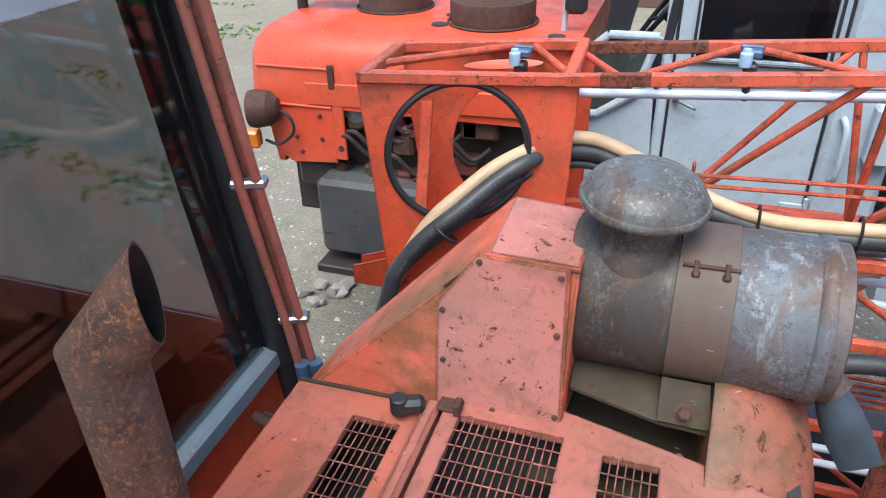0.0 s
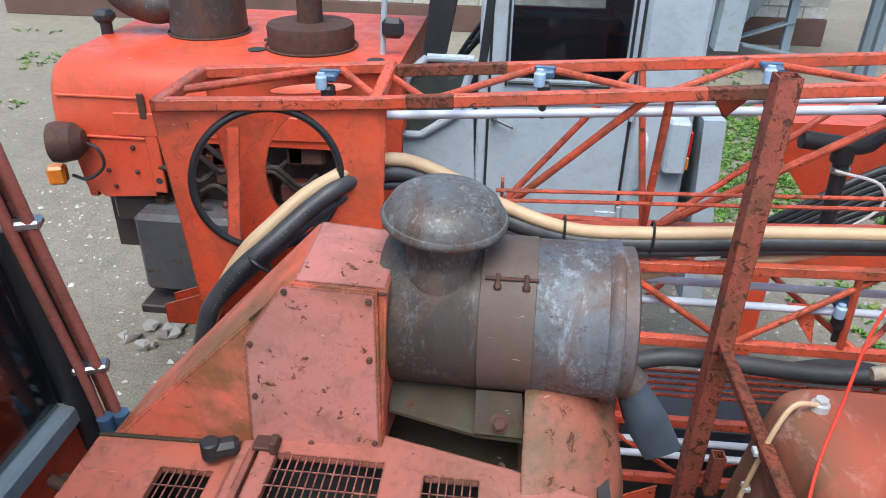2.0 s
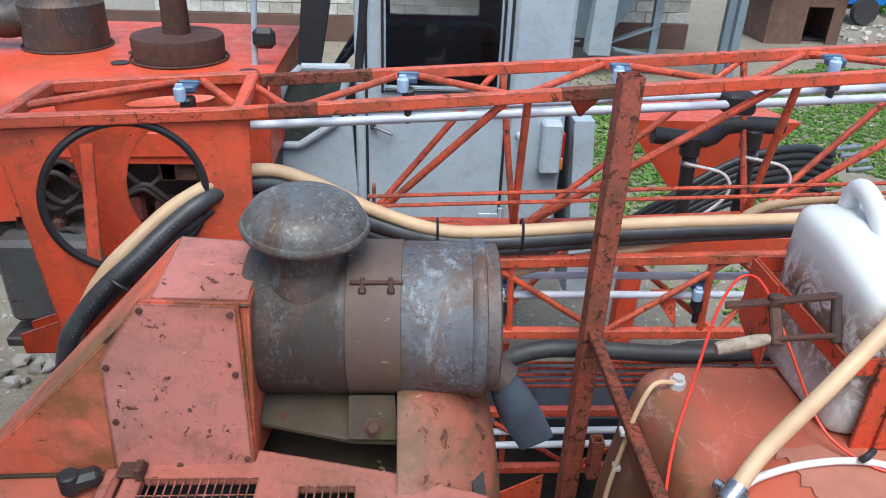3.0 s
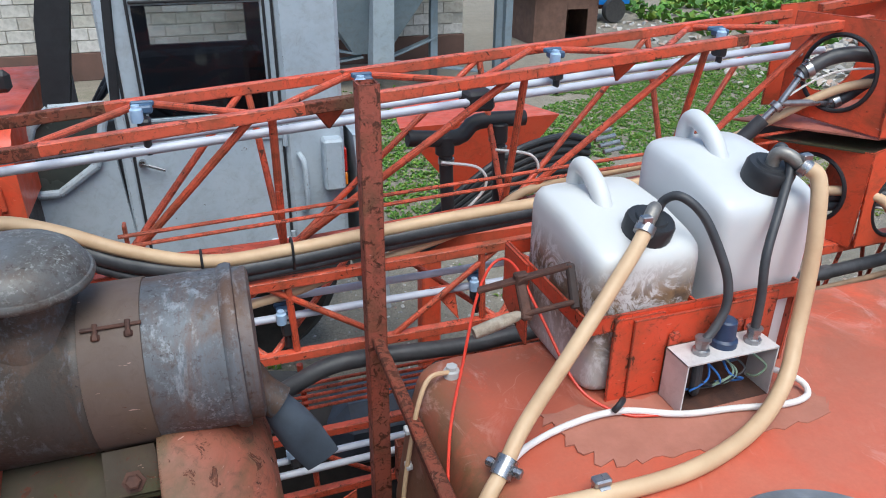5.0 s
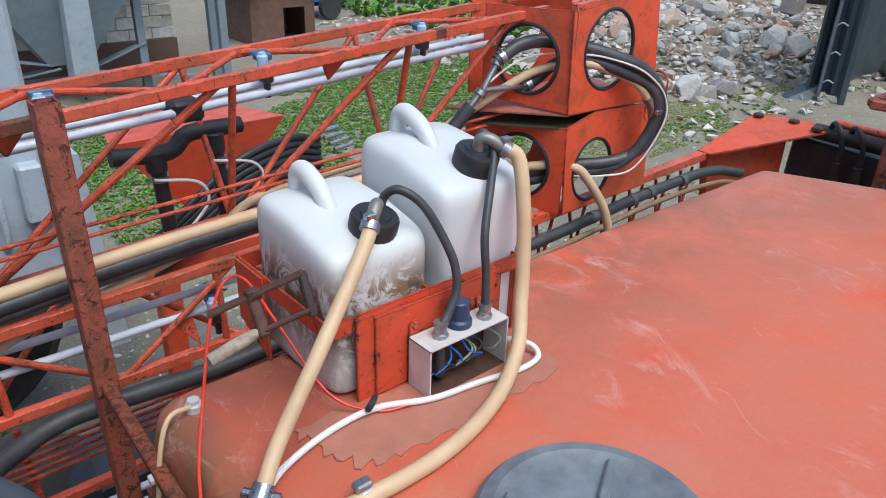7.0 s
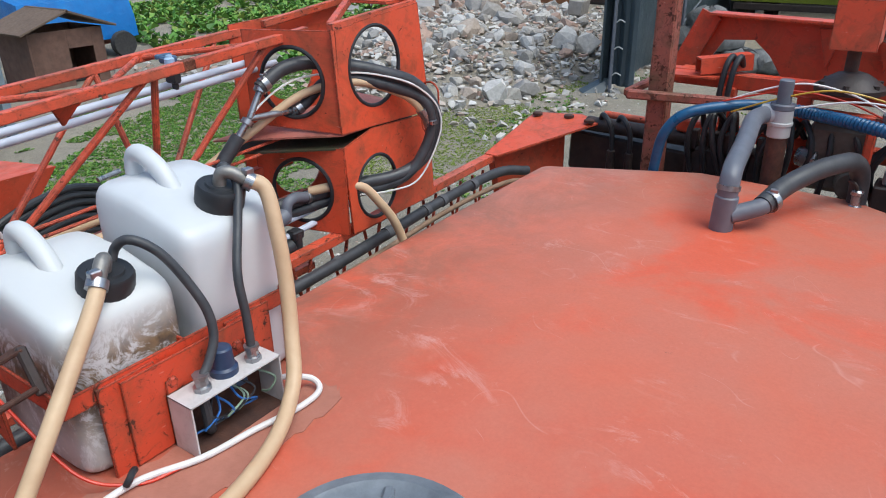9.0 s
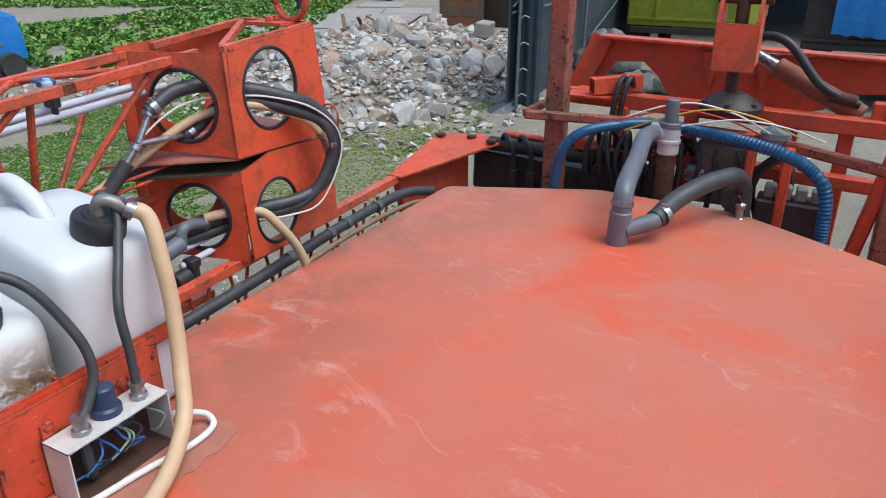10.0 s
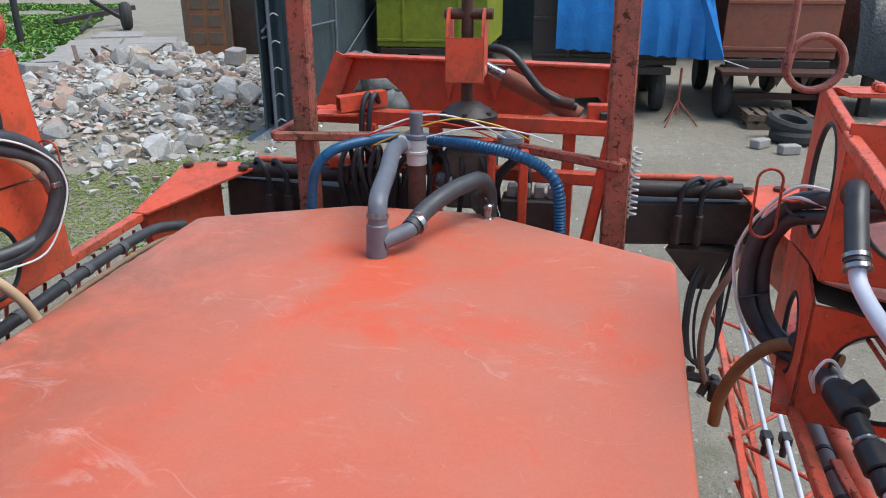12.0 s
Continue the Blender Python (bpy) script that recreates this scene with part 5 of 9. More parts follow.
    if mirror:
        # top chord running on from the box along the folded boom
        for a, b in (((2.63, -0.712, 2.722), (2.30, -0.668, 2.70)), ((2.30, -0.668, 2.70), (1.7, -0.62, 2.66))):
            bm = B()
            beam(bm, a, b, 0.026, 0.026, 0.002)
            part("top_chord", bm, ORANGE, ob)
    bm = B()
    span(bm, *[tuple(hinge(p, mirror)) for p in ((2.9, 1.45, 2.808), (3.0, 1.6, 2.818))])
    part("top_pad", bm, BOX_ORANGE, ob)
    for dx in (0.0, 0.04):
        bm = B()
        c = hinge((2.93 + dx, 1.52, 2.82), mirror)
        lathe(bm, [(0.014, 0), (0.014, 0.012), (0.01, 0.015)], Matrix.Translation(c), 6)
        part("bolt", bm, BOX_ORANGE, ob)
    # spring ring on top
    bm = B()
    c = Vector((2.95, -0.725, 2.826)) if mirror else hinge((2.97, 1.47, 2.885), mirror)
    pts = []
    for k in range(34):
        a = 2 * math.pi * k / 16
        pts.append(c + Vector((0.0 + k * 0.0006, 0.062 * math.cos(a), 0.062 * math.sin(a))))
    pts = [c + Vector((0.0, 0.062, 0.35))] + pts
    tube(bm, pts, 0.0085, 10, 2)
    part("spring_ring", bm, SALMON if mirror else BOX_ORANGE, ob, "coiled steel spring ring")
    # small wire loop at the outer edge
    bm = B()
    c = Vector((2.82, -0.633, 2.522)) if mirror else hinge((2.99, 1.35, 2.47), mirror)
    w = 0.028 if mirror else 0.035
    pts = [c + Vector((0.0, w * math.sin(a), 0.055 * (1 if math.cos(a) > 0 else -1) + w * math.cos(a))) for a in (2 * math.pi * (k + 0.5) / 32 for k in range(33))]
    tube(bm, pts, 0.0034, 8, 1)
    if mirror:
        tube(bm, [c + Vector((0.0, -w, 0.01)), c + Vector((0.0, -w - 0.05, 0.008)), c + Vector((0.01, -w - 0.085, 0.0))], 0.0034, 8, 3)
    part("wire_loop", bm, BOX_ORANGE, ob)
    # rail to the rear hinge
    bar(ob, "rear_rail", (2.62 if mirror else 2.30, 1.46, 2.10), (3.52, 1.43, 2.147), 0.04, mirror, h=0.03)
    if not mirror:
        bar(ob, "rear_rail_lower", (2.30, 1.46, 1.86), (3.6, 1.43, 1.90), 0.03, mirror)
    for k in range(0 if mirror else 14):
        x = 2.4 + k * 0.085
        lace(ob, (x, 1.46, 2.09), (x + 0.05 * (-1) ** k, 1.46, 1.88), 0.006, mirror)
    bm = B()
    tri = [(3.50, 1.45, 2.165), (3.50, 1.39, 2.165), (3.93, 1.13, 2.245), (4.0, 1.25, 2.25), (3.93, 1.45, 2.25)]
    hull(bm, [hinge(p, mirror) for p in tri] + [hinge((x, y, z - 0.008), mirror) for x, y, z in tri])
    part("hinge_plate", bm, BOX_ORANGE, ob, "tapered salmon hinge plate")
    bm = B()
    hull(bm, [hinge(p, mirror) for p in ((3.52, 1.42, 2.155), (3.9, 1.28, 2.235), (3.9, 1.28, 1.9), (3.6, 1.42, 1.9), (3.52, 1.45, 2.155), (3.9, 1.31, 2.235), (3.9, 1.31, 1.9), (3.6, 1.45, 1.9))])
    part("hinge_web", bm, BOX_ORANGE, ob)
    for x, y in ((3.9, 1.17), (3.93, 1.28), (3.9, 1.42)):
        bm = B()
        lathe(bm, [(0.022, 0), (0.022, 0.01), (0.016, 0.013)], Matrix.Translation(hinge((x, y, 2.247), mirror)), 12)
        part("pin", bm, RUSTY_STEEL, ob)
    return ob, M


def end_hoses(mirror, M):
    up, lo = M @ Vector((0.155, 0.515, 0)), M @ Vector((0.13, 0.128, 0))

    def s(p):
        return hinge(p, mirror)
    def out(p, d):
        return Vector(p) + s((0, -d, 0)) - s((0, 0, 0))
    for k, (dz, r) in enumerate(((0.0, 0.021), (-0.036, 0.018))):
        start = [(2.46, 1.58, 2.61), (2.54, 1.56, 2.655), (2.62, 1.52, 2.665)] if k == 0 else [(2.565, 1.56, 2.52), (2.61, 1.545, 2.545), (2.65, 1.50, 2.60)]
        pts = start + [(2.72, 1.44, 2.645 + dz), (2.80, 1.37, 2.615 + dz), (2.885, 1.335, 2.575 + dz), (2.945 + dz * 0.7, 1.31, 2.50), (2.96 + dz * 0.8, 1.305, 2.42), (2.935 + dz * 0.8, 1.32, 2.345), (2.88 + dz * 0.5, 1.345, 2.295 + dz * 0.3), (2.80, 1.38, 2.275 + dz * 0.6), (2.68, 1.46, 2.265 + dz * 0.8), (2.5, 1.56, 2.24 + dz), (2.35, 1.6, 2.22 + dz)]
        if mirror:
            i = 0.042 * k
            run = [(2.62, -0.84, 2.585), (2.72, -0.80, 2.575 - i), (2.80, -0.755, 2.545 - i), (2.85, -0.71, 2.522 - i), (2.885, -0.672 - i * 0.5, 2.47 - i * 0.6), (2.905, -0.645 - i * 0.8, 2.39), (2.905, -0.638 - i * 0.9, 2.31), (2.89, -0.648 - i * 0.9, 2.235), (2.865, -0.69 - i * 0.5, 2.165 + i * 0.4), (2.81, -0.755, 2.13 + i * 0.5), (2.70, -0.83, 2.12)]
        else:
            run = [s(p) for p in pts]
        ob = thing("boom_hose", s((2.8, 1.4, 2.2)), "thick black hose threaded through the hinge box holes", "hose", "hinge hoses")
        bm = B()
        tube(bm, run, r, 14, 8)
        part("hose", bm, HOSE_BLACK, ob)
        bm = B()
        p0 = Vector(run[0])
        d = (Vector(run[1]) - p0).normalized()
        rod(bm, p0 + d * 0.012, p0 + d * 0.03, r + 0.003, 16)
        box(bm, p0 + d * 0.02 + Vector((0, 0, r + 0.005)), (0.02, 0.016, 0.01), None, 0.002)
        part("hose_clamp", bm, CHROME, ob)
    if mirror:
        for p, q, r in (((2.895, -0.66, 2.26), (2.89, -0.664, 2.246), 0.047), ((2.845, -0.715, 2.505), (2.85, -0.71, 2.49), 0.044)):
            bm = B()
            ring(bm, along(p, q), r * 0.95, r * 0.62, 0.0035, 24, 6)
            solo("cable_tie", bm, RUBBER, "black tie holding two hoses together", "cable tie", "hose ties")
        for run, r in (
            ([(2.74, -0.80, 2.555), (2.80, -0.742, 2.568), (2.84, -0.692, 2.556), (2.88, -0.636, 2.475), (2.90, -0.606, 2.39), (2.90, -0.604, 2.32), (2.88, -0.625, 2.22), (2.84, -0.680, 2.118), (2.78, -0.735, 2.10), (2.74, -0.78, 2.10)], 0.0042),
            ([(2.76, -0.79, 2.52), (2.80, -0.735, 2.535), (2.845, -0.688, 2.53), (2.88, -0.645, 2.47)], 0.0042),
        ):
            bm = B()
            tube(bm, run, r, 8, 8)
            solo("thin_cable", bm, CABLE_WHITE, "thin white cable tied along the black hoses", "cable", "hinge cables")
        bm = B()
        tube(bm, [(2.70, -0.82, 2.19), (2.78, -0.745, 2.181), (2.83, -0.698, 2.145), (2.86, -0.647, 2.066), (2.87, -0.613, 1.97), (2.87, -0.606, 1.88)], 0.0165, 12, 8)
        solo("drain_hose", bm, TAN, "tan hose end hanging out of the lower hole", "hose")
        return
    bm = B()
    tube(bm, [s(p) for p in ((2.2, 1.66, 2.36), (2.4, 1.62, 2.46), (2.58, 1.54, 2.57), (2.70, 1.44, 2.60), (2.79, 1.385, 2.575), (2.87, 1.345, 2.53), (2.915, 1.32, 2.475))], 0.0135, 12, 8)
    solo("boom_hose", bm, HOSE_CREAM, "cream hose threaded through the hinge box holes", "hose", "hinge hoses")
    bm = B()
    tube(bm, [s((2.905, 1.325, 2.49)), s((2.925, 1.315, 2.455)), s((2.935, 1.31, 2.42))], 0.019, 16)
    box(bm, s((2.925, 1.29, 2.445)), (0.03, 0.012, 0.016), None, 0.002)
    solo("hose_clamp", bm, CHROME, "steel clamp on the end of the cream hose", "clamp")
    for dz in (-0.01,):
        bm = B()
        tube(bm, [s(p) for p in ((2.30, 1.6, 2.42 + dz), (2.42, 1.58, 2.55 + dz), (2.56, 1.54, 2.62), (2.70, 1.43, 2.63), (2.80, 1.345, 2.615 + dz), (2.885, 1.31, 2.57 + dz), (2.945, 1.285, 2.49), (2.955 + dz, 1.28, 2.40), (2.88, 1.32, 2.27 + dz), (2.78, 1.37, 2.245 + dz), (2.64, 1.46, 2.24))], 0.0032, 6, 8)
        solo("thin_cable", bm, CABLE_WHITE, "thin white cable tied along the black hoses", "cable", "hinge cables")
    # bright steel splitter joining the hoses
    wye = thing("hose_splitter", s((2.3, 1.56, 2.42)), "bright steel hose splitter with clamps", "fitting")
    for a, b in (((2.36, 1.59, 2.475), (2.41, 1.58, 2.53)), ((2.41, 1.58, 2.53), (2.47, 1.58, 2.615)), ((2.41, 1.58, 2.53), (2.575, 1.56, 2.525))):
        bm = B()
        rod(bm, s(a), s(b), 0.0098, 12, 0.002)
        part("steel_branch", bm, CHROME, wye)
        bm = B()
        d = (s(b) - s(a)).normalized()
        rod(bm, s(b) - d * 0.02, s(b) - d * 0.005, 0.019, 14)
        part("clamp", bm, CHROME, wye)
    bm = B()
    tube(bm, [s((2.2, 1.63, 2.28)), s((2.3, 1.61, 2.40)), s((2.37, 1.588, 2.485))], 0.021, 14)
    solo("feed_hose", bm, HOSE_BLACK, "thick black hose feeding the steel splitter", "hose")
    bm = B()
    tube(bm, [s((2.56, 1.52, 2.27)), s((2.62, 1.45, 2.285)), s((2.675, 1.395, 2.275)), s((2.715, 1.365, 2.22)), s((2.76, 1.335, 2.135)), s((2.785, 1.315, 2.03)), s((2.78, 1.31, 1.95))], 0.015, 12, 8)
    solo("drain_hose", bm, HOSE_CREAM, "cream hose end hanging out of the lower hole", "hose")
    bm = B()
    tube(bm, [s((2.1, 1.43, 2.02)), s((2.6, 1.405, 2.055)), s((3.1, 1.40, 2.085)), s((3.45, 1.36, 2.11)), s((3.60, 1.30, 2.09))], 0.02, 14, 8)
    ob = solo("wrapped_hose", bm, HOSE_BLACK, "black taped hose strapped along the boom rail", "hose")
    for x, y, z in ((2.30, 1.42, 2.035), (2.55, 1.41, 2.05), (2.80, 1.405, 2.068), (3.02, 1.402, 2.08), (3.12, 1.398, 2.087), (3.3, 1.378, 2.1)):
        bm = B()
        rod(bm, s((x - 0.012, y, z - 0.001)), s((x + 0.012, y, z + 0.001)), 0.0225, 16)
        solo("tape_band", bm, CAB_GREY, "grey tape band round the black hose", "tape", "hose tape bands")
    bm = B()
    tube(bm, [s((2.1, 1.41, 1.985)), s((2.6, 1.385, 2.015)), s((3.1, 1.375, 2.05)), s((3.45, 1.33, 2.07)), s((3.60, 1.28, 2.05))], 0.01, 12, 8)
    solo("strapped_hose", bm, plain("dusty_brown_hose", srgb(150, 124, 100), srgb(122, 98, 78), 0.6, 20, 0.1), "thin brown hose strapped along the boom rail", "hose")


upper_boom(False)
for x in (0.232, 0.735, 1.23, 1.735, 2.235):
    place_nozzle((x, 1.66, 2.60 + 0.062 * (x - 0.4)), False)
feed_pipes(False, 0.36, 2.6, 1.655, 2.513, 2.655, "pair of pale grey nozzle feed pipes along the boom")
hb, HM = end_boxes(False)
end_hoses(False, HM)

# square head box at the front of the boom
head = thing("boom_head_box", (0.15, 1.55, 2.0), "orange plate box with big rubber-edged round hole", "boom head")
FL, FR, BL, BR = (-0.055, 1.395, 2.60), (0.362, 1.575, 2.568), (-0.06, 1.64, 2.60), (0.36, 1.79, 2.592)
for p, q in ((FL, FR), (FR, BR), (BR, BL), (BL, FL)):
    bm = B()
    beam(bm, p, q, 0.028, 0.026, 0.003, over=0.01)
    part("top_rail", bm, ORANGE, head)
for p, q in ((lerp(FL, BL, 0.4), lerp(BL, BR, 0.68)), (lerp(BL, BR, 0.72), lerp(FR, BR, 0.1))):
    bm = B()
    rod(bm, p, q, 0.0095, 10)
    part("lacing", bm, ORANGE, head)
HB = plane((-0.015, 1.365, 2.10), (0.372, 1.535, 2.10), FL)
bm = B()
plate(bm, HB, [(0.0, 0.0), (0.42, 0.0), (0.455, 0.465), (-0.04, 0.49)], [(0.178, 0.315, 0.162, 0.162)], -0.006, 56)
part("front_plate", bm, BOX_ORANGE, head)
bm = B()
ring(bm, HB, 0.162, 0.162, 0.0085, 64, 8, 0.178, 0.315)
part("edge_seal", bm, RUBBER, head, "black rubber edge seal")
HK = plane((0.0, 1.62, 2.10), (0.375, 1.765, 2.10), BL)
bm = B()
plate(bm, HK, [(0.0, 0.0), (0.41, 0.0), (0.43, 0.48), (-0.05, 0.49)], [(0.2, 0.24, 0.13, 0.16), (0.2, 0.45, 0.1, 0.012)], 0.006, 48)
part("back_plate", bm, BOX_ORANGE, head)
for a, b in (((-0.015, 1.37, 2.10), (-0.01, 1.63, 2.10)), ((0.37, 1.535, 2.10), (0.372, 1.76, 2.10))):
    bm = B()
    beam(bm, a, b, 0.012, 0.012, 0.001)
    part("bottom_rail", bm, BOX_ORANGE, head)
bm = B()
hull(bm, [(0.02, 1.42, 2.12), (0.36, 1.56, 2.12), (0.36, 1.74, 2.12), (0.0, 1.60, 2.12), (0.02, 1.42, 2.114), (0.36, 1.56, 2.114), (0.36, 1.74, 2.114), (0.0, 1.60, 2.114)])
part("bottom_plate", bm, BOX_ORANGE, head)
bm = B()
hull(bm, [(0.33, 1.55, 2.12), (0.35, 1.70, 2.12), (0.33, 1.55, 2.40), (0.336, 1.55, 2.12), (0.356, 1.70, 2.12), (0.336, 1.55, 2.40), (0.2, 1.6, 2.12)])
part("gusset", bm, BOX_ORANGE, head)
bm = B()
beam(bm, (0.04, 1.42, 2.12), (0.03, 1.56, 2.5), 0.03, 0.006, 0.001)
part("gusset", bm, BOX_ORANGE, head)
# lug and pin under the head box
bm = B()
for dy in (0.0, 0.05):
    hull(bm, [(-0.13, 1.40 + dy, 2.10), (0.0, 1.40 + dy, 2.15), (0.02, 1.40 + dy, 2.05), (-0.13, 1.40 + dy, 2.05), (-0.13, 1.407 + dy, 2.10), (0.0, 1.407 + dy, 2.15), (0.02, 1.407 + dy, 2.05), (-0.13, 1.407 + dy, 2.05)])
part("lug", bm, BOX_ORANGE, head)
bm = B()
rod(bm, (0.03, 1.35, 2.04), (0.03, 1.5, 2.04), 0.038, 20, 0.004)
part("pivot_tube", bm, BOX_ORANGE, head)
bm = B()
rod(bm, (0.03, 1.335, 2.04), (0.03, 1.36, 2.04), 0.018, 6)
part("pivot_bolt", bm, RUSTY_STEEL, head)

# hoses through the head box and along the boom keel
HEAD_RUN = (
    [(0.0, 1.36, 2.10), (0.047, 1.36, 2.20), (0.092, 1.39, 2.272), (0.146, 1.43, 2.323), (0.211, 1.49, 2.373), (0.28, 1.535, 2.407)],
    [(-0.01, 1.29, 2.0), (0.014, 1.31, 2.13), (0.041, 1.33, 2.185), (0.093, 1.36, 2.246), (0.155, 1.40, 2.295), (0.219, 1.46, 2.346), (0.285, 1.52, 2.385)],
    [(-0.03, 1.30, 2.0), (0.0, 1.32, 2.11), (0.04, 1.345, 2.165), (0.10, 1.375, 2.222), (0.17, 1.425, 2.275), (0.24, 1.49, 2.325), (0.30, 1.545, 2.355)],
)
for k, (d, r, mat, lab) in enumerate(((0.0, 0.0165, HOSE_CREAM, "cream rubber spray hose tied along the boom"), (-0.034, 0.0205, HOSE_BLACK, "printed black fuel hose tied along the boom"), (-0.066, 0.012, HOSE_BLACK, "thin black hose tied along the boom"))):
    bm = B()
    tube(bm, HEAD_RUN[k] + [(0.33, 1.59, 2.418 + d), (0.42, 1.63, 2.412 + d), (0.52, 1.63, 2.378 + d), (0.66, 1.61, 2.318 + d), (0.82, 1.60, 2.272 + d * 0.8), (1.0, 1.60, 2.272 + d * 0.8), (1.35, 1.61, 2.292 + d * 0.7), (1.75, 1.61, 2.31 + d * 0.6), (2.2, 1.6, 2.345 + d * 0.6)], r, 14, 8)
    if k != 1:
        solo("boom_hose", bm, mat, lab, "hose", "boom hoses")
        continue
    ob = thing("boom_hose", (0.5, 1.55, 2.2), lab, "hose", "boom hoses")
    part("hose", bm, mat, ob)
    line = smooth_path(HEAD_RUN[1][1:], 18)
    rp = random.Random(21)
    for i in range(8, len(line) - 6, 2):
        if rp.random() < 0.2:
            continue
        u = (line[i + 1] - line[i - 1]).normalized()
        n = Vector((0.45, -0.75, 0.35))
        n = (n - u * n.dot(u)).normalized()
        bm = B()
        box(bm, line[i] + n * r, (rp.uniform(0.002, 0.005), 0.0028, 0.0006), Matrix((u, n.cross(u), n)).transposed())
        part("printed_mark", bm, PVC_GREY, ob)
for x, z in ((0.81, 2.258), (1.02, 2.258)):
    bm = B()
    ring(bm, pose(x, 1.605, z, 0, 90, 0), 0.042, 0.026, 0.0035, 24, 6)
    solo("cable_tie", bm, RUBBER, "black tie holding hoses to the boom", "cable tie")
bm = B()
ring(bm, along((0.13, 1.375, 2.25), (0.2, 1.42, 2.34)), 0.03, 0.034, 0.004, 24, 6, 0.0, 0.0)
solo("cable_tie", bm, RUBBER, "black tie holding hoses at the head box", "cable tie")


def lower_boom(mirror, dz=0.0):
    ob = thing("lower_boom", side((1.4, 1.66, 1.4), mirror), "orange lattice boom section folded beneath the upper boom", "spray boom")

    def a(x):
        return (x, 1.60, 2.185 + 0.03 * (x - 1.0))

    def b(x):
        return (x, 1.60, 1.968)

    def c(x):
        return (x, 1.85, 2.17)
    for f in (a, b, c):
        bar(ob, "rail", f(0.2), f(2.62), 0.026, mirror)
    xs = [0.3, 0.62, 0.94, 1.26, 1.58, 1.9, 2.22, 2.54]
    for k, (p, q) in enumerate(zip(xs, xs[1:])):
        lace(ob, (b(p) if k % 2 else a(p)), (a(q) if k % 2 else b(q)), 0.0085, mirror)
        lace(ob, (c(p) if k % 2 else b(p)), (b(q) if k % 2 else c(q)), 0.0085, mirror)
    for x in (1.0, 1.52, 2.05):
        lace(ob, a(x), b(x + 0.01), 0.0095, mirror)
    bm = B()
    hull(bm, [side(p, mirror) for p in ((1.38, 1.62, 2.09), (1.45, 1.62, 2.09), (1.46, 1.60, 1.985), (1.38, 1.626, 2.09), (1.45, 1.626, 2.09), (1.46, 1.606, 1.985))])
    part("gusset", bm, ORANGE, ob)
    # thin guard rods and the lowest rails
    for k in range(5):
        bm = B()
        rod(bm, side((0.3, 1.66, 1.822 - 0.021 * k), mirror), side((2.6, 1.66, 1.826 - 0.021 * k), mirror), 0.0052, 8)
        part("guard_rod", bm, ORANGE, ob)
    for x in (0.7, 1.02, 1.7, 2.3):
        lace(ob, (x, 1.68, 1.88), (x + 0.02, 1.68, 1.42), 0.009, mirror)
    for z in (1.645, 1.42):
        bar(ob, "rail", (0.2, 1.66, z), (2.62, 1.66, z), 0.026, mirror)
    for k, (p, q) in enumerate(zip(xs, xs[1:])):
        lace(ob, (p, 1.66, 1.42 if k % 2 else 1.645), (q, 1.66, 1.645 if k % 2 else 1.42), 0.008, mirror)
    bm = B()
    hull(bm, [side(p, mirror) for p in ((0.85, 1.45, 1.45), (1.12, 1.47, 1.58), (1.12, 1.47, 1.3), (0.85, 1.45, 1.3), (0.85, 1.456, 1.45), (1.12, 1.476, 1.58), (1.12, 1.476, 1.3), (0.85, 1.456, 1.3))])
    part("shield", bm, ORANGE, ob)
    return ob


lower_boom(False)
feed_pipes(False, 0.4, 1.72, 1.62, 2.073, 2.078, "pair of pale grey feed pipes on the lower boom", 0.032)
feed_pipes(False, 0.4, 1.45, 1.62, 1.545, 1.555, "pair of pale grey feed pipes low on the boom")
for p in ((0.99, 1.615, 2.085), (1.515, 1.615, 2.09), (0.98, 1.65, 1.615)):
    place_nozzle(p, False)
bm = B()
tube(bm, [(0.3, 1.57, 1.80), (0.75, 1.56, 1.82), (0.94, 1.555, 1.885), (1.07, 1.55, 1.945), (1.19, 1.55, 1.952), (1.46, 1.555, 1.93), (1.65, 1.555, 1.935), (2.4, 1.56, 1.95)], 0.024, 14, 8)
solo("boom_hose", bm, HOSE_BLACK, "thick black hose lying along the lower boom", "hose", "boom hoses")
bm = B()
tube(bm, [(0.6, 1.60, 2.10), (0.97, 1.62, 2.135), (1.15, 1.63, 2.175), (1.35, 1.63, 2.215), (1.55, 1.64, 2.265), (1.7, 1.66, 2.33), (2.2, 1.68, 2.36)], 0.0125, 12, 8)
solo("boom_hose", bm, HOSE_CREAM, "cream hose lying along the lower boom", "hose", "boom hoses")

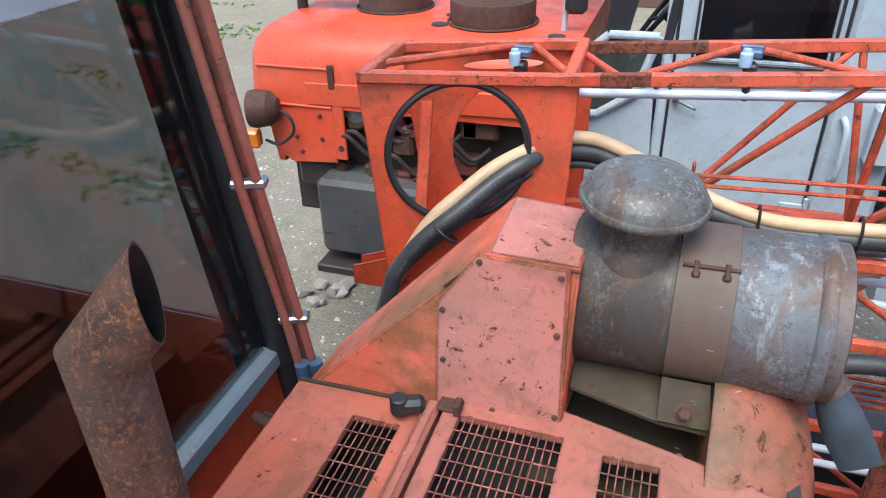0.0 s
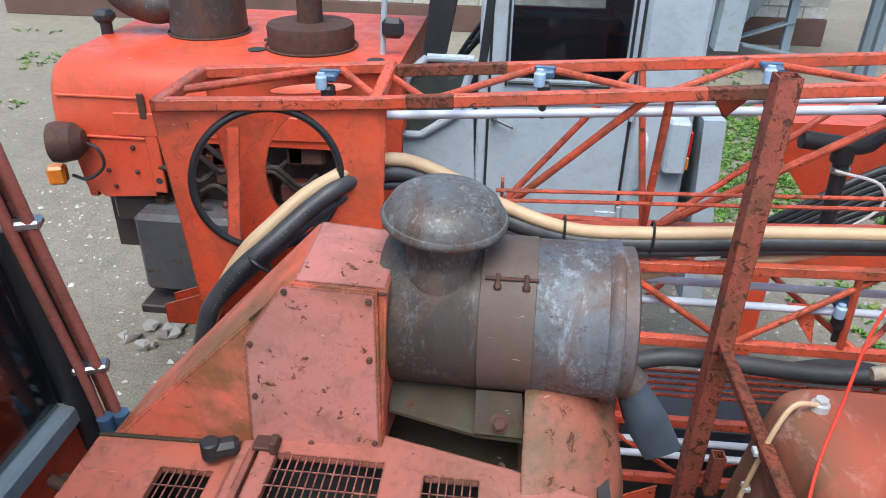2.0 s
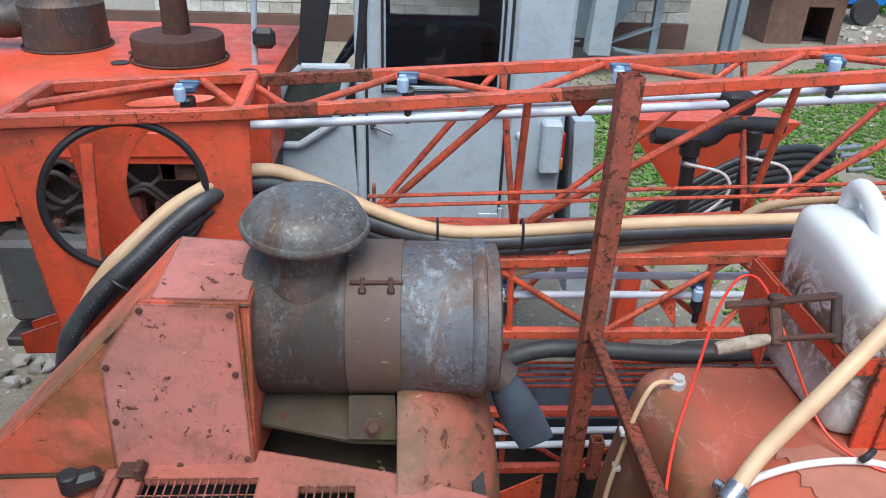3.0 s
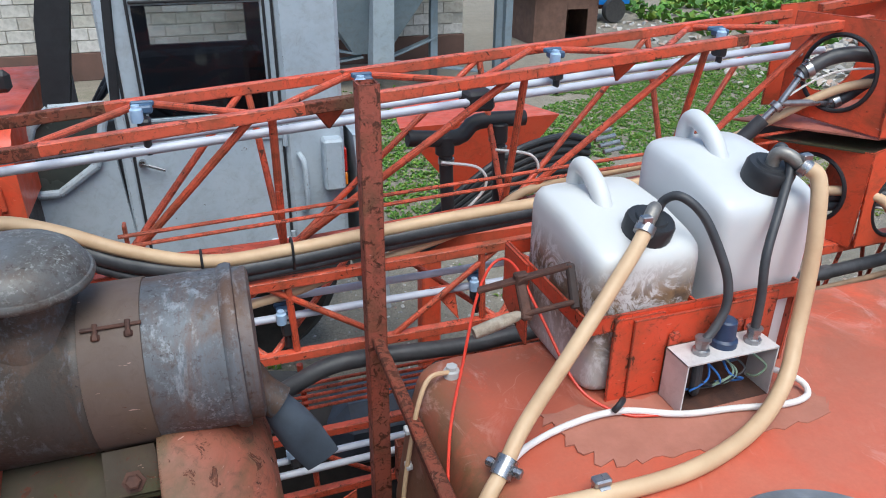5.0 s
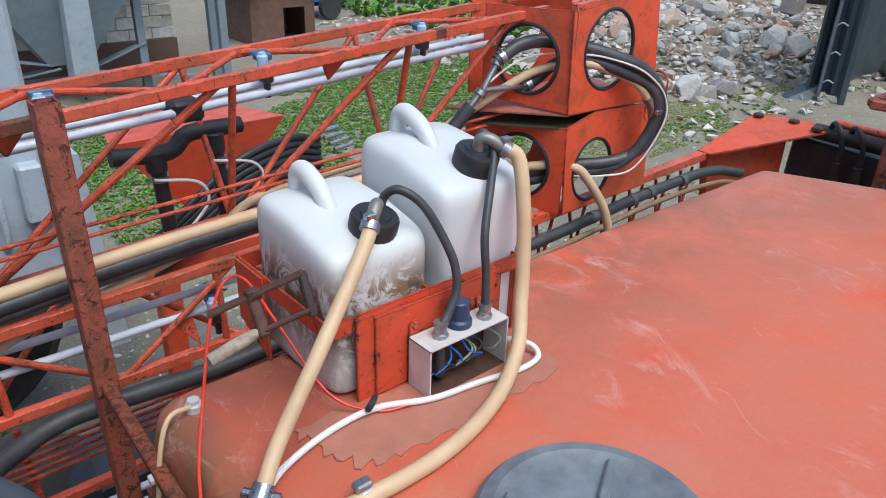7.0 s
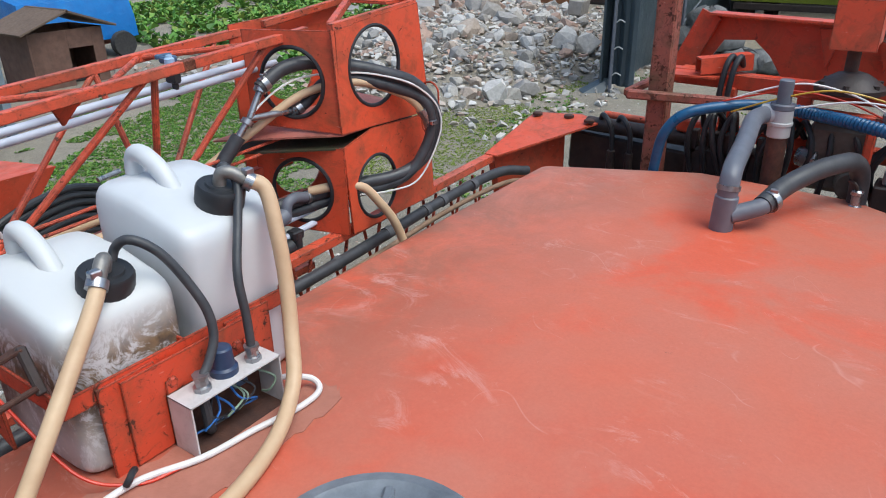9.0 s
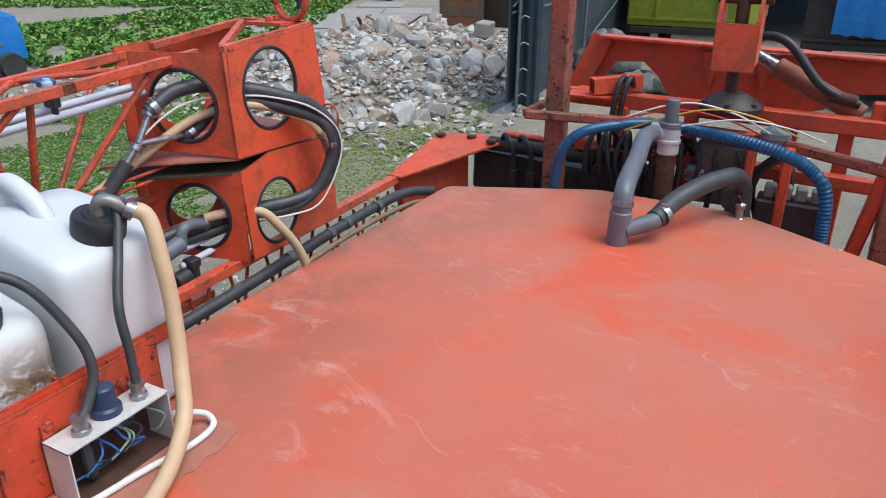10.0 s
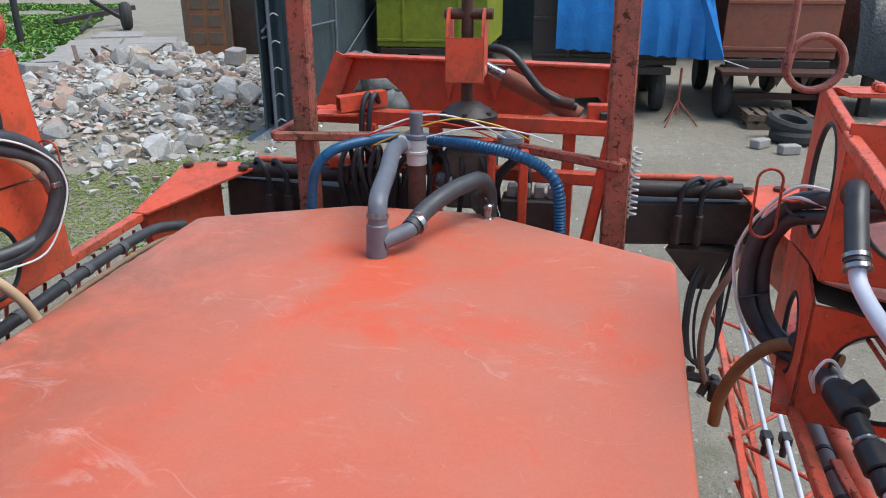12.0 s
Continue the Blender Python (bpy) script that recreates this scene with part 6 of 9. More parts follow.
# valves and pale pipes coming out of the lower hinge box hole
bv = thing("boom_valve_train", (2.45, 1.52, 2.1), "grey elbows and black valve on pale pipes at the hinge box", "valve")
for p, q, r, mat, nm in (
    ((2.76, 1.515, 2.172), (2.44, 1.52, 2.152), 0.0105, PIPE_WHITE, "pale_pipe"),
    ((2.76, 1.55, 2.196), (2.44, 1.55, 2.186), 0.0105, PIPE_WHITE, "pale_pipe"),
    ((2.78, 1.53, 2.215), (2.54, 1.52, 2.255), 0.018, HOSE_BLACK, "hose"),
    ((2.558, 1.521, 2.252), (2.546, 1.5205, 2.254), 0.0205, CHROME, "hose_clamp"),
    ((2.455, 1.52, 2.225), (2.36, 1.525, 2.20), 0.026, PVC_GREY, "tee_body"),
    ((2.475, 1.505, 2.16), (2.475, 1.505, 2.085), 0.017, RUBBER, "valve_body"),
    ((2.475, 1.505, 2.09), (2.475, 1.505, 2.065), 0.011, PIPE_WHITE, "valve_outlet"),
    ((2.45, 1.505, 2.125), (2.40, 1.507, 2.118), 0.027, RUBBER, "valve_handle"),
):
    bm = B()
    rod(bm, p, q, r, 16, 0.002)
    part(nm, bm, mat, bv)
bm = B()
tube(bm, [(2.545, 1.52, 2.256), (2.50, 1.52, 2.268), (2.465, 1.52, 2.258), (2.455, 1.52, 2.215)], 0.017, 16, 6)
part("elbow", bm, PVC_GREY, bv, "grey plastic elbow")
bm = B()
box(bm, (2.475, 1.51, 2.155), (0.045, 0.04, 0.03), None, 0.005)
part("pipe_clamp", bm, RUBBER, bv)

# black valve manifold hanging in the boom
man = thing("valve_manifold", (1.55, 1.75, 2.25), "black plastic valve manifold with two drop pipes", "manifold")
bm = B()
tube(bm, [(1.36, 1.75, 2.475), (1.50, 1.75, 2.465), (1.56, 1.76, 2.50), (1.70, 1.76, 2.50)], 0.022, 16, 4)
part("cross_pipe", bm, RUBBER, man)
for x, z in ((1.465, 2.47), (1.62, 2.49)):
    bm = B()
    rod(bm, (x, 1.75, z), (x + 0.01, 1.745, 2.24), 0.019, 14)
    part("drop_pipe", bm, RUBBER, man)
    bm = B()
    rod(bm, (x, 1.75, z - 0.05), (x, 1.75, z + 0.005), 0.026, 16, 0.004)
    part("collar", bm, RUBBER, man)
    bm = B()
    rod(bm, (x + 0.004, 1.748, z - 0.075), (x + 0.004, 1.748, z - 0.06), 0.022, 16)
    part("hose_clamp", bm, CHROME, man)
    bm = B()
    tube(bm, [(x - 0.02, 1.72, z - 0.06), (x + 0.08, 1.70, z - 0.08), (x + 0.10, 1.70, z - 0.14), (x + 0.03, 1.71, 2.25)], 0.004, 8, 8)
    part("signal_hose", bm, CABLE_WHITE, man)
bm = B()
box(bm, (1.525, 1.68, 2.585), (0.075, 0.075, 0.05), None, 0.008)
part("pipe_block", bm, RUBBER, man)

# ---- sprayer: right boom, folded on the other side ----
upper_boom(True)
hb, HM2 = end_boxes(True)
end_hoses(True, HM2)
feed_pipes(True, 0.4, 2.6, 1.655, 2.53, 2.675, "pair of pale grey nozzle feed pipes along the boom")
lower_boom(True)
low = thing("nozzle_feed_pipes", (3.5, -1.0, 1.39), "pair of pale grey feed pipes low on the boom", "pipes")
for y0, y1 in ((-0.852, -1.078), (-0.916, -1.147)):
    bm = B()
    rod(bm, (2.4, y0, 1.4), (4.5, y1, 1.4), 0.0095, 12)
    part("pipe", bm, PIPE_WHITE, low)
    for x in (3.55, 2.95):
        y = y0 + (y1 - y0) * (x - 2.4) / 2.1
        bm = B()
        box(bm, (x, y, 1.395), (0.05, 0.04, 0.045), None, 0.006)
        rod(bm, (x, y, 1.38), (x, y, 1.32), 0.013, 12, 0.002)
        part("nozzle_body", bm, RUBBER, low, "black nozzle holder")
place_nozzle(tuple(side((2.5, 1.66, 2.74), True)), True)
# valves, pipes and cables crowded under the right hinge box
bm = B()
beam(bm, (1.7, -0.635, 2.10), (2.72, -0.716, 2.10), 0.026, 0.026, 0.003)
solo("boom_rail", bm, ORANGE, "orange square rail below the hinge box", "rail")
vl = thing("boom_valve_train", (2.4, -0.74, 2.15), "black plastic valve train with clamps below the hinge box", "valve")
for p, q, r, mat, nm in (
    ((2.78, -0.745, 2.20), (2.53, -0.752, 2.212), 0.024, HOSE_BLACK, "hose_tail"),
    ((2.53, -0.752, 2.212), (2.45, -0.762, 2.20), 0.032, RUBBER, "valve_body"),
    ((2.49, -0.757, 2.205), (2.49, -0.80, 2.245), 0.026, RUBBER, "valve_bonnet"),
    ((2.45, -0.762, 2.20), (2.39, -0.772, 2.175), 0.022, RUBBER, "reducer"),
    ((2.39, -0.772, 2.175), (2.34, -0.780, 2.155), 0.03, RUBBER, "union_nut"),
    ((2.34, -0.780, 2.155), (2.30, -0.785, 2.14), 0.023, RUBBER, "hose_tail"),
    ((2.30, -0.785, 2.14), (2.1, -0.80, 2.07), 0.015, PIPE_WHITE, "pale_pipe"),
    ((2.555, -0.7515, 2.211), (2.542, -0.752, 2.2115), 0.027, CHROME, "hose_clamp"),
    ((2.405, -0.769, 2.181), (2.395, -0.771, 2.177), 0.026, CHROME, "hose_clamp"),
):
    bm = B()
    rod(bm, p, q, r, 18, 0.003)
    part(nm, bm, mat, vl)
bm = B()
tube(bm, [(2.62, -0.83, 2.29), (2.60, -0.79, 2.288), (2.60, -0.747, 2.261), (2.60, -0.721, 2.21), (2.59, -0.731, 2.17), (2.57, -0.722, 2.19), (2.55, -0.709, 2.231), (2.55, -0.725, 2.267), (2.55, -0.748, 2.262), (2.54, -0.765, 2.217), (2.54, -0.767, 2.147)], 0.0036, 8, 8)
solo("white_cable", bm, CABLE_WHITE, "loose white cable looped at the lower hole", "cable")
bm = B()
rod(bm, (2.95, -0.88, 1.95), (1.9, -0.81, 1.95), 0.028, 16)
solo("boom_tube", bm, ORANGE, "round orange tube under the folded boom", "tube")
bm = B()
rod(bm, (2.95, -0.835, 1.955), (1.9, -0.765, 1.955), 0.02, 16)
gp = solo("strapped_pipe", bm, PVC_GREY, "dirty grey pipe strapped under the boom", "pipe")
for x in (2.68, 2.6, 2.5, 2.4):
    bm = B()
    y = -0.835 + 0.0667 * (2.95 - x)
    rod(bm, (x, y, 1.955), (x - 0.012, y + 0.0008, 1.955), 0.0225, 16)
    solo("cable_tie", bm, RUBBER, "black tie round the grey pipe", "cable tie")
bm = B()
tube(bm, [(2.62, -0.73, 2.60), (2.56, -0.719, 2.636), (2.50, -0.705, 2.60), (2.42, -0.692, 2.535)], 0.021, 14, 8)
solo("feed_hose", bm, HOSE_BLACK, "thick black hose bending out of the upper hole", "hose")
bm = B()
tube(bm, [(2.43, -0.693, 2.54), (2.39, -0.693, 2.505), (2.28, -0.701, 2.476), (2.1, -0.72, 2.45)], 0.015, 14, 8)
solo("steel_pipe", bm, PIPE_WHITE, "scuffed white pipe fed by a black hose", "pipe")
for x, z in ((2.435, 2.548), (2.42, 2.533)):
    bm = B()
    rod(bm, (x, -0.693, z), (x - 0.006, -0.693, z - 0.006), 0.0245, 16)
    solo("hose_clamp", bm, CHROME, "narrow steel clamp on a black hose", "clamp")
outer = thing("outer_boom", (3.6, -1.0, 1.2), "orange lattice boom tip hanging low beside the tank", "spray boom")
for y, z in ((-0.75, 1.32), (-1.03, 1.32), (-0.89, 1.05)):
    bar(outer, "rail", (2.2, y, z), (4.8, y - 0.27, z), 0.03, False)
for k in range(9):
    x = 2.3 + 0.27 * k
    d = -0.104 * (x - 2.2)
    lace(outer, (x, (-0.75 if k % 2 else -1.03) + d, 1.32), (x + 0.27, (-1.03 if k % 2 else -0.75) + d, 1.32), 0.009, False)
    lace(outer, (x, -0.75 + d, 1.32), (x + 0.13, -0.89 + d, 1.05), 0.009, False)
    lace(outer, (x + 0.13, -0.89 + d, 1.05), (x + 0.27, -0.75 + d, 1.32), 0.009, False)

# ---- sprayer: rear lift frame ----
lift = thing("rear_lift_frame", (3.75, 0.3, 0.9), "orange and rusty boom lift frame behind the tank", "lift frame")
for name, p, q, w, mat in (
    ("left_post", (3.77, 0.83, 0.9), (3.77, 0.83, 3.4), 0.075, POST_RED),
    ("right_post", (3.62, -0.375, 0.9), (3.62, -0.328, 3.4), 0.085, POST_RED),
    ("cross_bar", (3.68, 0.93, 2.44), (3.80, 0.45, 2.43), 0.034, POST_RED),
    ("cross_bar", (3.80, 0.46, 2.43), (3.80, 0.09, 2.418), 0.033, LIFT_ORANGE),
    ("cross_bar", (3.80, 0.10, 2.42), (3.56, -0.36, 2.405), 0.034, POST_RED),
    ("corner_bar", (3.68, 0.93, 2.443), (3.95, 0.90, 2.46), 0.03, POST_RED),
    ("corner_bar", (3.56, -0.36, 2.408), (3.64, -0.35, 2.45), 0.03, POST_RED),
    ("inner_post", (3.70, -0.02, 2.42), (3.70, -0.02, 1.8), 0.035, LIFT_ORANGE),
    ("inner_post", (3.72, 0.10, 2.42), (3.72, 0.10, 1.8), 0.03, LIFT_ORANGE),
    ("strut", (3.60, -0.335, 2.60), (3.64, -0.245, 2.0), 0.045, LIFT_ORANGE),
    ("mid_beam", (4.0, 0.88, 2.47), (3.9, -0.36, 2.47), 0.06, LIFT_ORANGE),
    ("low_beam", (3.95, 0.80, 2.28), (3.85, -0.36, 2.28), 0.05, LIFT_ORANGE),
):
    bm = B()
    beam(bm, p, q, w, w, 0.006)
    part(name, bm, mat, lift)
for y in (0.62, 0.35, 0.0, -0.18):
    bm = B()
    beam(bm, (3.95, y, 2.45), (3.95, y, 1.9), 0.05, 0.05, 0.004)
    part("upright", bm, LIFT_ORANGE, lift)
# upper yoke plate
Y = plane((4.26, 0.0, 0.0), (4.26, -1.0, 0.0), (4.26, 0.0, 1.0))
bm = B()
plate(bm, Y, [(-0.80, 2.68), (-0.92, 2.42), (-0.84, 2.42), (-0.745, 2.58), (-0.623, 2.587), (-0.557, 2.53), (-0.495, 2.44), (-0.36, 2.40), (-0.1, 2.40), (0.09, 2.455), (0.16, 2.52), (0.29, 2.53), (0.362, 2.45), (0.375, 2.65), (-0.21, 2.652), (-0.37, 2.662)], (), 0.016)
part("yoke_plate", bm, LIFT_ORANGE, lift, "cut-out orange yoke plate")
bm = B()
beam(bm, (4.22, 0.80, 2.686), (4.22, -0.37, 2.658), 0.09, 0.012, 0.002)
part("yoke_flange", bm, LIFT_ORANGE, lift)
for p, q in (((4.22, 0.80, 2.685), (4.22, 0.915, 2.43)), ((4.22, -0.372, 2.655), (4.22, -0.365, 2.46))):
    bm = B()
    beam(bm, p, q, 0.09, 0.012, 0.002, (1, 0, 0))
    part("yoke_flange", bm, LIFT_ORANGE, lift)
for y0, y1 in ((0.30, 0.39), (0.10, 0.19)):
    bm = B()
    hull(bm, [(x, y, z) for x in (4.225, 4.24) for y, z in ((y0, 2.65), (y1, 2.65), ((y0 + y1) / 2, 2.50))])
    part("gusset", bm, LIFT_ORANGE, lift)
bm = B()
plate(bm, pose(0, 0, 2.465), [(3.93, -0.16), (3.90, -0.33), (4.05, -0.36), (4.12, -0.20)], (), 0.008)
part("cylinder_shelf", bm, POST_RED, lift, "rusty shelf plate under the cylinder end")
bm = B()
plate(bm, pose(0, 0, 2.488), [(3.85, 0.84), (3.86, 0.66), (4.02, 0.60), (4.08, 0.84)], (), 0.008)
part("stub_shelf", bm, LIFT_ORANGE, lift)
bm = B()
for y in (0.275, 0.145):
    hull(bm, [(x, y + d, z) for d in (0.0, 0.012) for x, z in ((3.80, 2.66), (3.92, 2.66), (3.92, 2.84), (3.885, 2.90), (3.835, 2.90), (3.80, 2.84))])
span(bm, (3.79, 0.145, 2.64), (3.80, 0.287, 2.80))
part("clevis", bm, BOX_ORANGE, lift, "orange clevis block")
bm = B()
rod(bm, (3.86, 0.30, 2.88), (3.86, 0.12, 2.88), 0.02, 14, 0.003)
part("clevis_pin", bm, RUSTY_STEEL, lift)
bm = B()
rod(bm, (3.86, 0.215, 2.94), (3.86, 0.215, 2.5), 0.022, 14)
part("piston_rod", bm, RUSTY_STEEL, lift)
bm = B()
lathe(bm, [(0.11, 0.0), (0.112, 0.018), (0.1, 0.025), (0.075, 0.045), (0.05, 0.06), (0.032, 0.065)], Matrix.Translation((3.84, 0.205, 2.50)), 28)
for k in range(6):
    a = k * math.pi / 3
    rod(bm, (3.84 + 0.095 * math.cos(a), 0.205 + 0.095 * math.sin(a), 2.515), (3.84 + 0.095 * math.cos(a), 0.205 + 0.095 * math.sin(a), 2.535), 0.011, 6)
part("accumulator", bm, DARK_IRON, lift, "round dark bolted accumulator")
bm = B()
rod(bm, (4.05, 0.19, 2.68), (4.02, 0.05, 2.62), 0.022, 16)
part("cylinder_rod", bm, CHROME, lift)
bm = B()
rod(bm, (4.03, 0.09, 2.635), (3.98, -0.215, 2.495), 0.037, 20, 0.004)
part("cylinder", bm, paint("brown_cylinder_paint", srgb(140, 72, 54), srgb(120, 70, 56), 0.6, 0.62, 20.0), lift, "brown hydraulic cylinder")
bm = B()
tube(bm, [(4.05, 0.19, 2.72), (4.0, 0.13, 2.745), (3.97, 0.05, 2.72), (3.95, -0.06, 2.60), (3.955, -0.15, 2.55), (3.96, -0.20, 2.535)], 0.016, 12, 8)
part("hydraulic_hose", bm, RUBBER, lift)
bm = B()
box(bm, (3.90, -0.315, 2.50), (0.03, 0.055, 0.06), None, 0.005)
part("end_block", bm, DARK_IRON, lift)
bm = B()
T = along((3.89, 0.735, 2.53), (4.02, 0.56, 2.545))
loft(bm, [[T @ Vector((a * w, b * w, z)) for a, b in ((-1, -1), (1, -1), (1, 1), (-1, 1))] for w, z in ((0.024, 0.2), (0.03, 0.2), (0.03, 0.0), (0.024, 0.0), (0.024, 0.15))])
part("box_stub", bm, LIFT_ORANGE, lift, "open square tube stub")
for y in (0.60, 0.63):
    bm = B()
    tube(bm, [(3.88, y + 0.02, 2.15), (3.87, y + 0.01, 2.40), (3.88, y, 2.53), (3.92, y - 0.01, 2.57), (3.97, y - 0.01, 2.53)], 0.011, 10, 8)
    part("hydraulic_hose", bm, RUBBER, lift)
bm = B()
box(bm, (3.93, -0.29, 2.515), (0.05, 0.10, 0.08), None, 0.004)
part("end_bracket", bm, LIFT_ORANGE, lift)
bm = B()
rod(bm, (3.96, -0.10, 2.56), (3.955, -0.19, 2.545), 0.022, 12, 0.003)
part("hose_fitting", bm, RUSTY_STEEL, lift)
bm = B()
pts = [(3.66 + 0.014 * math.cos(k * 0.9), -0.415 + 0.014 * math.sin(k * 0.9), 2.45 - k * 0.0032) for k in range(80)]
tube(bm, pts, 0.0045, 6, 2)
part("tension_spring", bm, PVC_WHITE, lift, "pale coil spring")
# blue hose arch and wiring
bm = B()
tube(bm, [(3.60, 0.78, 2.0), (3.58, 0.757, 2.23), (3.57, 0.728, 2.35), (3.60, 0.663, 2.418), (3.70, 0.53, 2.44), (3.76, 0.42, 2.44)], 0.019, 14, 8)
solo("blue_hose", bm, BLUE_HOSE, "smooth blue hose tied along the lift frame", "hose")
bm = B()
tube(bm, [(3.76, 0.42, 2.44), (3.72, 0.27, 2.435), (3.62, 0.14, 2.445), (3.56, -0.005, 2.432), (3.56, -0.10, 2.385), (3.56, -0.15, 2.315), (3.56, -0.165, 2.15)], 0.019, 16, 8, 0.0035, 0.011)
solo("corrugated_conduit", bm, BLUE_HOSE, "blue corrugated conduit arching behind the tank", "conduit")
for col, dz, dy in ((CABLE_RED, 0.03, 0.0), (CABLE_WHITE, 0.05, -0.03), (plain("yellow_cable", srgb(206, 170, 60), srgb(190, 150, 50), 0.4, 40, 0.03), 0.04, -0.12), (CABLE_WHITE, 0.02, -0.2)):
    bm = B()
    tube(bm, [(3.68, 0.66 + dy, 2.42), (3.67, 0.5 + dy, 2.45 + dz), (3.69, 0.35 + dy, 2.47 + dz * 1.4), (3.72, 0.2 + dy, 2.46 + dz), (3.72, 0.08 + dy, 2.44 + dz * 0.3)], 0.0035, 6, 8)
    solo("loose_wire", bm, col, "loose thin wire draped over the lift frame", "cable", "frame wiring")
# white filter tee on a pipe
tee = thing("overflow_tee", (3.68, 0.375, 2.1), "white plastic tee with a dark upright pipe", "pipe fitting")
for p, q, r, mat, nm in (((3.68, 0.375, 2.0), (3.68, 0.375, 2.36), 0.034, RUSTY_STEEL, "lower_pipe"), ((3.68, 0.375, 2.355), (3.68, 0.375, 2.465), 0.038, PVC_WHITE, "tee_body"), ((3.68, 0.375, 2.46), (3.68, 0.375, 2.55), 0.024, PVC_GREY, "upper_pipe"), ((3.68, 0.375, 2.43), (3.67, 0.44, 2.43), 0.034, PVC_WHITE, "tee_branch"), ((3.68, 0.375, 2.395), (3.68, 0.375, 2.41), 0.042, PVC_WHITE, "union_ring"), ((3.68, 0.375, 2.45), (3.68, 0.375, 2.47), 0.041, PVC_GREY, "union_ring")):
    bm = B()
    rod(bm, p, q, r, 20, 0.003)
    part(nm, bm, mat, tee)
filt = thing("sediment_filter", (3.76, 0.04, 2.35), "small grey metal sediment filter", "filter")
bm = B()
lathe(bm, [(0.03, 0), (0.04, 0.01), (0.042, 0.05), (0.05, 0.055), (0.05, 0.075), (0.04, 0.08), (0.02, 0.095)], Matrix.Translation((3.76, 0.035, 2.38)), 20)
part("bowl", bm, plain("cast_grey_metal", srgb(132, 140, 146), srgb(104, 110, 114), 0.5, 30, 0.3), filt)
valve = thing("valve_block", (3.75, -0.05, 1.9), "dark hydraulic valve block with pale solenoids", "valve block")
bm = B()
box(bm, (3.75, -0.06, 2.13), (0.12, 0.24, 0.2), None, 0.006)
part("block", bm, DARK_IRON, valve)
for k in range(4):
    bm = B()
    box(bm, (3.74, 0.02 - 0.05 * k, 2.255), (0.05, 0.038, 0.05), None, 0.006)
    part("solenoid", bm, plain("dull_solenoid", srgb(140, 140, 138), srgb(110, 110, 108), 0.5, 30, 0.2), valve)
pump = thing("pump_gearbox", (3.95, 0.2, 1.9), "greasy iron pump housing inside the lift frame", "pump")
bm = B()
box(bm, (3.9, 0.2, 2.27), (0.22, 0.2, 0.24), None, 0.02)
rod(bm, (3.8, 0.14, 2.2), (3.74, 0.13, 2.2), 0.05, 18, 0.006)
part("housing", bm, plain("dirty_pump_iron", srgb(96, 92, 84), srgb(66, 60, 54), 0.6, 20, 0.4), pump)
bm = B()
rod(bm, (3.82, 0.32, 2.26), (3.80, 0.25, 2.26), 0.035, 16, 0.004)
part("port", bm, CHROME, pump)
rng = random.Random(3)
for k in range(16):
    y = rng.uniform(-0.25, 0.72)
    bm = B()
    tube(bm, [(3.9, y, 2.3), (3.82, y + rng.uniform(-0.05, 0.05), 2.38), (3.78, y + rng.uniform(-0.08, 0.08), 2.25), (3.85, y + rng.uniform(-0.1, 0.1), 1.95)], 0.011, 8, 6)
    solo("hydraulic_hose", bm, RUBBER, "black hydraulic hose bent inside the lift frame", "hose", "frame hoses")
spool = thing("spool_valve", (3.86, 0.56, 2.08), "oily black spool valve bank", "valve block")
for k in range(7):
    bm = B()
    box(bm, (3.82, 0.45 + 0.04 * k, 2.26), (0.04, 0.025, 0.09), None, 0.004)
    part("spool_cap", bm, DARK_IRON, spool)
bm = B()
box(bm, (3.86, 0.56, 2.16), (0.12, 0.32, 0.16), None, 0.01)
part("block", bm, DARK_IRON, spool)
# arms out to the folded booms
for mirror, nm in ((False, "left"), (True, "right")):
    arm = thing("outrigger_beam", side((4.05, 1.1, 1.5), mirror), "oily dark steel boom arm with hydraulic cylinder", "outrigger")
    bm = B()
    beam(bm, side((4.0, 0.72, 2.08), mirror), side((4.02, 1.28, 2.10), mirror), 0.14, 0.18, 0.01)
    part("arm_beam", bm, DARK_IRON, arm)
    bm = B()
    rod(bm, side((3.95, 0.75, 2.225), mirror), side((3.95, 1.2, 2.23), mirror), 0.032, 16, 0.004)
    part("cylinder", bm, DARK_IRON, arm)
    bm = B()
    rod(bm, side((4.02, 0.6, 2.25), mirror), side((4.02, 1.15, 2.26), mirror), 0.016, 12)
    part("rail", bm, ORANGE, arm)
    for y in (0.98, 1.06):
        bm = B()
        tube(bm, [side(p, mirror) for p in ((3.9, y, 2.08), (3.9, y, 2.2), (3.9, y + 0.02, 2.26), (3.93, y + 0.06, 2.28), (3.95, y + 0.08, 2.24))], 0.011, 10)
        part("hose", bm, RUBBER, arm)
        bm = B()
        rod(bm, side((3.9, y, 2.02), mirror), side((3.9, y, 2.14), mirror), 0.018, 10, 0.002)
        part("fitting", bm, DARK_IRON, arm)
    bm = B()
    hull(bm, [side((x, y, z), mirror) for x in (3.88, 3.98) for y, z in ((0.95, 2.0), (1.2, 2.0), (1.08, 1.84), (1.14, 1.84))])
    part("arm_leg", bm, DARK_IRON, arm)
rng = random.Random(17)
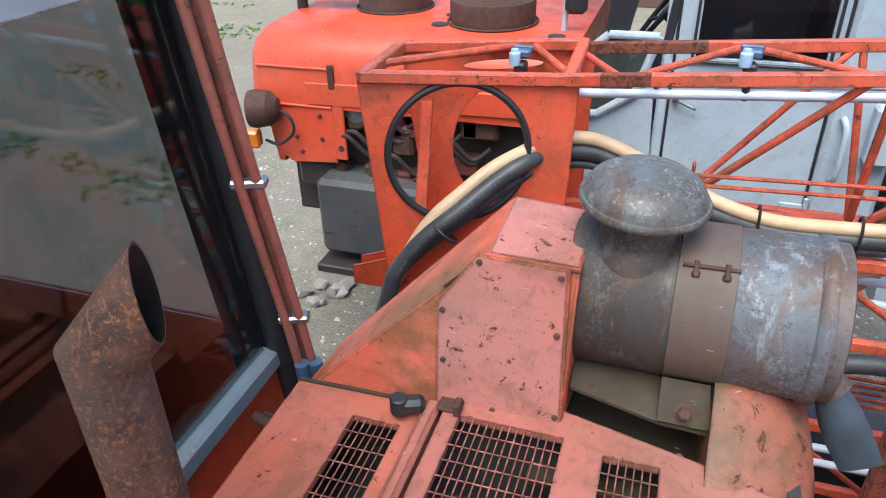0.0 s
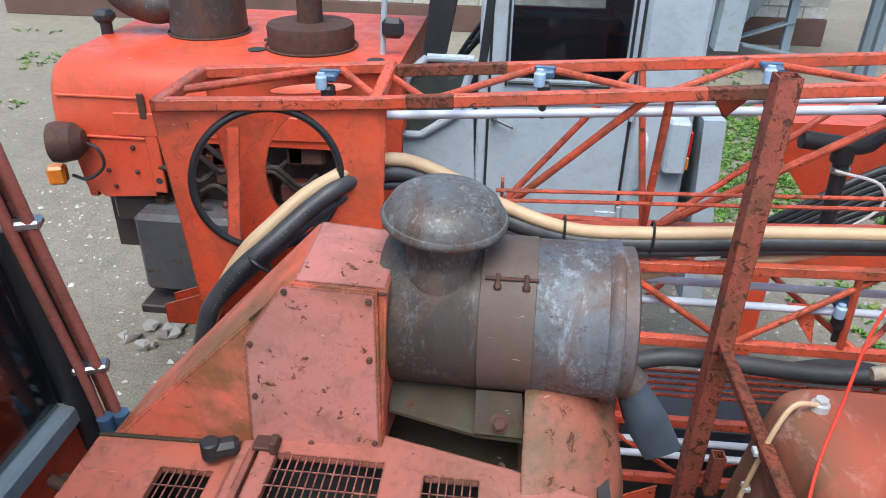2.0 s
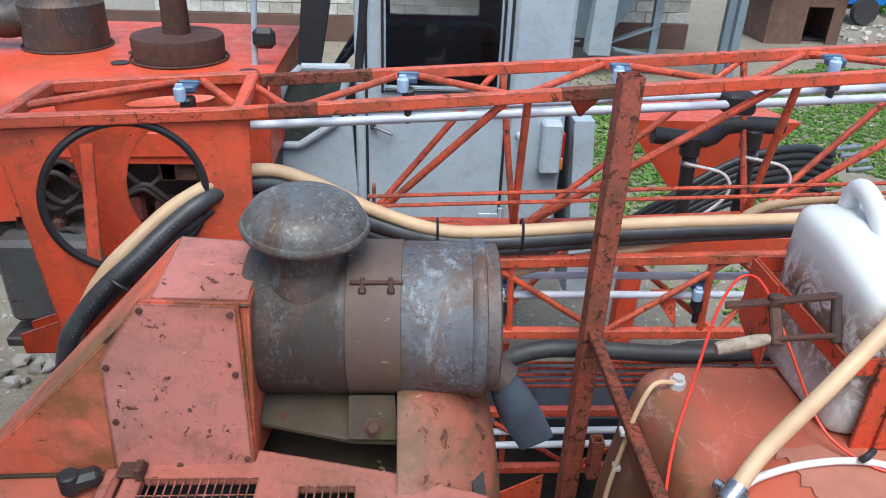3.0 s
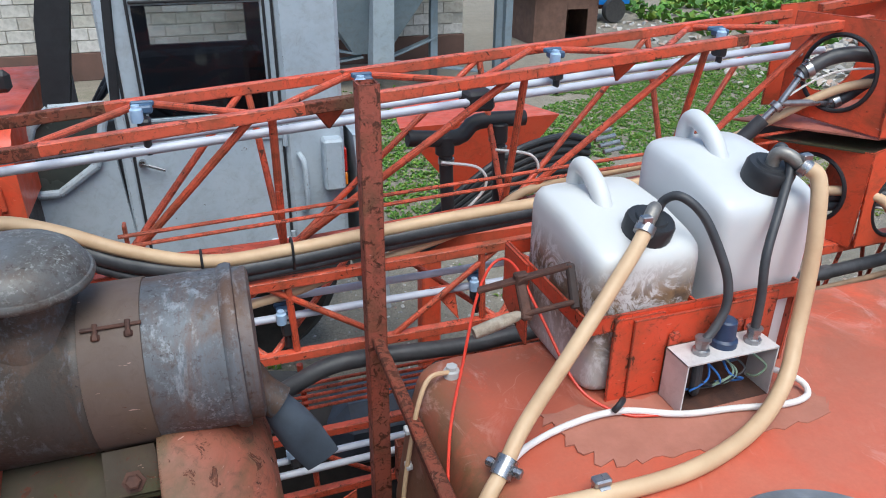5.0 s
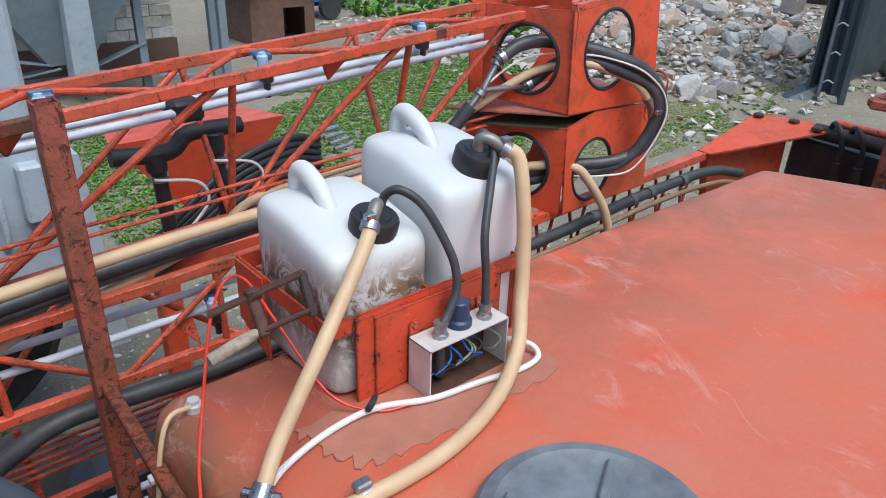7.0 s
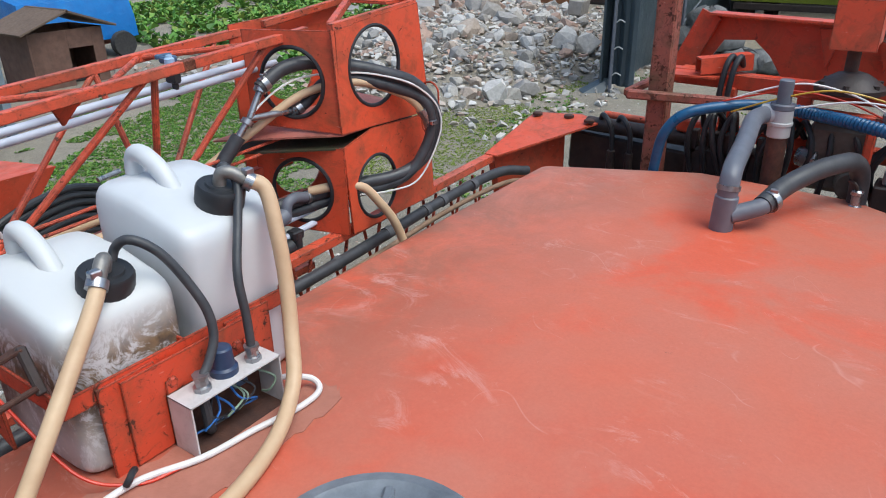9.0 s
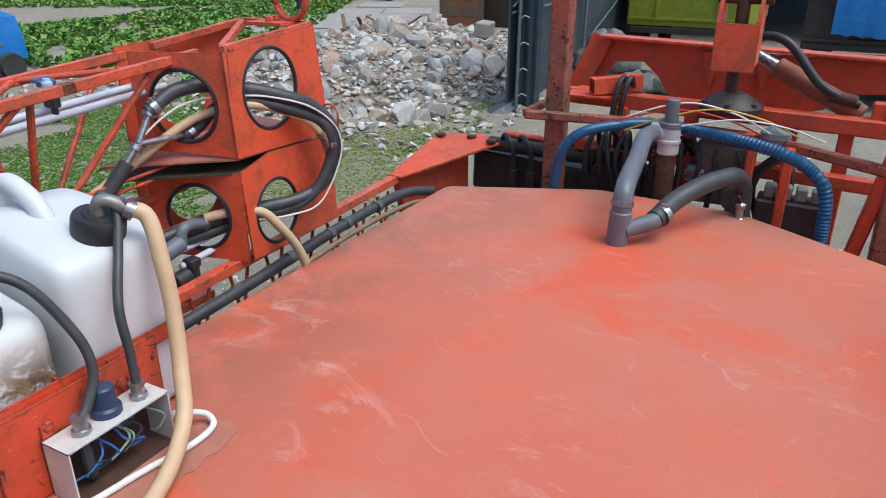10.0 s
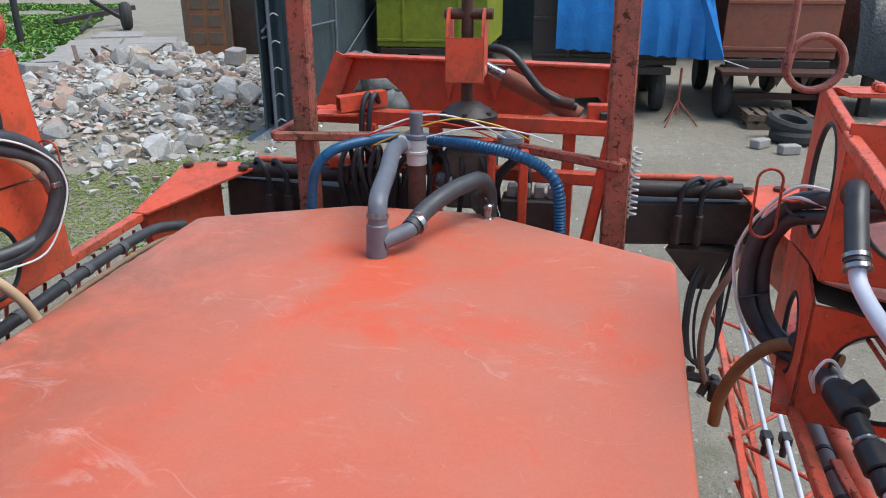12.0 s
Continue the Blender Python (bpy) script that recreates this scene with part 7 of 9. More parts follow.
for k in range(7):
    bm = B()
    w = rng.uniform(-0.03, 0.03)
    if k == 0:
        run = [(3.95, -0.87, 2.03), (3.80, -0.84, 2.03), (3.71, -0.80, 1.99), (3.70, -0.742, 1.86), (3.70, -0.725, 1.72), (3.70, -0.738, 1.60), (3.70, -0.766, 1.51)]
    else:
        run = [(3.92, -0.80 + w, 2.0), (3.86, -0.72 + w, 1.86 + w), (3.80, -0.70 + w, 1.70), (3.76, -0.73 + w, 1.56 + w), (3.80, -0.80, 1.62), (3.88, -0.83 + w, 1.85), (3.96, -0.86, 2.0)]
    tube(bm, run, 0.0135 if k == 0 else 0.006, 10)
    solo("hanging_hose", bm, RUBBER if k else plain("faded_brown_hose", srgb(140, 104, 84), srgb(112, 84, 70), 0.6, 20, 0.1), "hose hanging in a loop below the boom arm", "hose", "hanging hoses")
rng = random.Random(23)
hbk = thing("hose_bracket", (3.72, -0.75, 1.5), "greasy iron bracket holding the hose ends", "bracket")
for k in range(9):
    bm = B()
    c = Vector((3.72 + rng.uniform(-0.05, 0.05), -0.75 + rng.uniform(-0.055, 0.04), 1.53 + rng.uniform(-0.025, 0.03)))
    rod(bm, c, c + Vector((rng.uniform(-0.03, 0.03), rng.uniform(-0.04, 0.04), -0.05)), rng.uniform(0.012, 0.022), 9, 0.003)
    part("hose_end", bm, DARK_IRON, hbk)
bm = B()
beam(bm, (3.70, -0.82, 1.525), (3.73, -0.69, 1.53), 0.05, 0.02, 0.004)
part("bracket_plate", bm, DARK_IRON, hbk)

# ---- neighbour tractor: orange hood and grey cab ----
tr = thing("orange_tractor", (-0.6, 3.9, GROUND), "orange tractor hood with exhaust drum, engine exposed", "tractor")
bm = B()
loops = []
for x, s in ((-1.44, 0.10), (-1.41, 0.03), (-1.36, 0.0), (-1.0, 0.0), (0.16, 0.0)):
    y0, y1 = 3.0 + s * 0.5, 4.35 - s
    loops.append([(x, y0, 1.88), (x, y0, 2.06 - s), (x, y0 + 0.02, 2.14 - s), (x, y0 + 0.07, 2.205 - s), (x, y0 + 0.16, 2.235 - s), (x, y1 - 0.16, 2.245 - s), (x, y1 - 0.07, 2.205 - s), (x, y1, 2.12 - s), (x, y1, 1.88)])
loft(bm, loops)
part("hood_top", bm, TRACTOR_ORANGE, tr, sharp=50)
bm = B()
span(bm, (-1.38, 3.005, 1.88), (-0.985, 3.03, 2.07), 0.006)
part("nose_side", bm, TRACTOR_ORANGE, tr)
bm = B()
hull(bm, [(-1.36, y, 1.88) for y in (3.0, 3.025)] + [(-0.99, y, z) for y in (3.0, 3.025) for z in (1.88, 1.60)] + [(-1.24, y, 1.58) for y in (3.0, 3.025)] + [(-1.33, y, 1.64) for y in (3.0, 3.025)])
part("lower_panel", bm, TRACTOR_ORANGE, tr, "orange lower panel with chipped paint")
bm = B()
hull(bm, [(-1.44, 3.1, 2.1), (-1.42, 4.3, 2.1), (-1.36, 3.06, 1.55), (-1.36, 4.3, 1.55), (-1.36, 3.06, 2.1), (-1.36, 4.3, 2.1), (-1.32, 3.06, 1.55), (-1.32, 4.3, 1.55)])
part("grille_panel", bm, TRACTOR_ORANGE, tr)
for z, x0, x1 in ((2.075, -1.38, -0.99), (1.885, -1.37, -0.99)):
    bm = B()
    beam(bm, (x0, 2.998, z), (x1, 2.998, z), 0.012, 0.014, 0.004)
    part("pressed_rib", bm, TRACTOR_ORANGE, tr)
bm = B()
span(bm, (-0.988, 2.995, 1.62), (-0.93, 3.01, 2.0), 0.003)
part("door_jamb", bm, TRACTOR_ORANGE, tr)
bm = B()
span(bm, (-0.995, 2.99, 1.98), (-0.96, 3.0, 2.1), 0.004)
part("hood_catch", bm, RUSTY_STEEL, tr)
for z in (1.68, 1.93):
    bm = B()
    lathe(bm, [(0.016, 0), (0.016, 0.003)], along((-0.958, 2.996, z), (-0.958, 2.9, z)), 12)
    part("bolt_hole", bm, DARK, tr)
for x, z in ((-1.2, 1.72), (-1.06, 1.72), (-1.06, 1.84), (-1.18, 1.64)):
    bm = B()
    lathe(bm, [(0.012, 0), (0.012, 0.006), (0.008, 0.009)], along((x, 2.999, z), (x, 2.9, z)), 6)
    part("bolt", bm, RUSTY_STEEL, tr)
bm = B()
lathe(bm, [(0.075, 0.0), (0.085, 0.008), (0.07, 0.03), (0.02, 0.04)], along((-0.88, 3.06, 1.88), (-0.88, 2.9, 1.88)), 20)
part("alternator", bm, plain("cast_alloy", srgb(150, 150, 150), srgb(110, 110, 110), 0.4, 40, 0.4, 0.5), tr)
bm = B()
beam(bm, (-1.12, 3.0, 1.95), (0.1, 2.99, 1.98), 0.012, 0.11, 0.004)
part("side_lip", bm, TRACTOR_ORANGE, tr)
for x, y, r in ((-0.88, 3.62, 0.2), (-0.3, 3.42, 0.215)):
    bm = B()
    ring(bm, pose(x, y, 2.243, 0, 0, 0), r, r, 0.006, 48, 6)
    part("hood_opening_rim", bm, RUSTY_STEEL, tr)
bm = B()
lathe(bm, [(0.19, 2.2), (0.19, 2.44), (0.165, 2.47), (0.16, 2.5)], Matrix.Translation((-0.88, 3.62, 0)), 40)
part("intake_drum", bm, DRUM, tr, "grey intake drum with elbow")
bm = B()
tube(bm, [(-1.3, 3.5, 2.62), (-1.25, 3.5, 2.45), (-1.12, 3.54, 2.37), (-0.98, 3.58, 2.40)], 0.085, 18)
part("intake_elbow", bm, DRUM, tr)
bm = B()
lathe(bm, [(0.2, 2.2), (0.205, 2.33), (0.2, 2.345), (0.06, 2.352), (0.055, 2.9)], Matrix.Translation((-0.3, 3.42, 0)), 40)
part("exhaust_drum", bm, RUSTY_STEEL, tr, "brown exhaust silencer drum")
for x, y in ((-0.53, 3.3), (0.05, 3.2), (-0.52, 3.5)):
    bm = B()
    lathe(bm, [(0.04, 2.238), (0.04, 2.2425), (0.03, 2.2425)], Matrix.Translation((x, y, 0)), 20)
    part("hood_hole", bm, DARK, tr)
bm = B()
span(bm, (-1.3, 3.12, 1.25), (0.14, 4.25, 1.86))
part("engine_block", bm, DARK_IRON, tr)
rng = random.Random(8)
for k in range(26):
    bm = B()
    x, z = rng.uniform(-1.1, 0.1), rng.uniform(1.45, 1.85)
    if k % 2:
        box(bm, (x, 3.08, z), (rng.uniform(0.06, 0.2), 0.1, rng.uniform(0.05, 0.15)), None, 0.015)
    else:
        tube(bm, [(x, 3.04, z), (x + 0.1, 3.0, z + 0.05), (x + 0.2, 3.03, z - 0.05), (x + 0.28, 3.06, z)], 0.012, 8)
    part("engine_part", bm, (DARK_IRON, RUSTY_STEEL, DARK_IRON, plain("engine_red", srgb(110, 48, 40), srgb(80, 40, 36), 0.6, 20, 0.3))[k % 4], tr)
bm = B()
lathe(bm, [(0.09, 0.0), (0.095, 0.03), (0.085, 0.1), (0.05, 0.14), (0.01, 0.15)], along((-1.40, 2.93, 1.87), (-1.28, 2.96, 1.875)), 24)
part("headlamp", bm, RUSTY_STEEL, tr, "rusty round headlamp shell")
bm = B()
tube(bm, [(-1.27, 2.96, 1.87), (-1.2, 2.95, 1.84), (-1.19, 2.95, 1.76), (-1.28, 2.95, 1.69), (-1.36, 2.96, 1.70)], 0.008, 8)
part("lamp_wire", bm, RUBBER, tr)
bm = B()
box(bm, (-1.42, 2.94, 1.71), (0.08, 0.07, 0.09), Matrix.Rotation(0.3, 3, "Z"), 0.012)
part("indicator", bm, plain("amber_lens", srgb(220, 130, 40), srgb(200, 110, 30), 0.3, 30, 0.05), tr, "amber indicator lens")
bm = B()
span(bm, (-1.08, 2.9, 1.12), (-0.4, 3.4, 1.54), 0.025)
part("battery_box", bm, paint("black_box_paint", srgb(58, 60, 64), srgb(80, 82, 84), 0.6, 0.62, 10.0, RUST, 0.4), tr, "scuffed black battery box")
bm = B()
span(bm, (-1.1, 2.85, 1.02), (-0.35, 3.1, 1.07), 0.008)
part("step", bm, DARK_IRON, tr)
bm = B()
span(bm, (-1.25, 3.05, 1.42), (-0.95, 3.4, 1.57), 0.02)
part("step_frame", bm, DARK_IRON, tr)
bm = B()
tube(bm, [(-1.36, 3.5, 2.22), (-1.36, 3.5, 2.3)], 0.03, 12)
box(bm, (-1.36, 3.5, 2.32), (0.09, 0.09, 0.06), None, 0.02)
part("work_lamp", bm, RUBBER, tr)
for x in (-1.1, 0.9):
    bm = B()
    lathe(bm, [(0.3, -0.2), (0.62, -0.22), (0.7, -0.12), (0.7, 0.12), (0.62, 0.22), (0.3, 0.2)], pose(x, 4.3, GROUND + 0.7, 90, 0, 0), 36)
    part("tyre", bm, TYRE, tr)

cb = thing("tractor_cab", (1.0, 4.1, 1.2), "light grey tractor cab with dark windows and door", "tractor cab")
bm = B()
CY = 3.4
D = plane((0, CY, 0), (1, CY, 0), (0, CY, 1))
plate(bm, D, [(0.56, 1.30), (1.22, 1.30), (1.22, 2.75), (0.56, 2.75)], (), -0.03, 8, [(0.645, 1.175, 2.13, 2.62)])
door = part("door", bm, GREY_PAINT, cb)
bm = B()
span(bm, (0.645, CY + 0.012, 2.13), (1.175, CY + 0.016, 2.62))
pane = part("door_window", bm, GLASS, cb)
pane.visible_shadow = False
bm = B()
span(bm, (1.235, CY - 0.02, 1.35), (1.52, CY + 0.05, 2.9), 0.02)
part("rear_pillar", bm, GREY_PAINT, cb)
bm = B()
span(bm, (0.50, CY - 0.01, 1.5), (0.55, CY + 0.05, 2.9), 0.01)
part("front_pillar", bm, GREY_PAINT, cb)
bm = B()
hull(bm, [(0.08, CY - 0.02, 1.80), (0.2, CY - 0.02, 1.9), (0.48, CY - 0.02, 1.98), (0.52, CY - 0.02, 1.3), (0.08, CY - 0.02, 1.3), (0.08, CY + 0.03, 1.80), (0.2, CY + 0.03, 1.9), (0.48, CY + 0.03, 1.98), (0.52, CY + 0.03, 1.3), (0.08, CY + 0.03, 1.3)])
part("cowl_panel", bm, GREY_PAINT, cb)
bm = B()
F = plane((0, CY + 1.45, 0), (1, CY + 1.45, 0), (0, CY + 1.45, 1))
plate(bm, F, [(0.1, 1.3), (1.52, 1.3), (1.52, 2.9), (0.1, 2.9)], (), -0.04, 8, [(0.64, 1.22, 2.2, 2.43), (0.17, 0.52, 1.75, 2.8)])
part("far_wall", bm, CAB_GREY, cb)
bm = B()
span(bm, (1.48, CY + 0.05, 1.3), (1.52, CY + 1.45, 2.2))
part("back_wall", bm, DARK, cb)
bm = B()
span(bm, (0.1, CY, 1.2), (1.52, CY + 1.5, 1.3))
part("cab_floor", bm, DARK, cb)
bm = B()
span(bm, (0.0, CY - 0.1, 2.9), (1.6, CY + 1.6, 2.98), 0.03)
part("roof", bm, GREY_PAINT, cb)
bm = B()
hull(bm, [(x, y, z) for y in (CY - 0.03, CY + 0.05) for x, z in ((0.235, 2.18), (0.335, 2.18), (0.28, 2.58), (0.41, 2.64), (0.36, 2.9), (0.47, 2.9))])
part("windscreen_post", bm, RUBBER, cb)
bm = B()
beam(bm, (0.515, CY + 0.0, 2.16), (0.58, CY + 0.0, 2.9), 0.03, 0.04, 0.006)
part("door_seal", bm, RUBBER, cb)
PANE = [(0.075, 1.90), (0.10, 1.84), (0.23, 1.84), (0.40, 1.955), (0.48, 2.22), (0.26, 2.22), (0.18, 2.15)]
bm = B()
hull(bm, [(x, y, z) for y in (CY - 0.028, CY - 0.022) for x, z in PANE])
qp = part("quarter_window", bm, plain("dirty_dark_pane", srgb(52, 58, 56), srgb(74, 80, 76), 0.25, 5, 0.05), cb, "grimy dark quarter window")
bm = B()
for (x0, z0), (x1, z1) in zip(PANE, PANE[1:] + PANE[:1]):
    rod(bm, (x0, CY - 0.03, z0), (x1, CY - 0.03, z1), 0.02, 10)
part("quarter_frame", bm, GREY_PAINT, cb)
bm = B()
tube(bm, [(0.04, CY - 0.06, 1.80), (0.06, CY - 0.07, 2.3), (0.1, CY - 0.05, 2.9)], 0.014, 10)
part("exhaust_guard", bm, GREY_PAINT, cb)
bm = B()
box(bm, (0.11, CY - 0.09, 2.36), (0.10, 0.05, 0.09), None, 0.02)
part("work_lamp", bm, RUBBER, cb)
bm = B()
for x in (0.63, 1.19):
    beam(bm, (x, CY - 0.008, 2.10), (x, CY - 0.008, 2.65), 0.022, 0.012, 0.003, (1, 0, 0))
for z in (2.115, 2.635):
    beam(bm, (0.64, CY - 0.008, z), (1.18, CY - 0.008, z), 0.022, 0.012, 0.003)
part("window_seal", bm, RUBBER, cb)
bm = B()
for x in (0.553, 1.226):
    beam(bm, (x, CY - 0.002, 1.32), (x, CY - 0.002, 2.74), 0.01, 0.012, 0.002, (1, 0, 0))
part("door_gap", bm, RUBBER, cb, "dark rubber gap round the door")
bm = B()
M = pose(0.45, CY + 0.55, 2.2, 0, -55, 0)
ring(bm, M, 0.2, 0.2, 0.014, 40, 8)
for k in range(3):
    a = k * 2.094
    rod(bm, M @ Vector((0, 0, -0.03)), M @ Vector((0.19 * math.cos(a), 0.19 * math.sin(a), 0)), 0.01, 8)
rod(bm, M @ Vector((0, 0, -0.4)), M @ Vector((0, 0, 0)), 0.02, 10)
part("steering_wheel", bm, RUBBER, cb)
bm = B()
box(bm, (0.95, CY + 0.7, 1.75), (0.45, 0.45, 0.14), None, 0.05)
box(bm, (1.2, CY + 0.7, 2.05), (0.12, 0.45, 0.5), None, 0.05)
part("driver_seat", bm, DARK, cb)
for z in (2.02, 1.45):
    bm = B()
    span(bm, (1.12, CY - 0.012, z - 0.025), (1.25, CY - 0.002, z + 0.025), 0.004)
    rod(bm, (1.232, CY - 0.02, z - 0.06), (1.232, CY - 0.02, z + 0.06), 0.012, 10)
    part("hinge", bm, GREY_PAINT, cb)
bm = B()
tube(bm, [(1.30, CY - 0.03, 1.62), (1.31, CY - 0.07, 1.66), (1.31, CY - 0.07, 1.86), (1.29, CY - 0.03, 1.92)], 0.014, 10)
part("grab_handle", bm, GREY_PAINT, cb)
bm = B()
rod(bm, (0.585, CY - 0.04, 1.94), (0.585, CY, 1.94), 0.016, 12)
beam(bm, (0.585, CY - 0.035, 1.94), (0.68, CY - 0.035, 1.90), 0.012, 0.012, 0.003)
part("door_handle", bm, CHROME, cb)
tl = thing("tail_lamp", (1.46, 3.34, 1.74), "grey tail lamp box with red and amber lens", "tail lamp")
bm = B()
span(bm, (1.40, 3.30, 1.73), (1.50, 3.40, 1.99), 0.012)
part("lamp_box", bm, GREY_PAINT, tl)
for z0, z1, c, nm in ((1.82, 1.94, (srgb(190, 40, 30), srgb(170, 30, 24)), "red_lens"), (1.75, 1.815, (srgb(226, 130, 40), srgb(206, 110, 30)), "amber_lens")):
    bm = B()
    span(bm, (1.50, 3.315, z0), (1.515, 3.385, z1), 0.005)
    part(nm, bm, plain("lamp_" + nm, *c, 0.25, 40, 0.03), tl)
fen = solo("tractor_fender", loft(B(), [[(1.62 + 0.02 * math.sin(k), 3.32 + 0.5 * j, 1.0) for j in range(2)] + [(1.62 + 0.1, 3.32 + 0.5 * j, 1.0) for j in (1, 0)] for k in range(1)] + [[(1.55, 3.32, 2.0), (1.55, 3.82, 2.0), (1.65, 3.82, 2.0), (1.65, 3.32, 2.0)]]), GREY_PAINT, "grey tractor fender panel", "fender")
# implement behind the tractor
impl = thing("orange_implement", (2.2, 3.8, GROUND), "orange tractor-mounted implement with hydraulic hoses", "implement")
bm = B()
hull(bm, [(1.75, 3.2, 2.05), (2.6, 3.2, 2.05), (2.5, 3.9, 2.0), (1.9, 3.9, 2.0), (2.2, 3.3, 1.5), (2.3, 3.8, 1.5)])
part("hopper_plate", bm, TRACTOR_ORANGE, impl)
bm = B()
span(bm, (1.7, 3.0, 1.45), (2.9, 3.1, 1.55), 0.01)
part("cross_beam", bm, TRACTOR_ORANGE, impl)
for x in (1.8, 2.6):
    bm = B()
    span(bm, (x, 3.0, GROUND), (x + 0.1, 3.1, 1.45), 0.01)
    part("leg", bm, TRACTOR_ORANGE, impl)
for k in range(7):
    bm = B()
    z = 1.95 - 0.035 * k
    tube(bm, [(1.7, 3.1, 1.5 - 0.02 * k), (1.9, 2.95, 1.75 - 0.03 * k), (2.2, 2.95, z), (2.5, 3.0, z + 0.05), (2.7, 3.05, z)], 0.017, 10, 6)
    part("hydraulic_hose", bm, RUBBER, impl)
for k in range(4):
    bm = B()
    rod(bm, (2.7 + 0.03 * k, 3.05, 1.98 - 0.035 * k), (2.82 + 0.03 * k, 3.06, 1.99 - 0.035 * k), 0.012, 10)
    part("hose_fitting", bm, CHROME, impl)
# dark machinery low between the vehicles
junk = thing("drive_axle", (1.2, 2.6, GROUND), "dark greasy axle and wheel between the machines", "axle")
bm = B()
rod(bm, (0.2, 2.5, 1.0), (2.2, 2.5, 1.0), 0.12, 20)
part("axle_tube", bm, DARK_IRON, junk)
for x in (0.9, 2.0):
    bm = B()
    lathe(bm, [(0.2, -0.16), (0.5, -0.18), (0.58, -0.1), (0.58, 0.1), (0.5, 0.18), (0.2, 0.16)], pose(x, 2.3, GROUND + 0.6, 90, 0, 0), 36)
    part("tyre", bm, TYRE, junk)
bm = B()
box(bm, (1.4, 2.2, 1.2), (0.5, 0.3, 0.3), None, 0.08)
part("gear_case", bm, plain("blue_grey_iron", srgb(64, 74, 88), srgb(48, 54, 64), 0.6, 12, 0.3), junk)

# ---- yard: hopper, doghouse, cart ----
hop = thing("grain_hopper", (5.0, 12.0, GROUND), "grey-blue steel hopper on angle legs", "hopper")
bm = B()
loft(bm, [[(1.7, 10.6, 3.3), (5.5, 10.6, 3.3), (5.5, 13.0, 3.3), (1.7, 13.0, 3.3)], [(3.35, 11.4, 0.75), (3.9, 11.4, 0.75), (3.9, 11.9, 0.75), (3.35, 11.9, 0.75)]])
part("cone", bm, GREY_BLUE, hop)
bm = B()
hull(bm, [(3.58, 11.1, 0.55), (3.92, 11.1, 0.55), (3.55, 10.75, 2.6), (3.86, 10.75, 2.6), (3.58, 11.45, 0.55), (3.92, 11.45, 0.55), (3.55, 11.3, 2.6), (3.86, 11.3, 2.6)])
part("chute", bm, GREY_PAINT, hop)
for x, y in ((4.7, 11.5), (5.85, 11.5), (5.75, 10.9)):
    bm = B()
    beam(bm, (x, y, GROUND), (x, y, 3.3), 0.12, 0.12, 0.004)
    part("leg", bm, GREY_BLUE, hop)
for p, q in (((2.6, 11.3, 0.95), (3.4, 11.5, 0.75)), ((4.0, 11.6, 0.65), (4.75, 11.5, 0.95)), ((4.0, 11.3, 0.62), (5.6, 11.4, 0.35)), ((2.7, 11.5, 0.6), (3.5, 11.5, 0.7))):
    bm = B()
    beam(bm, p, q, 0.2, 0.03, 0.003)
    part("brace", bm, GREY_BLUE, hop)
dog = thing("doghouse", (8.5, 14.6, GROUND), "weathered brown wooden doghouse with a dark doorway", "doghouse")
DOGWOOD = plain("brown_board", srgb(122, 92, 78), srgb(96, 72, 62), 0.85, 7, 0.3)
for nm, lo, hi in (("side_wall", (7.75, 14.0, GROUND), (7.79, 15.2, 1.25)), ("side_wall", (9.2, 14.0, GROUND), (9.24, 15.2, 1.25)), ("back_wall", (7.75, 15.16, GROUND), (9.24, 15.2, 1.25)), ("front_wall", (7.79, 14.0, GROUND), (8.5, 14.04, 1.25)), ("front_wall", (9.0, 14.0, GROUND), (9.2, 14.04, 1.25)), ("front_wall", (8.5, 14.0, 0.9), (9.0, 14.04, 1.25))):
    bm = B()
    span(bm, lo, hi, 0.004)
    part(nm, bm, DOGWOOD, dog)
for sx in (-1, 1):
    bm = B()
    x = 8.5 + sx * 0.46
    box(bm, (x, 14.55, 1.43), (1.05, 1.5, 0.04), Matrix.Rotation(sx * 0.35, 3, "Y"), 0.005)
    part("roof_board", bm, WOOD, dog)
bm = B()
span(bm, (7.8, 14.3, GROUND + 0.02), (9.2, 15.1, GROUND + 0.05))
part("floor_board", bm, DARK, dog)
cart = thing("covered_cart", (10.2, 17.0, GROUND), "small rusty cart under a blue tarpaulin", "cart")
bm = B()
span(bm, (9.0, 16.5, 0.5), (11.45, 17.6, 0.75), 0.01)
part("bed", bm, BROWN_RED, cart)
bm = B()
loops = []
for k in range(19):
    x = 8.9 + 0.146 * k
    w = 0.03 * math.sin(k * 2.1)
    loops.append([(x, 16.35 + w, 0.62), (x, 16.4 + w, 1.1), (x, 16.55, 1.52 + 0.5 * w), (x, 17.1, 1.62 + w), (x, 17.6, 1.5), (x, 17.7, 0.62)])
loft(bm, loops)
part("cover", bm, TARP_BLUE, cart, "creased blue tarpaulin")
for x in (9.6, 11.0):
    bm = B()
    lathe(bm, [(0.15, -0.08), (0.28, -0.09), (0.3, 0.0), (0.28, 0.09), (0.15, 0.08)], pose(x, 16.2, GROUND + 0.3, 90, 0, 0), 24)
    part("wheel", bm, TYRE, cart)

# ---- rubble heap and concrete slabs ----
rng = random.Random(21)


def heap_h(x, y):
    d = ((x - 17.3) / 7.2) ** 2 + ((y - 10.2 - 0.35 * (x - 17.3)) / 3.6) ** 2
    return max(0.0, 1.0 - d)


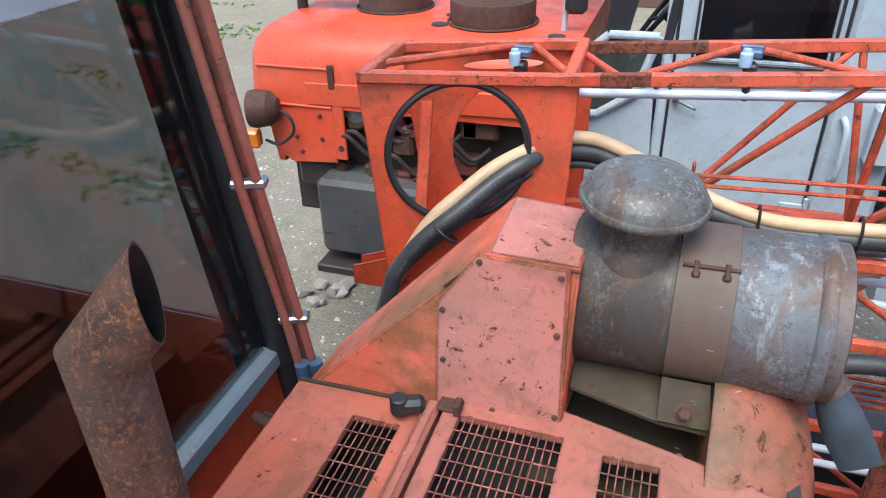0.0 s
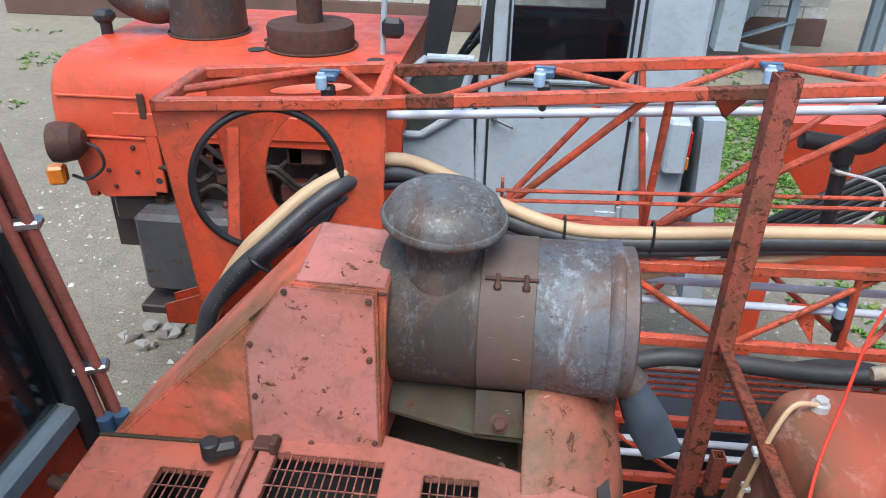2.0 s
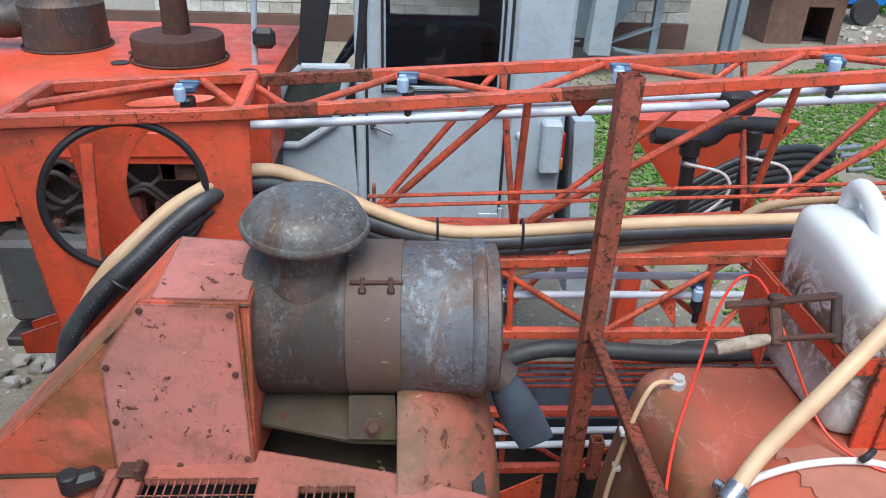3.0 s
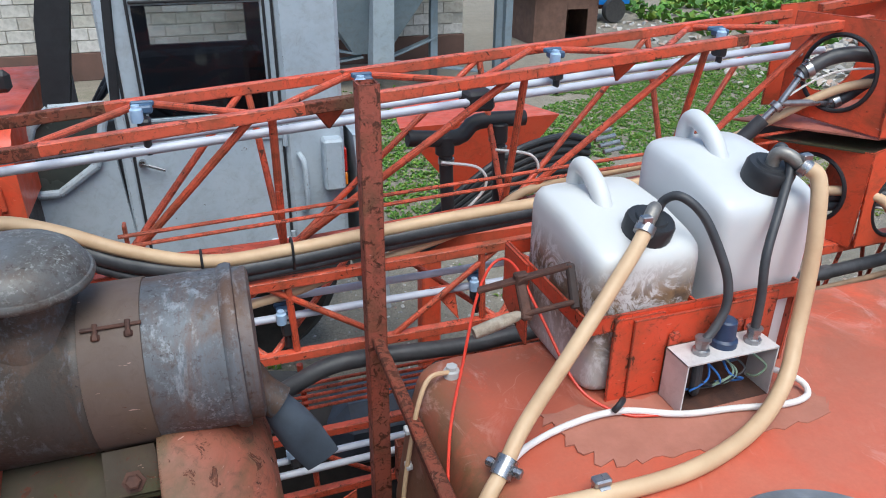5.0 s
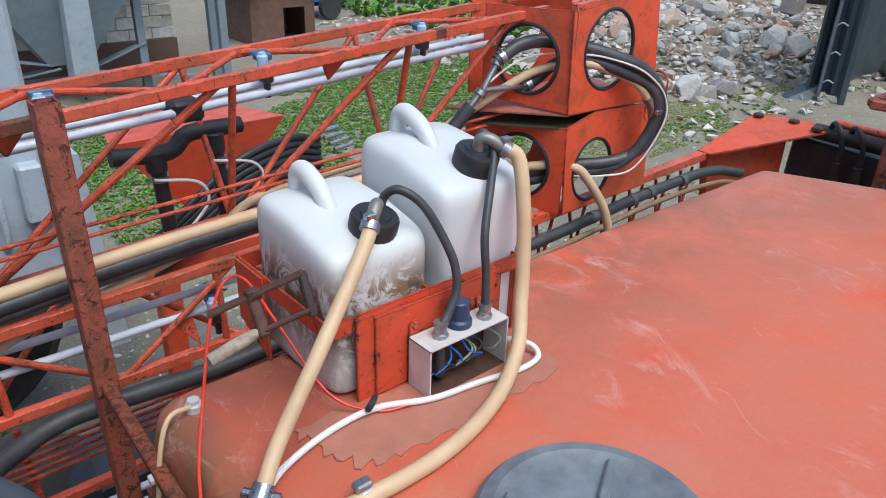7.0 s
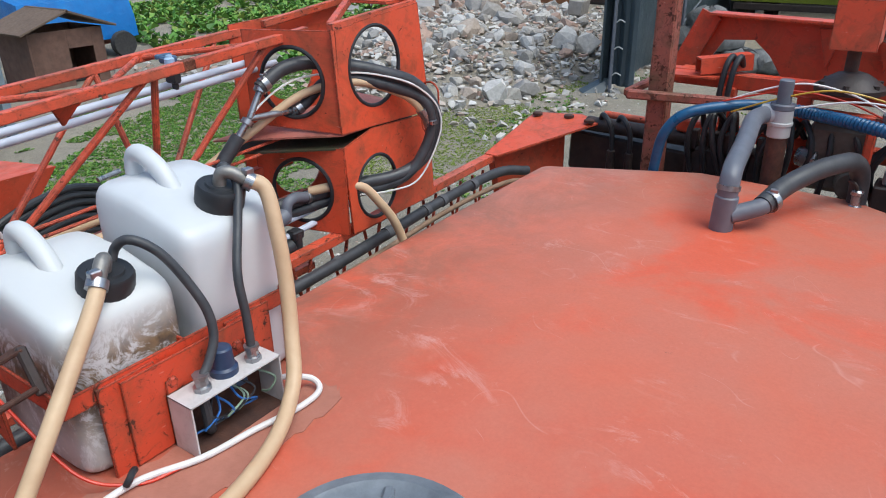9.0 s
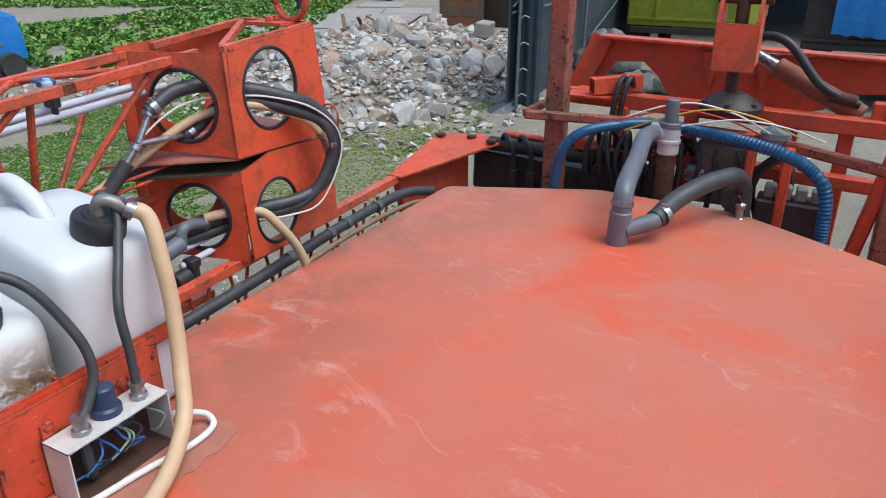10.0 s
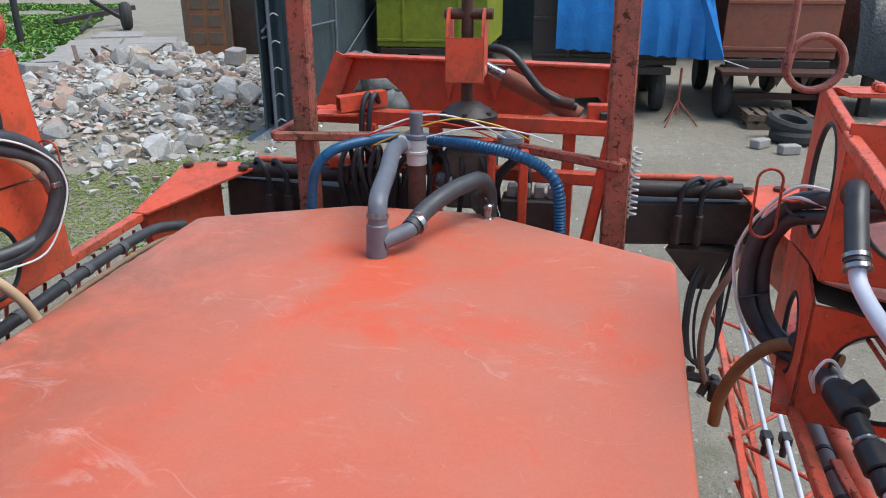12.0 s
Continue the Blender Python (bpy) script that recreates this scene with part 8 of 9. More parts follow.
def stone_mesh(k):
    r = random.Random(100 + k)
    b = B()
    rock(b, (0, 0, 0), (1.0, 0.75 + 0.2 * r.random(), 0.6 + 0.25 * r.random()), r, 22)
    return finish(b, STONE_OB, "stone_%d" % k, 10)


STONE_OB = varied("broken_stone_piece", [srgb(186, 180, 172), srgb(168, 161, 153), srgb(194, 189, 182), srgb(178, 150, 134), srgb(158, 154, 150), srgb(200, 196, 191), srgb(182, 166, 152)], 0.9, 6, obj=True, shade=0.4)
heap = thing("rubble_heap", (18, 10.3, GROUND), "heap of broken concrete, brick and stone rubble", "rubble")
stones = [stone_mesh(k) for k in range(10)]
count = 0
while count < 300:
    x, y = rng.uniform(10.5, 24.5), rng.uniform(5.0, 15.5)
    h = heap_h(x, y)
    if h <= 0.02 or rng.random() > h + 0.35:
        continue
    s = rng.uniform(0.1, 0.3) * (1.5 if rng.random() < 0.12 else 0.9)
    ob = new("stone", stones[count % 10])
    ob.parent = heap
    ob.location = Vector((x, y, GROUND + h * 0.75 * rng.uniform(0.85, 1.0) + s * 0.3)) - HOME[heap]
    ob.rotation_euler = (rng.uniform(-0.5, 0.5), rng.uniform(-0.5, 0.5), rng.uniform(0, 6.3))
    ob.scale = (s, s, s)
    count += 1
bm = B()
bmesh.ops.create_grid(bm, x_segments=48, y_segments=48, size=8.0)
for v in bm.verts:
    v.co.x, v.co.y = v.co.x + 17.3, v.co.y * 0.85 + 10.2
    h = heap_h(v.co.x, v.co.y)
    v.co.z = GROUND - 0.03 + h * 0.72 + 0.12 * noise.noise(v.co * 1.3) * (1 if h > 0 else 0)
part("heap_core", bm, DIRT, heap, sharp=80)


def chip_shapes():
    """A dozen broken shapes as points and faces, for strewing."""
    out = []
    r = random.Random(70)
    for _ in range(12):
        b = B()
        rock(b, (0, 0, 0), (1.0, r.uniform(0.6, 1.0), r.uniform(0.4, 0.7)), r, 8)
        b.verts.index_update()
        out.append(([v.co.copy() for v in b.verts], [[v.index for v in f.verts] for f in b.faces]))
        b.free()
    return out


CHIPS = chip_shapes()


def scatter_rocks(n, place, smin, smax, r):
    """Many small stones in one mesh."""
    vs, fs = [], []
    for _ in range(n):
        p = place(r)
        if p is None:
            continue
        q = r.uniform(smin, smax)
        turn = Euler((r.uniform(-0.4, 0.4), r.uniform(-0.4, 0.4), r.uniform(0, 6.28))).to_matrix() * q
        pts, faces = CHIPS[r.randrange(12)]
        i = len(vs)
        c = Vector((p[0], p[1], p[2] + q * 0.2))
        vs += [c + turn @ v for v in pts]
        fs += [[i + k for k in f] for f in faces]
    me = bpy.data.meshes.new("rubble_chips")
    me.from_pydata(vs, [], fs)
    me.materials.append(STONE)
    return me


def heap_place(r):
    x, y = r.uniform(9.5, 25.5), r.uniform(4.5, 16.0)
    h = heap_h(x, y)
    if h <= 0.0 and r.random() > 0.25:
        return None
    return (x, y, GROUND + h * 0.72)


tagged(new("rubble_chips", scatter_rocks(9000, heap_place, 0.03, 0.14, random.Random(4))), "small chips of rubble strewn over the heap", "rubble", kind="stuff")
for k, (x, y, z, s, a) in enumerate(((15.0, 9.2, 0.75, (0.75, 0.4, 0.35), 0.3), (20.5, 9.0, 0.8, (0.9, 0.4, 0.4), 0.2), (16.5, 12.2, 0.85, (0.7, 0.5, 0.3), 0.9))):
    bm = B()
    box(bm, (x, y, z), s, Matrix.Rotation(a, 3, "Z") @ Matrix.Rotation(0.12, 3, "X"), 0.03)
    solo("concrete_block", bm, CONCRETE, "grey concrete block lying on the rubble heap", "concrete block", "rubble blocks")
for k in range(9):
    bm = B()
    x, y = 17.5 + 0.4 * math.cos(k * 2.1) + 0.2 * k, 11.2 + 0.5 * math.sin(k * 1.7)
    a = k * 0.7
    beam(bm, (x, y, 0.75), (x + 0.8 * math.cos(a), y + 0.8 * math.sin(a), 1.25 if k % 2 else 0.95), 0.1, 0.04, 0.006)
    solo("old_plank", bm, WOOD, "weathered broken plank on the rubble heap", "plank", "rubble planks")
for k, (x, y, a) in enumerate(((21.0, 16.4, 0.5), (22.0, 18.3, 0.5), (25.2, 20.1, 0.5), (23.5, 17.2, 0.5), (26.2, 18.2, 0.5), (29, 19.2, 0.48), (24.7, 15.2, 0.5), (27.4, 16.3, 0.5), (30.3, 17.4, 0.48), (33, 20.5, 0.45))):
    bm = B()
    box(bm, (x, y, GROUND + 0.02), (2.9, 2.1, 0.1), Matrix.Rotation(a, 3, "Z"), 0.02)
    tagged(solo("concrete_slab", bm, CONCRETE, "pale cracked concrete paving slab", "", kind="structure"), kind="structure")

# ---- far sheds, tarpaulin shelter and trailers ----
shed = thing("wooden_shed", (27.0, 13.5, GROUND), "wooden shed with a brown plank door and wire cage", "shed")
bm = B()
box(bm, (26.2, 12.65, 1.35), (0.1, 1.4, 2.3), None, 0.01)
dr = part("door", bm, plain("varnished_planks", srgb(150, 96, 60), srgb(120, 78, 50), 0.6, 5, 0.3), shed, "brown panelled wooden door")
for y in (12.32, 12.98):
    for z in (0.75, 1.35, 1.95):
        bm = B()
        box(bm, (26.14, y, z), (0.03, 0.5, 0.42), None, 0.012)
        part("door_panel", bm, WOOD, dr)
for y in (11.85, 13.45):
    bm = B()
    box(bm, (26.25, y, 1.5), (0.18, 0.2, 2.7), None, 0.01)
    part("frame_post", bm, WOOD, shed)
bm = B()
span(bm, (26.5, 9.6, GROUND), (30, 13.4, 3.2), 0.02)
part("shed_body", bm, plain("dark_shed_boards", srgb(74, 64, 58), srgb(54, 48, 44), 0.85, 4, 0.3), shed)
bm = B()
for k in range(16):
    a = 10.05 + k * 0.11
    beam(bm, (26.3, a, 0.3), (26.3, min(a + 1.7, 11.75), 0.3 + min(1.7, 11.75 - a)), 0.012, 0.012, 0.0)
    beam(bm, (26.3, a, 2.0), (26.3, min(a + 1.7, 11.75), 2.0 - min(1.7, 11.75 - a)), 0.012, 0.012, 0.0)
part("wire_mesh", bm, RUSTY_STEEL, shed)
shelter = thing("tarpaulin_shelter", (20, 4.5, GROUND), "dark green-grey tarpaulin shelter on a steel pipe frame", "shelter")
bm = B()
loops = []
for k in range(27):
    x = 13.3 + 0.76 * k
    y = 5.12 + 0.04 * (x - 13.3)
    w = 0.05 * math.sin(k * 2.3)
    loops.append([(x, y + w, GROUND + 0.05), (x, y + w * 0.5, 1.5), (x, y, 3.2), (x, y - 0.3, 4.4), (x, y - 0.26, 4.4), (x, y + 0.04, 3.2), (x, y + w * 0.5 + 0.04, 1.5), (x, y + w + 0.04, GROUND + 0.05)])
loft(bm, loops)
part("side_sheet", bm, TARP_DARK, shelter)
bm = B()
loops = []
for k in range(11):
    t = k / 10
    x, y = 13.62 - 0.36 * t, 5.2 - 0.68 * t
    w = 0.045 * math.sin(k * 2.0)
    lift_z = 0.1 if k < 9 else 0.0
    loops.append([(x + w, y, GROUND + lift_z), (x + w * 0.8, y, 1.2), (x + w * 0.5, y, 2.4), (x, y, 4.3), (x + 0.03, y, 4.3), (x + w * 0.5 + 0.03, y, 2.4), (x + w * 0.8 + 0.03, y, 1.2), (x + w + 0.03, y, GROUND + lift_z)])
loft(bm, loops)
part("front_flap", bm, TARP_DARK, shelter, "creased tarpaulin flap at the opening")
bm = B()
hull(bm, [(12.95, 5.3, GROUND), (13.2, 5.0, GROUND), (13.45, 5.0, GROUND + 0.22), (13.5, 5.2, GROUND + 0.2), (13.1, 5.45, GROUND + 0.03)])
part("loose_hem", bm, TARP_DARK, shelter)
for p, q, r in (
    ((13.3, 4.95, GROUND), (13.3, 4.93, 4.3), 0.032), ((17.8, 5.2, GROUND), (17.8, 5.16, 4.3), 0.035), ((22.3, 5.4, GROUND), (22.3, 5.36, 4.3), 0.035),
    ((13.2, 5.03, 1.95), (17.8, 5.2, 1.95), 0.022), ((13.2, 5.03, 2.05), (17.8, 5.2, 3.6), 0.02), ((17.8, 5.18, 3.4), (22.3, 5.36, 2.1), 0.02), ((17.8, 5.18, 0.9), (22.3, 5.36, 2.1), 0.02),
):
    bm = B()
    rod(bm, p, q, r, 10)
    part("frame_pipe", bm, PVC_GREY, shelter)
for k in range(7):
    bm = B()
    z = 0.5 + 0.45 * k
    tube(bm, [(13.3, 4.92, z), (13.28, 4.84, z + 0.05), (13.31, 4.76, z + 0.01)], 0.012, 6)
    part("lacing", bm, PVC_WHITE, shelter)
# Unseen roof sheet, added to shade the back of the shelter.
bm = B()
span(bm, (26.0, -16, 4.5), (33.7, 5.4, 4.55))
part("roof_sheet", bm, TARP_DARK, shelter)
bm = B()
span(bm, (33.5, -14, GROUND), (33.7, 10, 4.4))
part("back_sheet", bm, TARP_DARK, shelter)


def trailer(name, x0, x1, y0, y1, z0, z1, mat, label, ribs):
    ob = thing(name, ((x0 + x1) / 2, (y0 + y1) / 2, GROUND), label, "trailer")
    for nm, lo, hi in (("front_board", (x0, y0, z0), (x0 + 0.06, y1, z1)), ("side_board", (x0 + 0.06, y0, z0), (x1, y0 + 0.06, z1)), ("side_board", (x0 + 0.06, y1 - 0.06, z0), (x1, y1, z1)), ("bed", (x0, y0, z0 - 0.12), (x1, y1, z0))):
        bm = B()
        span(bm, lo, hi, 0.008)
        part(nm, bm, mat, ob)
    for k in range(ribs):
        y = y0 + (y1 - y0) * (k + 0.5) / ribs
        bm = B()
        span(bm, (x0 - 0.05, y - 0.04, z0), (x0, y + 0.04, z1), 0.008)
        part("rib", bm, mat, ob)
    for z in (z0 + 0.06, (z0 + z1) / 2, z1 - 0.06):
        bm = B()
        span(bm, (x0 - 0.04, y0, z - 0.035), (x0 - 0.002, y1, z + 0.035), 0.008)
        part("cross_rail", bm, mat, ob)
    bm = B()
    span(bm, (x0, y0 + 0.4, z0 - 0.32), (x1, y0 + 0.55, z0 - 0.12), 0.01)
    span(bm, (x0, y1 - 0.55, z0 - 0.32), (x1, y1 - 0.4, z0 - 0.12), 0.01)
    span(bm, (x0 - 0.1, y0 + 0.1, z0 - 0.3), (x0 + 0.05, y1 - 0.1, z0 - 0.15), 0.01)
    part("chassis", bm, DARK_IRON, ob)
    for x in (x0 + 0.7, x1 - 0.8):
        for y in (y0 + 0.25, y1 - 0.25):
            bm = B()
            lathe(bm, [(0.22, -0.11), (0.42, -0.13), (0.48, -0.07), (0.48, 0.07), (0.42, 0.13), (0.22, 0.11)], pose(x, y, GROUND + 0.48, 90, 0, 0), 32)
            w = part("wheel", bm, TYRE, ob)
            bm = B()
            lathe(bm, [(0.22, -0.09), (0.2, 0.09), (0.05, 0.1)], pose(x, y, GROUND + 0.48, 90, 0, 0), 20)
            part("rim", bm, RUSTY_STEEL, w)
    return ob


trailer("green_trailer", 21.0, 25.5, 2.04, 5.05, 1.2, 3.6, GREEN, "lime green grain trailer with ribbed board", 2)
trailer("brown_trailer", 16.9, 21.4, -5.35, -3.2, 1.5, 3.4, BROWN_RED, "faded brown grain trailer at the shelter", 0)
trailer("tarped_trailer", 16.6, 21, -2.3, 0.6, 1.35, 2.9, DARK_IRON, "dark trailer covered by a hanging blue tarpaulin", 2)
deck = thing("machine_deck", (16.6, -4.2, GROUND), "rusty slatted machine deck with hanging tines", "machine deck")
bm = B()
span(bm, (16.1, -5.4, 1.12), (16.85, -3.1, 1.2), 0.01)
part("deck_plate", bm, RUSTY_STEEL, deck)
for k in range(5):
    bm = B()
    y = -5.2 + 0.48 * k
    hull(bm, [(16.12, y, 1.12), (16.12, y + 0.16, 1.12), (16.1, y + 0.1, 0.92), (16.2, y, 1.12), (16.2, y + 0.16, 1.12)])
    part("tine", bm, RUSTY_STEEL, deck)
for y in (-5.15, -3.3):
    bm = B()
    lathe(bm, [(0.16, -0.1), (0.36, -0.12), (0.42, -0.06), (0.42, 0.06), (0.36, 0.12), (0.16, 0.1)], pose(16.75, y, GROUND + 0.42, 90, 0, 0), 30)
    part("wheel", bm, TYRE, deck)
    bm = B()
    rod(bm, (16.75, y, GROUND + 0.42), (16.75, y, 1.13), 0.05, 10)
    part("wheel_strut", bm, DARK_IRON, deck)
bm = B()
span(bm, (16.5, -5.2, 0.62), (16.62, -3.2, 0.74), 0.01)
part("axle_beam", bm, RUSTY_STEEL, deck)
tarp = thing("blue_tarpaulin", (17.0, -1.4, 1.3), "bright blue creased tarpaulin draped over a trailer", "tarpaulin")
bm = B()
loops = []
for k in range(25):
    t = k / 24
    y = 0.12 - 2.95 * t
    w = 0.05 * math.sin(k * 1.9) + 0.03 * math.sin(k * 4.3)
    drop = 1.56 - 0.16 * t + 0.02 * math.sin(k * 2.7)
    loops.append([(16.25 + w, y, drop), (16.22 + w * 0.8, y, 1.8), (16.25 + w * 0.6, y, 2.3), (16.4, y, 3.0), (20.5, y, 3.1), (20.5, y, 3.12), (16.38, y, 3.03), (16.22 + w * 0.6, y, 2.3), (16.19 + w * 0.8, y, 1.8), (16.22 + w, y, drop)])
loft(bm, loops)
part("hanging_sheet", bm, TARP_BLUE, tarp)
bm = B()
hull(bm, [(16.2, -2.80, 1.40), (16.0, -3.10, 1.42), (16.2, -2.55, 2.75), (16.24, -2.80, 1.40), (16.04, -3.10, 1.42), (16.24, -2.55, 2.75), (16.4, -2.85, 2.5)])
part("corner_fold", bm, TARP_BLUE, tarp, "corner of the sheet pulled out by a cord")
bm = B()
rod(bm, (16.02, -3.09, 1.42), (16.2, -3.6, 1.25), 0.012, 6)
part("tie_cord", bm, PVC_WHITE, tarp)
cov = thing("covered_machine", (17.6, -6.6, GROUND), "machine hidden under a black plastic sheet", "covered machine")
bm = B()
loops = []
for k in range(13):
    t = k / 12
    y = -5.75 - 2.6 * t
    w = 0.12 * math.sin(k * 2.1) + 0.06 * math.sin(k * 5.3)
    h = 2.6 + 0.3 * math.sin(k * 1.3)
    loops.append([(16.9 + w, y + w, 1.05 + 0.2 * math.sin(k * 2.9)), (17.0 + w * 0.6, y, 1.9), (17.3, y, h), (19.5, y, h), (19.5, y, 1.0)])
loft(bm, loops)
part("plastic_sheet", bm, plain("black_plastic_sheet", srgb(34, 35, 38), srgb(52, 53, 56), 0.35, 5, 0.5, dist=0.04), cov, "crumpled black plastic sheet", 60)
for y in (-6.2, -7.9):
    bm = B()
    span(bm, (17.2, y - 0.1, GROUND), (17.4, y + 0.1, 1.2), 0.01)
    part("leg", bm, DARK_IRON, cov)
stand = thing("jack_stand", (15.7, -2.29, GROUND), "thin red tripod jack stand", "stand")
bm = B()
rod(bm, (15.7, -2.29, GROUND + 0.2), (15.7, -2.29, 1.3), 0.025, 10)
part("stem", bm, POST_RED, stand)
for k in range(3):
    bm = B()
    a = k * 2.09 + 0.4
    rod(bm, (15.7, -2.29, GROUND + 0.5), (15.7 + 0.4 * math.cos(a), -2.29 + 0.4 * math.sin(a), GROUND), 0.016, 8)
    part("leg", bm, POST_RED, stand)
pal = thing("wooden_pallet", (15.9, -4.1, GROUND), "grey weathered wooden pallets, stacked", "pallet")
for z in (0.0, 0.16):
    for k in range(6):
        bm = B()
        span(bm, (15.5, -4.75 + 0.21 * k, GROUND + z + 0.1), (16.5, -4.62 + 0.21 * k, GROUND + z + 0.125), 0.003)
        part("deck_board", bm, WOOD, pal)
    for x in (15.5, 15.95, 16.4):
        bm = B()
        span(bm, (x, -4.75, GROUND + z), (x + 0.1, -3.57, GROUND + z + 0.1), 0.004)
        part("bearer", bm, WOOD, pal)
stack_t = thing("scrap_rubber_stack", (14.5, -4.12, GROUND), "two worn black tyres lying flat in a stack", "tyres")
for k, (x, y, z) in enumerate(((14.5, -4.16, 0.12), (14.62, -4.1, 0.31))):
    bm = B()
    lathe(bm, [(0.24, -0.08), (0.38, -0.11), (0.43, -0.05), (0.43, 0.05), (0.38, 0.11), (0.24, 0.08), (0.24, -0.08)], Matrix.Translation((x, y, GROUND + z)) @ pose(0, 0, 0, 9 * k, -8 * k, 0), 36, False)
    part("tyre", bm, TYRE, stack_t)
for x, y, a in ((13.95, -3.46, 0.75), (13.55, -3.82, 0.25)):
    bm = B()
    box(bm, (x, y, GROUND + 0.08), (0.19, 0.33, 0.16), Matrix.Rotation(a, 3, "Z"), 0.02)
    solo("breeze_block", bm, CONCRETE, "pale grey building block on the dirt", "block", "loose blocks")
SACK = plain("grey_plastic_sack", srgb(138, 138, 138), srgb(104, 104, 102), 0.6, 9, 0.8, dist=0.03)
for k, (x, y, z) in enumerate(((16.2, 4.7, 0.26), (16.3, 4.1, 0.26), (16.2, 3.5, 0.26), (16.2, 4.45, 0.66), (16.25, 3.85, 0.66), (16.5, 3.0, 0.24), (16.2, 4.2, 1.0))):
    bm = B()
    r = random.Random(40 + k)
    lathe(bm, [(0.02, -0.24), (0.3, -0.22), (0.38, -0.12), (0.39, 0.04), (0.3, 0.17), (0.12, 0.21), (0.02, 0.2)], Matrix.Translation((x, y, GROUND + z)), 18)
    for v in bm.verts:
        v.co += Vector((r.uniform(-0.06, 0.06), r.uniform(-0.06, 0.06), r.uniform(-0.05, 0.05)))
    solo("plastic_sack", bm, SACK, "full grey woven plastic sack piled in the shelter", "sack", "shelter sacks", sharp=60)

# ---- far tyre and timber by the slabs, weeds ----
fr = thing("farm_implement", (38, 23, GROUND), "dark farm implement with a big wheel", "implement")
bm = B()
lathe(bm, [(0.3, -0.2), (0.6, -0.22), (0.68, -0.1), (0.68, 0.1), (0.6, 0.22), (0.3, 0.2)], pose(36, 22.0, GROUND + 0.68, 90, 0, 40), 32)
part("wheel", bm, TYRE, fr)
bm = B()
beam(bm, (34, 24.5, 0.7), (40, 24, 1.1), 0.3, 0.25, 0.02)
beam(bm, (33, 22.5, 0.4), (37, 24.5, 0.9), 0.12, 0.12, 0.02)
beam(bm, (37, 22.5, 0.5), (37, 24.5, 1.6), 0.2, 0.2, 0.02)
part("beam", bm, DARK_IRON, fr)
bm = B()
rod(bm, (27.5, 21.3, GROUND), (27.5, 21.3, 3.5), 0.13, 12)
solo("timber_pole", bm, DARK, "dark wooden pole standing in the weeds", "pole")


def leaves(n, place, lo, hi, r, mat=LEAF):
    """Weeds: small bent leaf blades in clumps, as one mesh."""
    vs, fs = [], []
    for _ in range(n):
        p = place(r)
        if p is None:
            continue
        for _k in range(r.randint(4, 7)):
            a = r.uniform(0, 6.283)
            s = r.uniform(lo, hi)
            w = s * r.uniform(0.22, 0.4)
            d = Vector((math.cos(a), math.sin(a), 0))
            e = Vector((-d.y, d.x, 0))
            b0 = Vector(p) + d * 0.2 * s
            m = b0 + d * s * 0.5 + Vector((0, 0, s * r.uniform(0.35, 0.8)))
            tip = b0 + d * s * r.uniform(0.8, 1.2) + Vector((0, 0, s * r.uniform(0.2, 0.7)))
            i = len(vs)
            vs += [b0, m + e * w, tip, m - e * w]
            fs += [(i, i + 1, i + 2), (i, i + 2, i + 3)]
    me = bpy.data.meshes.new("weeds")
    me.from_pydata(vs, [], fs)
    me.materials.append(mat)
    return me


def green_patch(r):
    x, y = r.uniform(2.5, 16), r.uniform(3.0, 14.5)
    v = noise.noise(Vector((x * 0.35, y * 0.35, 3.1))) + 0.5 * noise.noise(Vector((x * 1.3, y * 1.3, 1.0)))
    inner = 1.0 - abs((y - 8.6 - 0.25 * (x - 6)) / 4.2)
    if x > 12.5 and y < 11:
        inner -= 0.35
    return (x, y, GROUND) if v + inner * 1.5 > 0.75 else None


tagged(new("weeds", leaves(62000, green_patch, 0.018, 0.045, random.Random(1))), "low green weeds growing on the dirt", "weeds", kind="stuff")


def far_patch(r):
    x, y = r.uniform(12, 60), r.uniform(6, 50)
    v = noise.noise(Vector((x * 0.12, y * 0.12, 7.0)))
    if y < 0.55 * x + 4.5 or v < -0.25:
        return None
    return (x, y, GROUND)


tagged(new("weeds", leaves(14000, far_patch, 0.12, 0.35, random.Random(2))), "tall green weeds beyond the rubble", "weeds", kind="stuff")


def mossy_patch(r):
    x, y = r.uniform(6.5, 16), r.uniform(3.5, 10)
    v = noise.noise(Vector((x * 0.6, y * 0.6, 9.0))) + 0.6 * noise.noise(Vector((x * 2.1, y * 2.1, 2.0)))
    inner = 1.0 - math.hypot((x - 10.5) / 4.5, (y - 6.3 - 0.25 * (x - 10.5)) / 1.6)
    return (x, y, GROUND) if v + inner > 0.25 else None


tagged(new("weeds", leaves(46000, mossy_patch, 0.01, 0.022, random.Random(8), MOSS)), "short yellow-green grass beside the rubble", "grass", kind="stuff")


def thin_patch(r):
    x, y = r.uniform(-9, 16), r.uniform(2.5, 12)
    v = noise.noise(Vector((x * 0.7, y * 0.7, 5.0)))
    return (x, y, GROUND) if v > 0.2 else None


tagged(new("weeds", leaves(8000, thin_patch, 0.02, 0.06, random.Random(6))), "sparse weed tufts in the dirt yard", "weeds", kind="stuff")


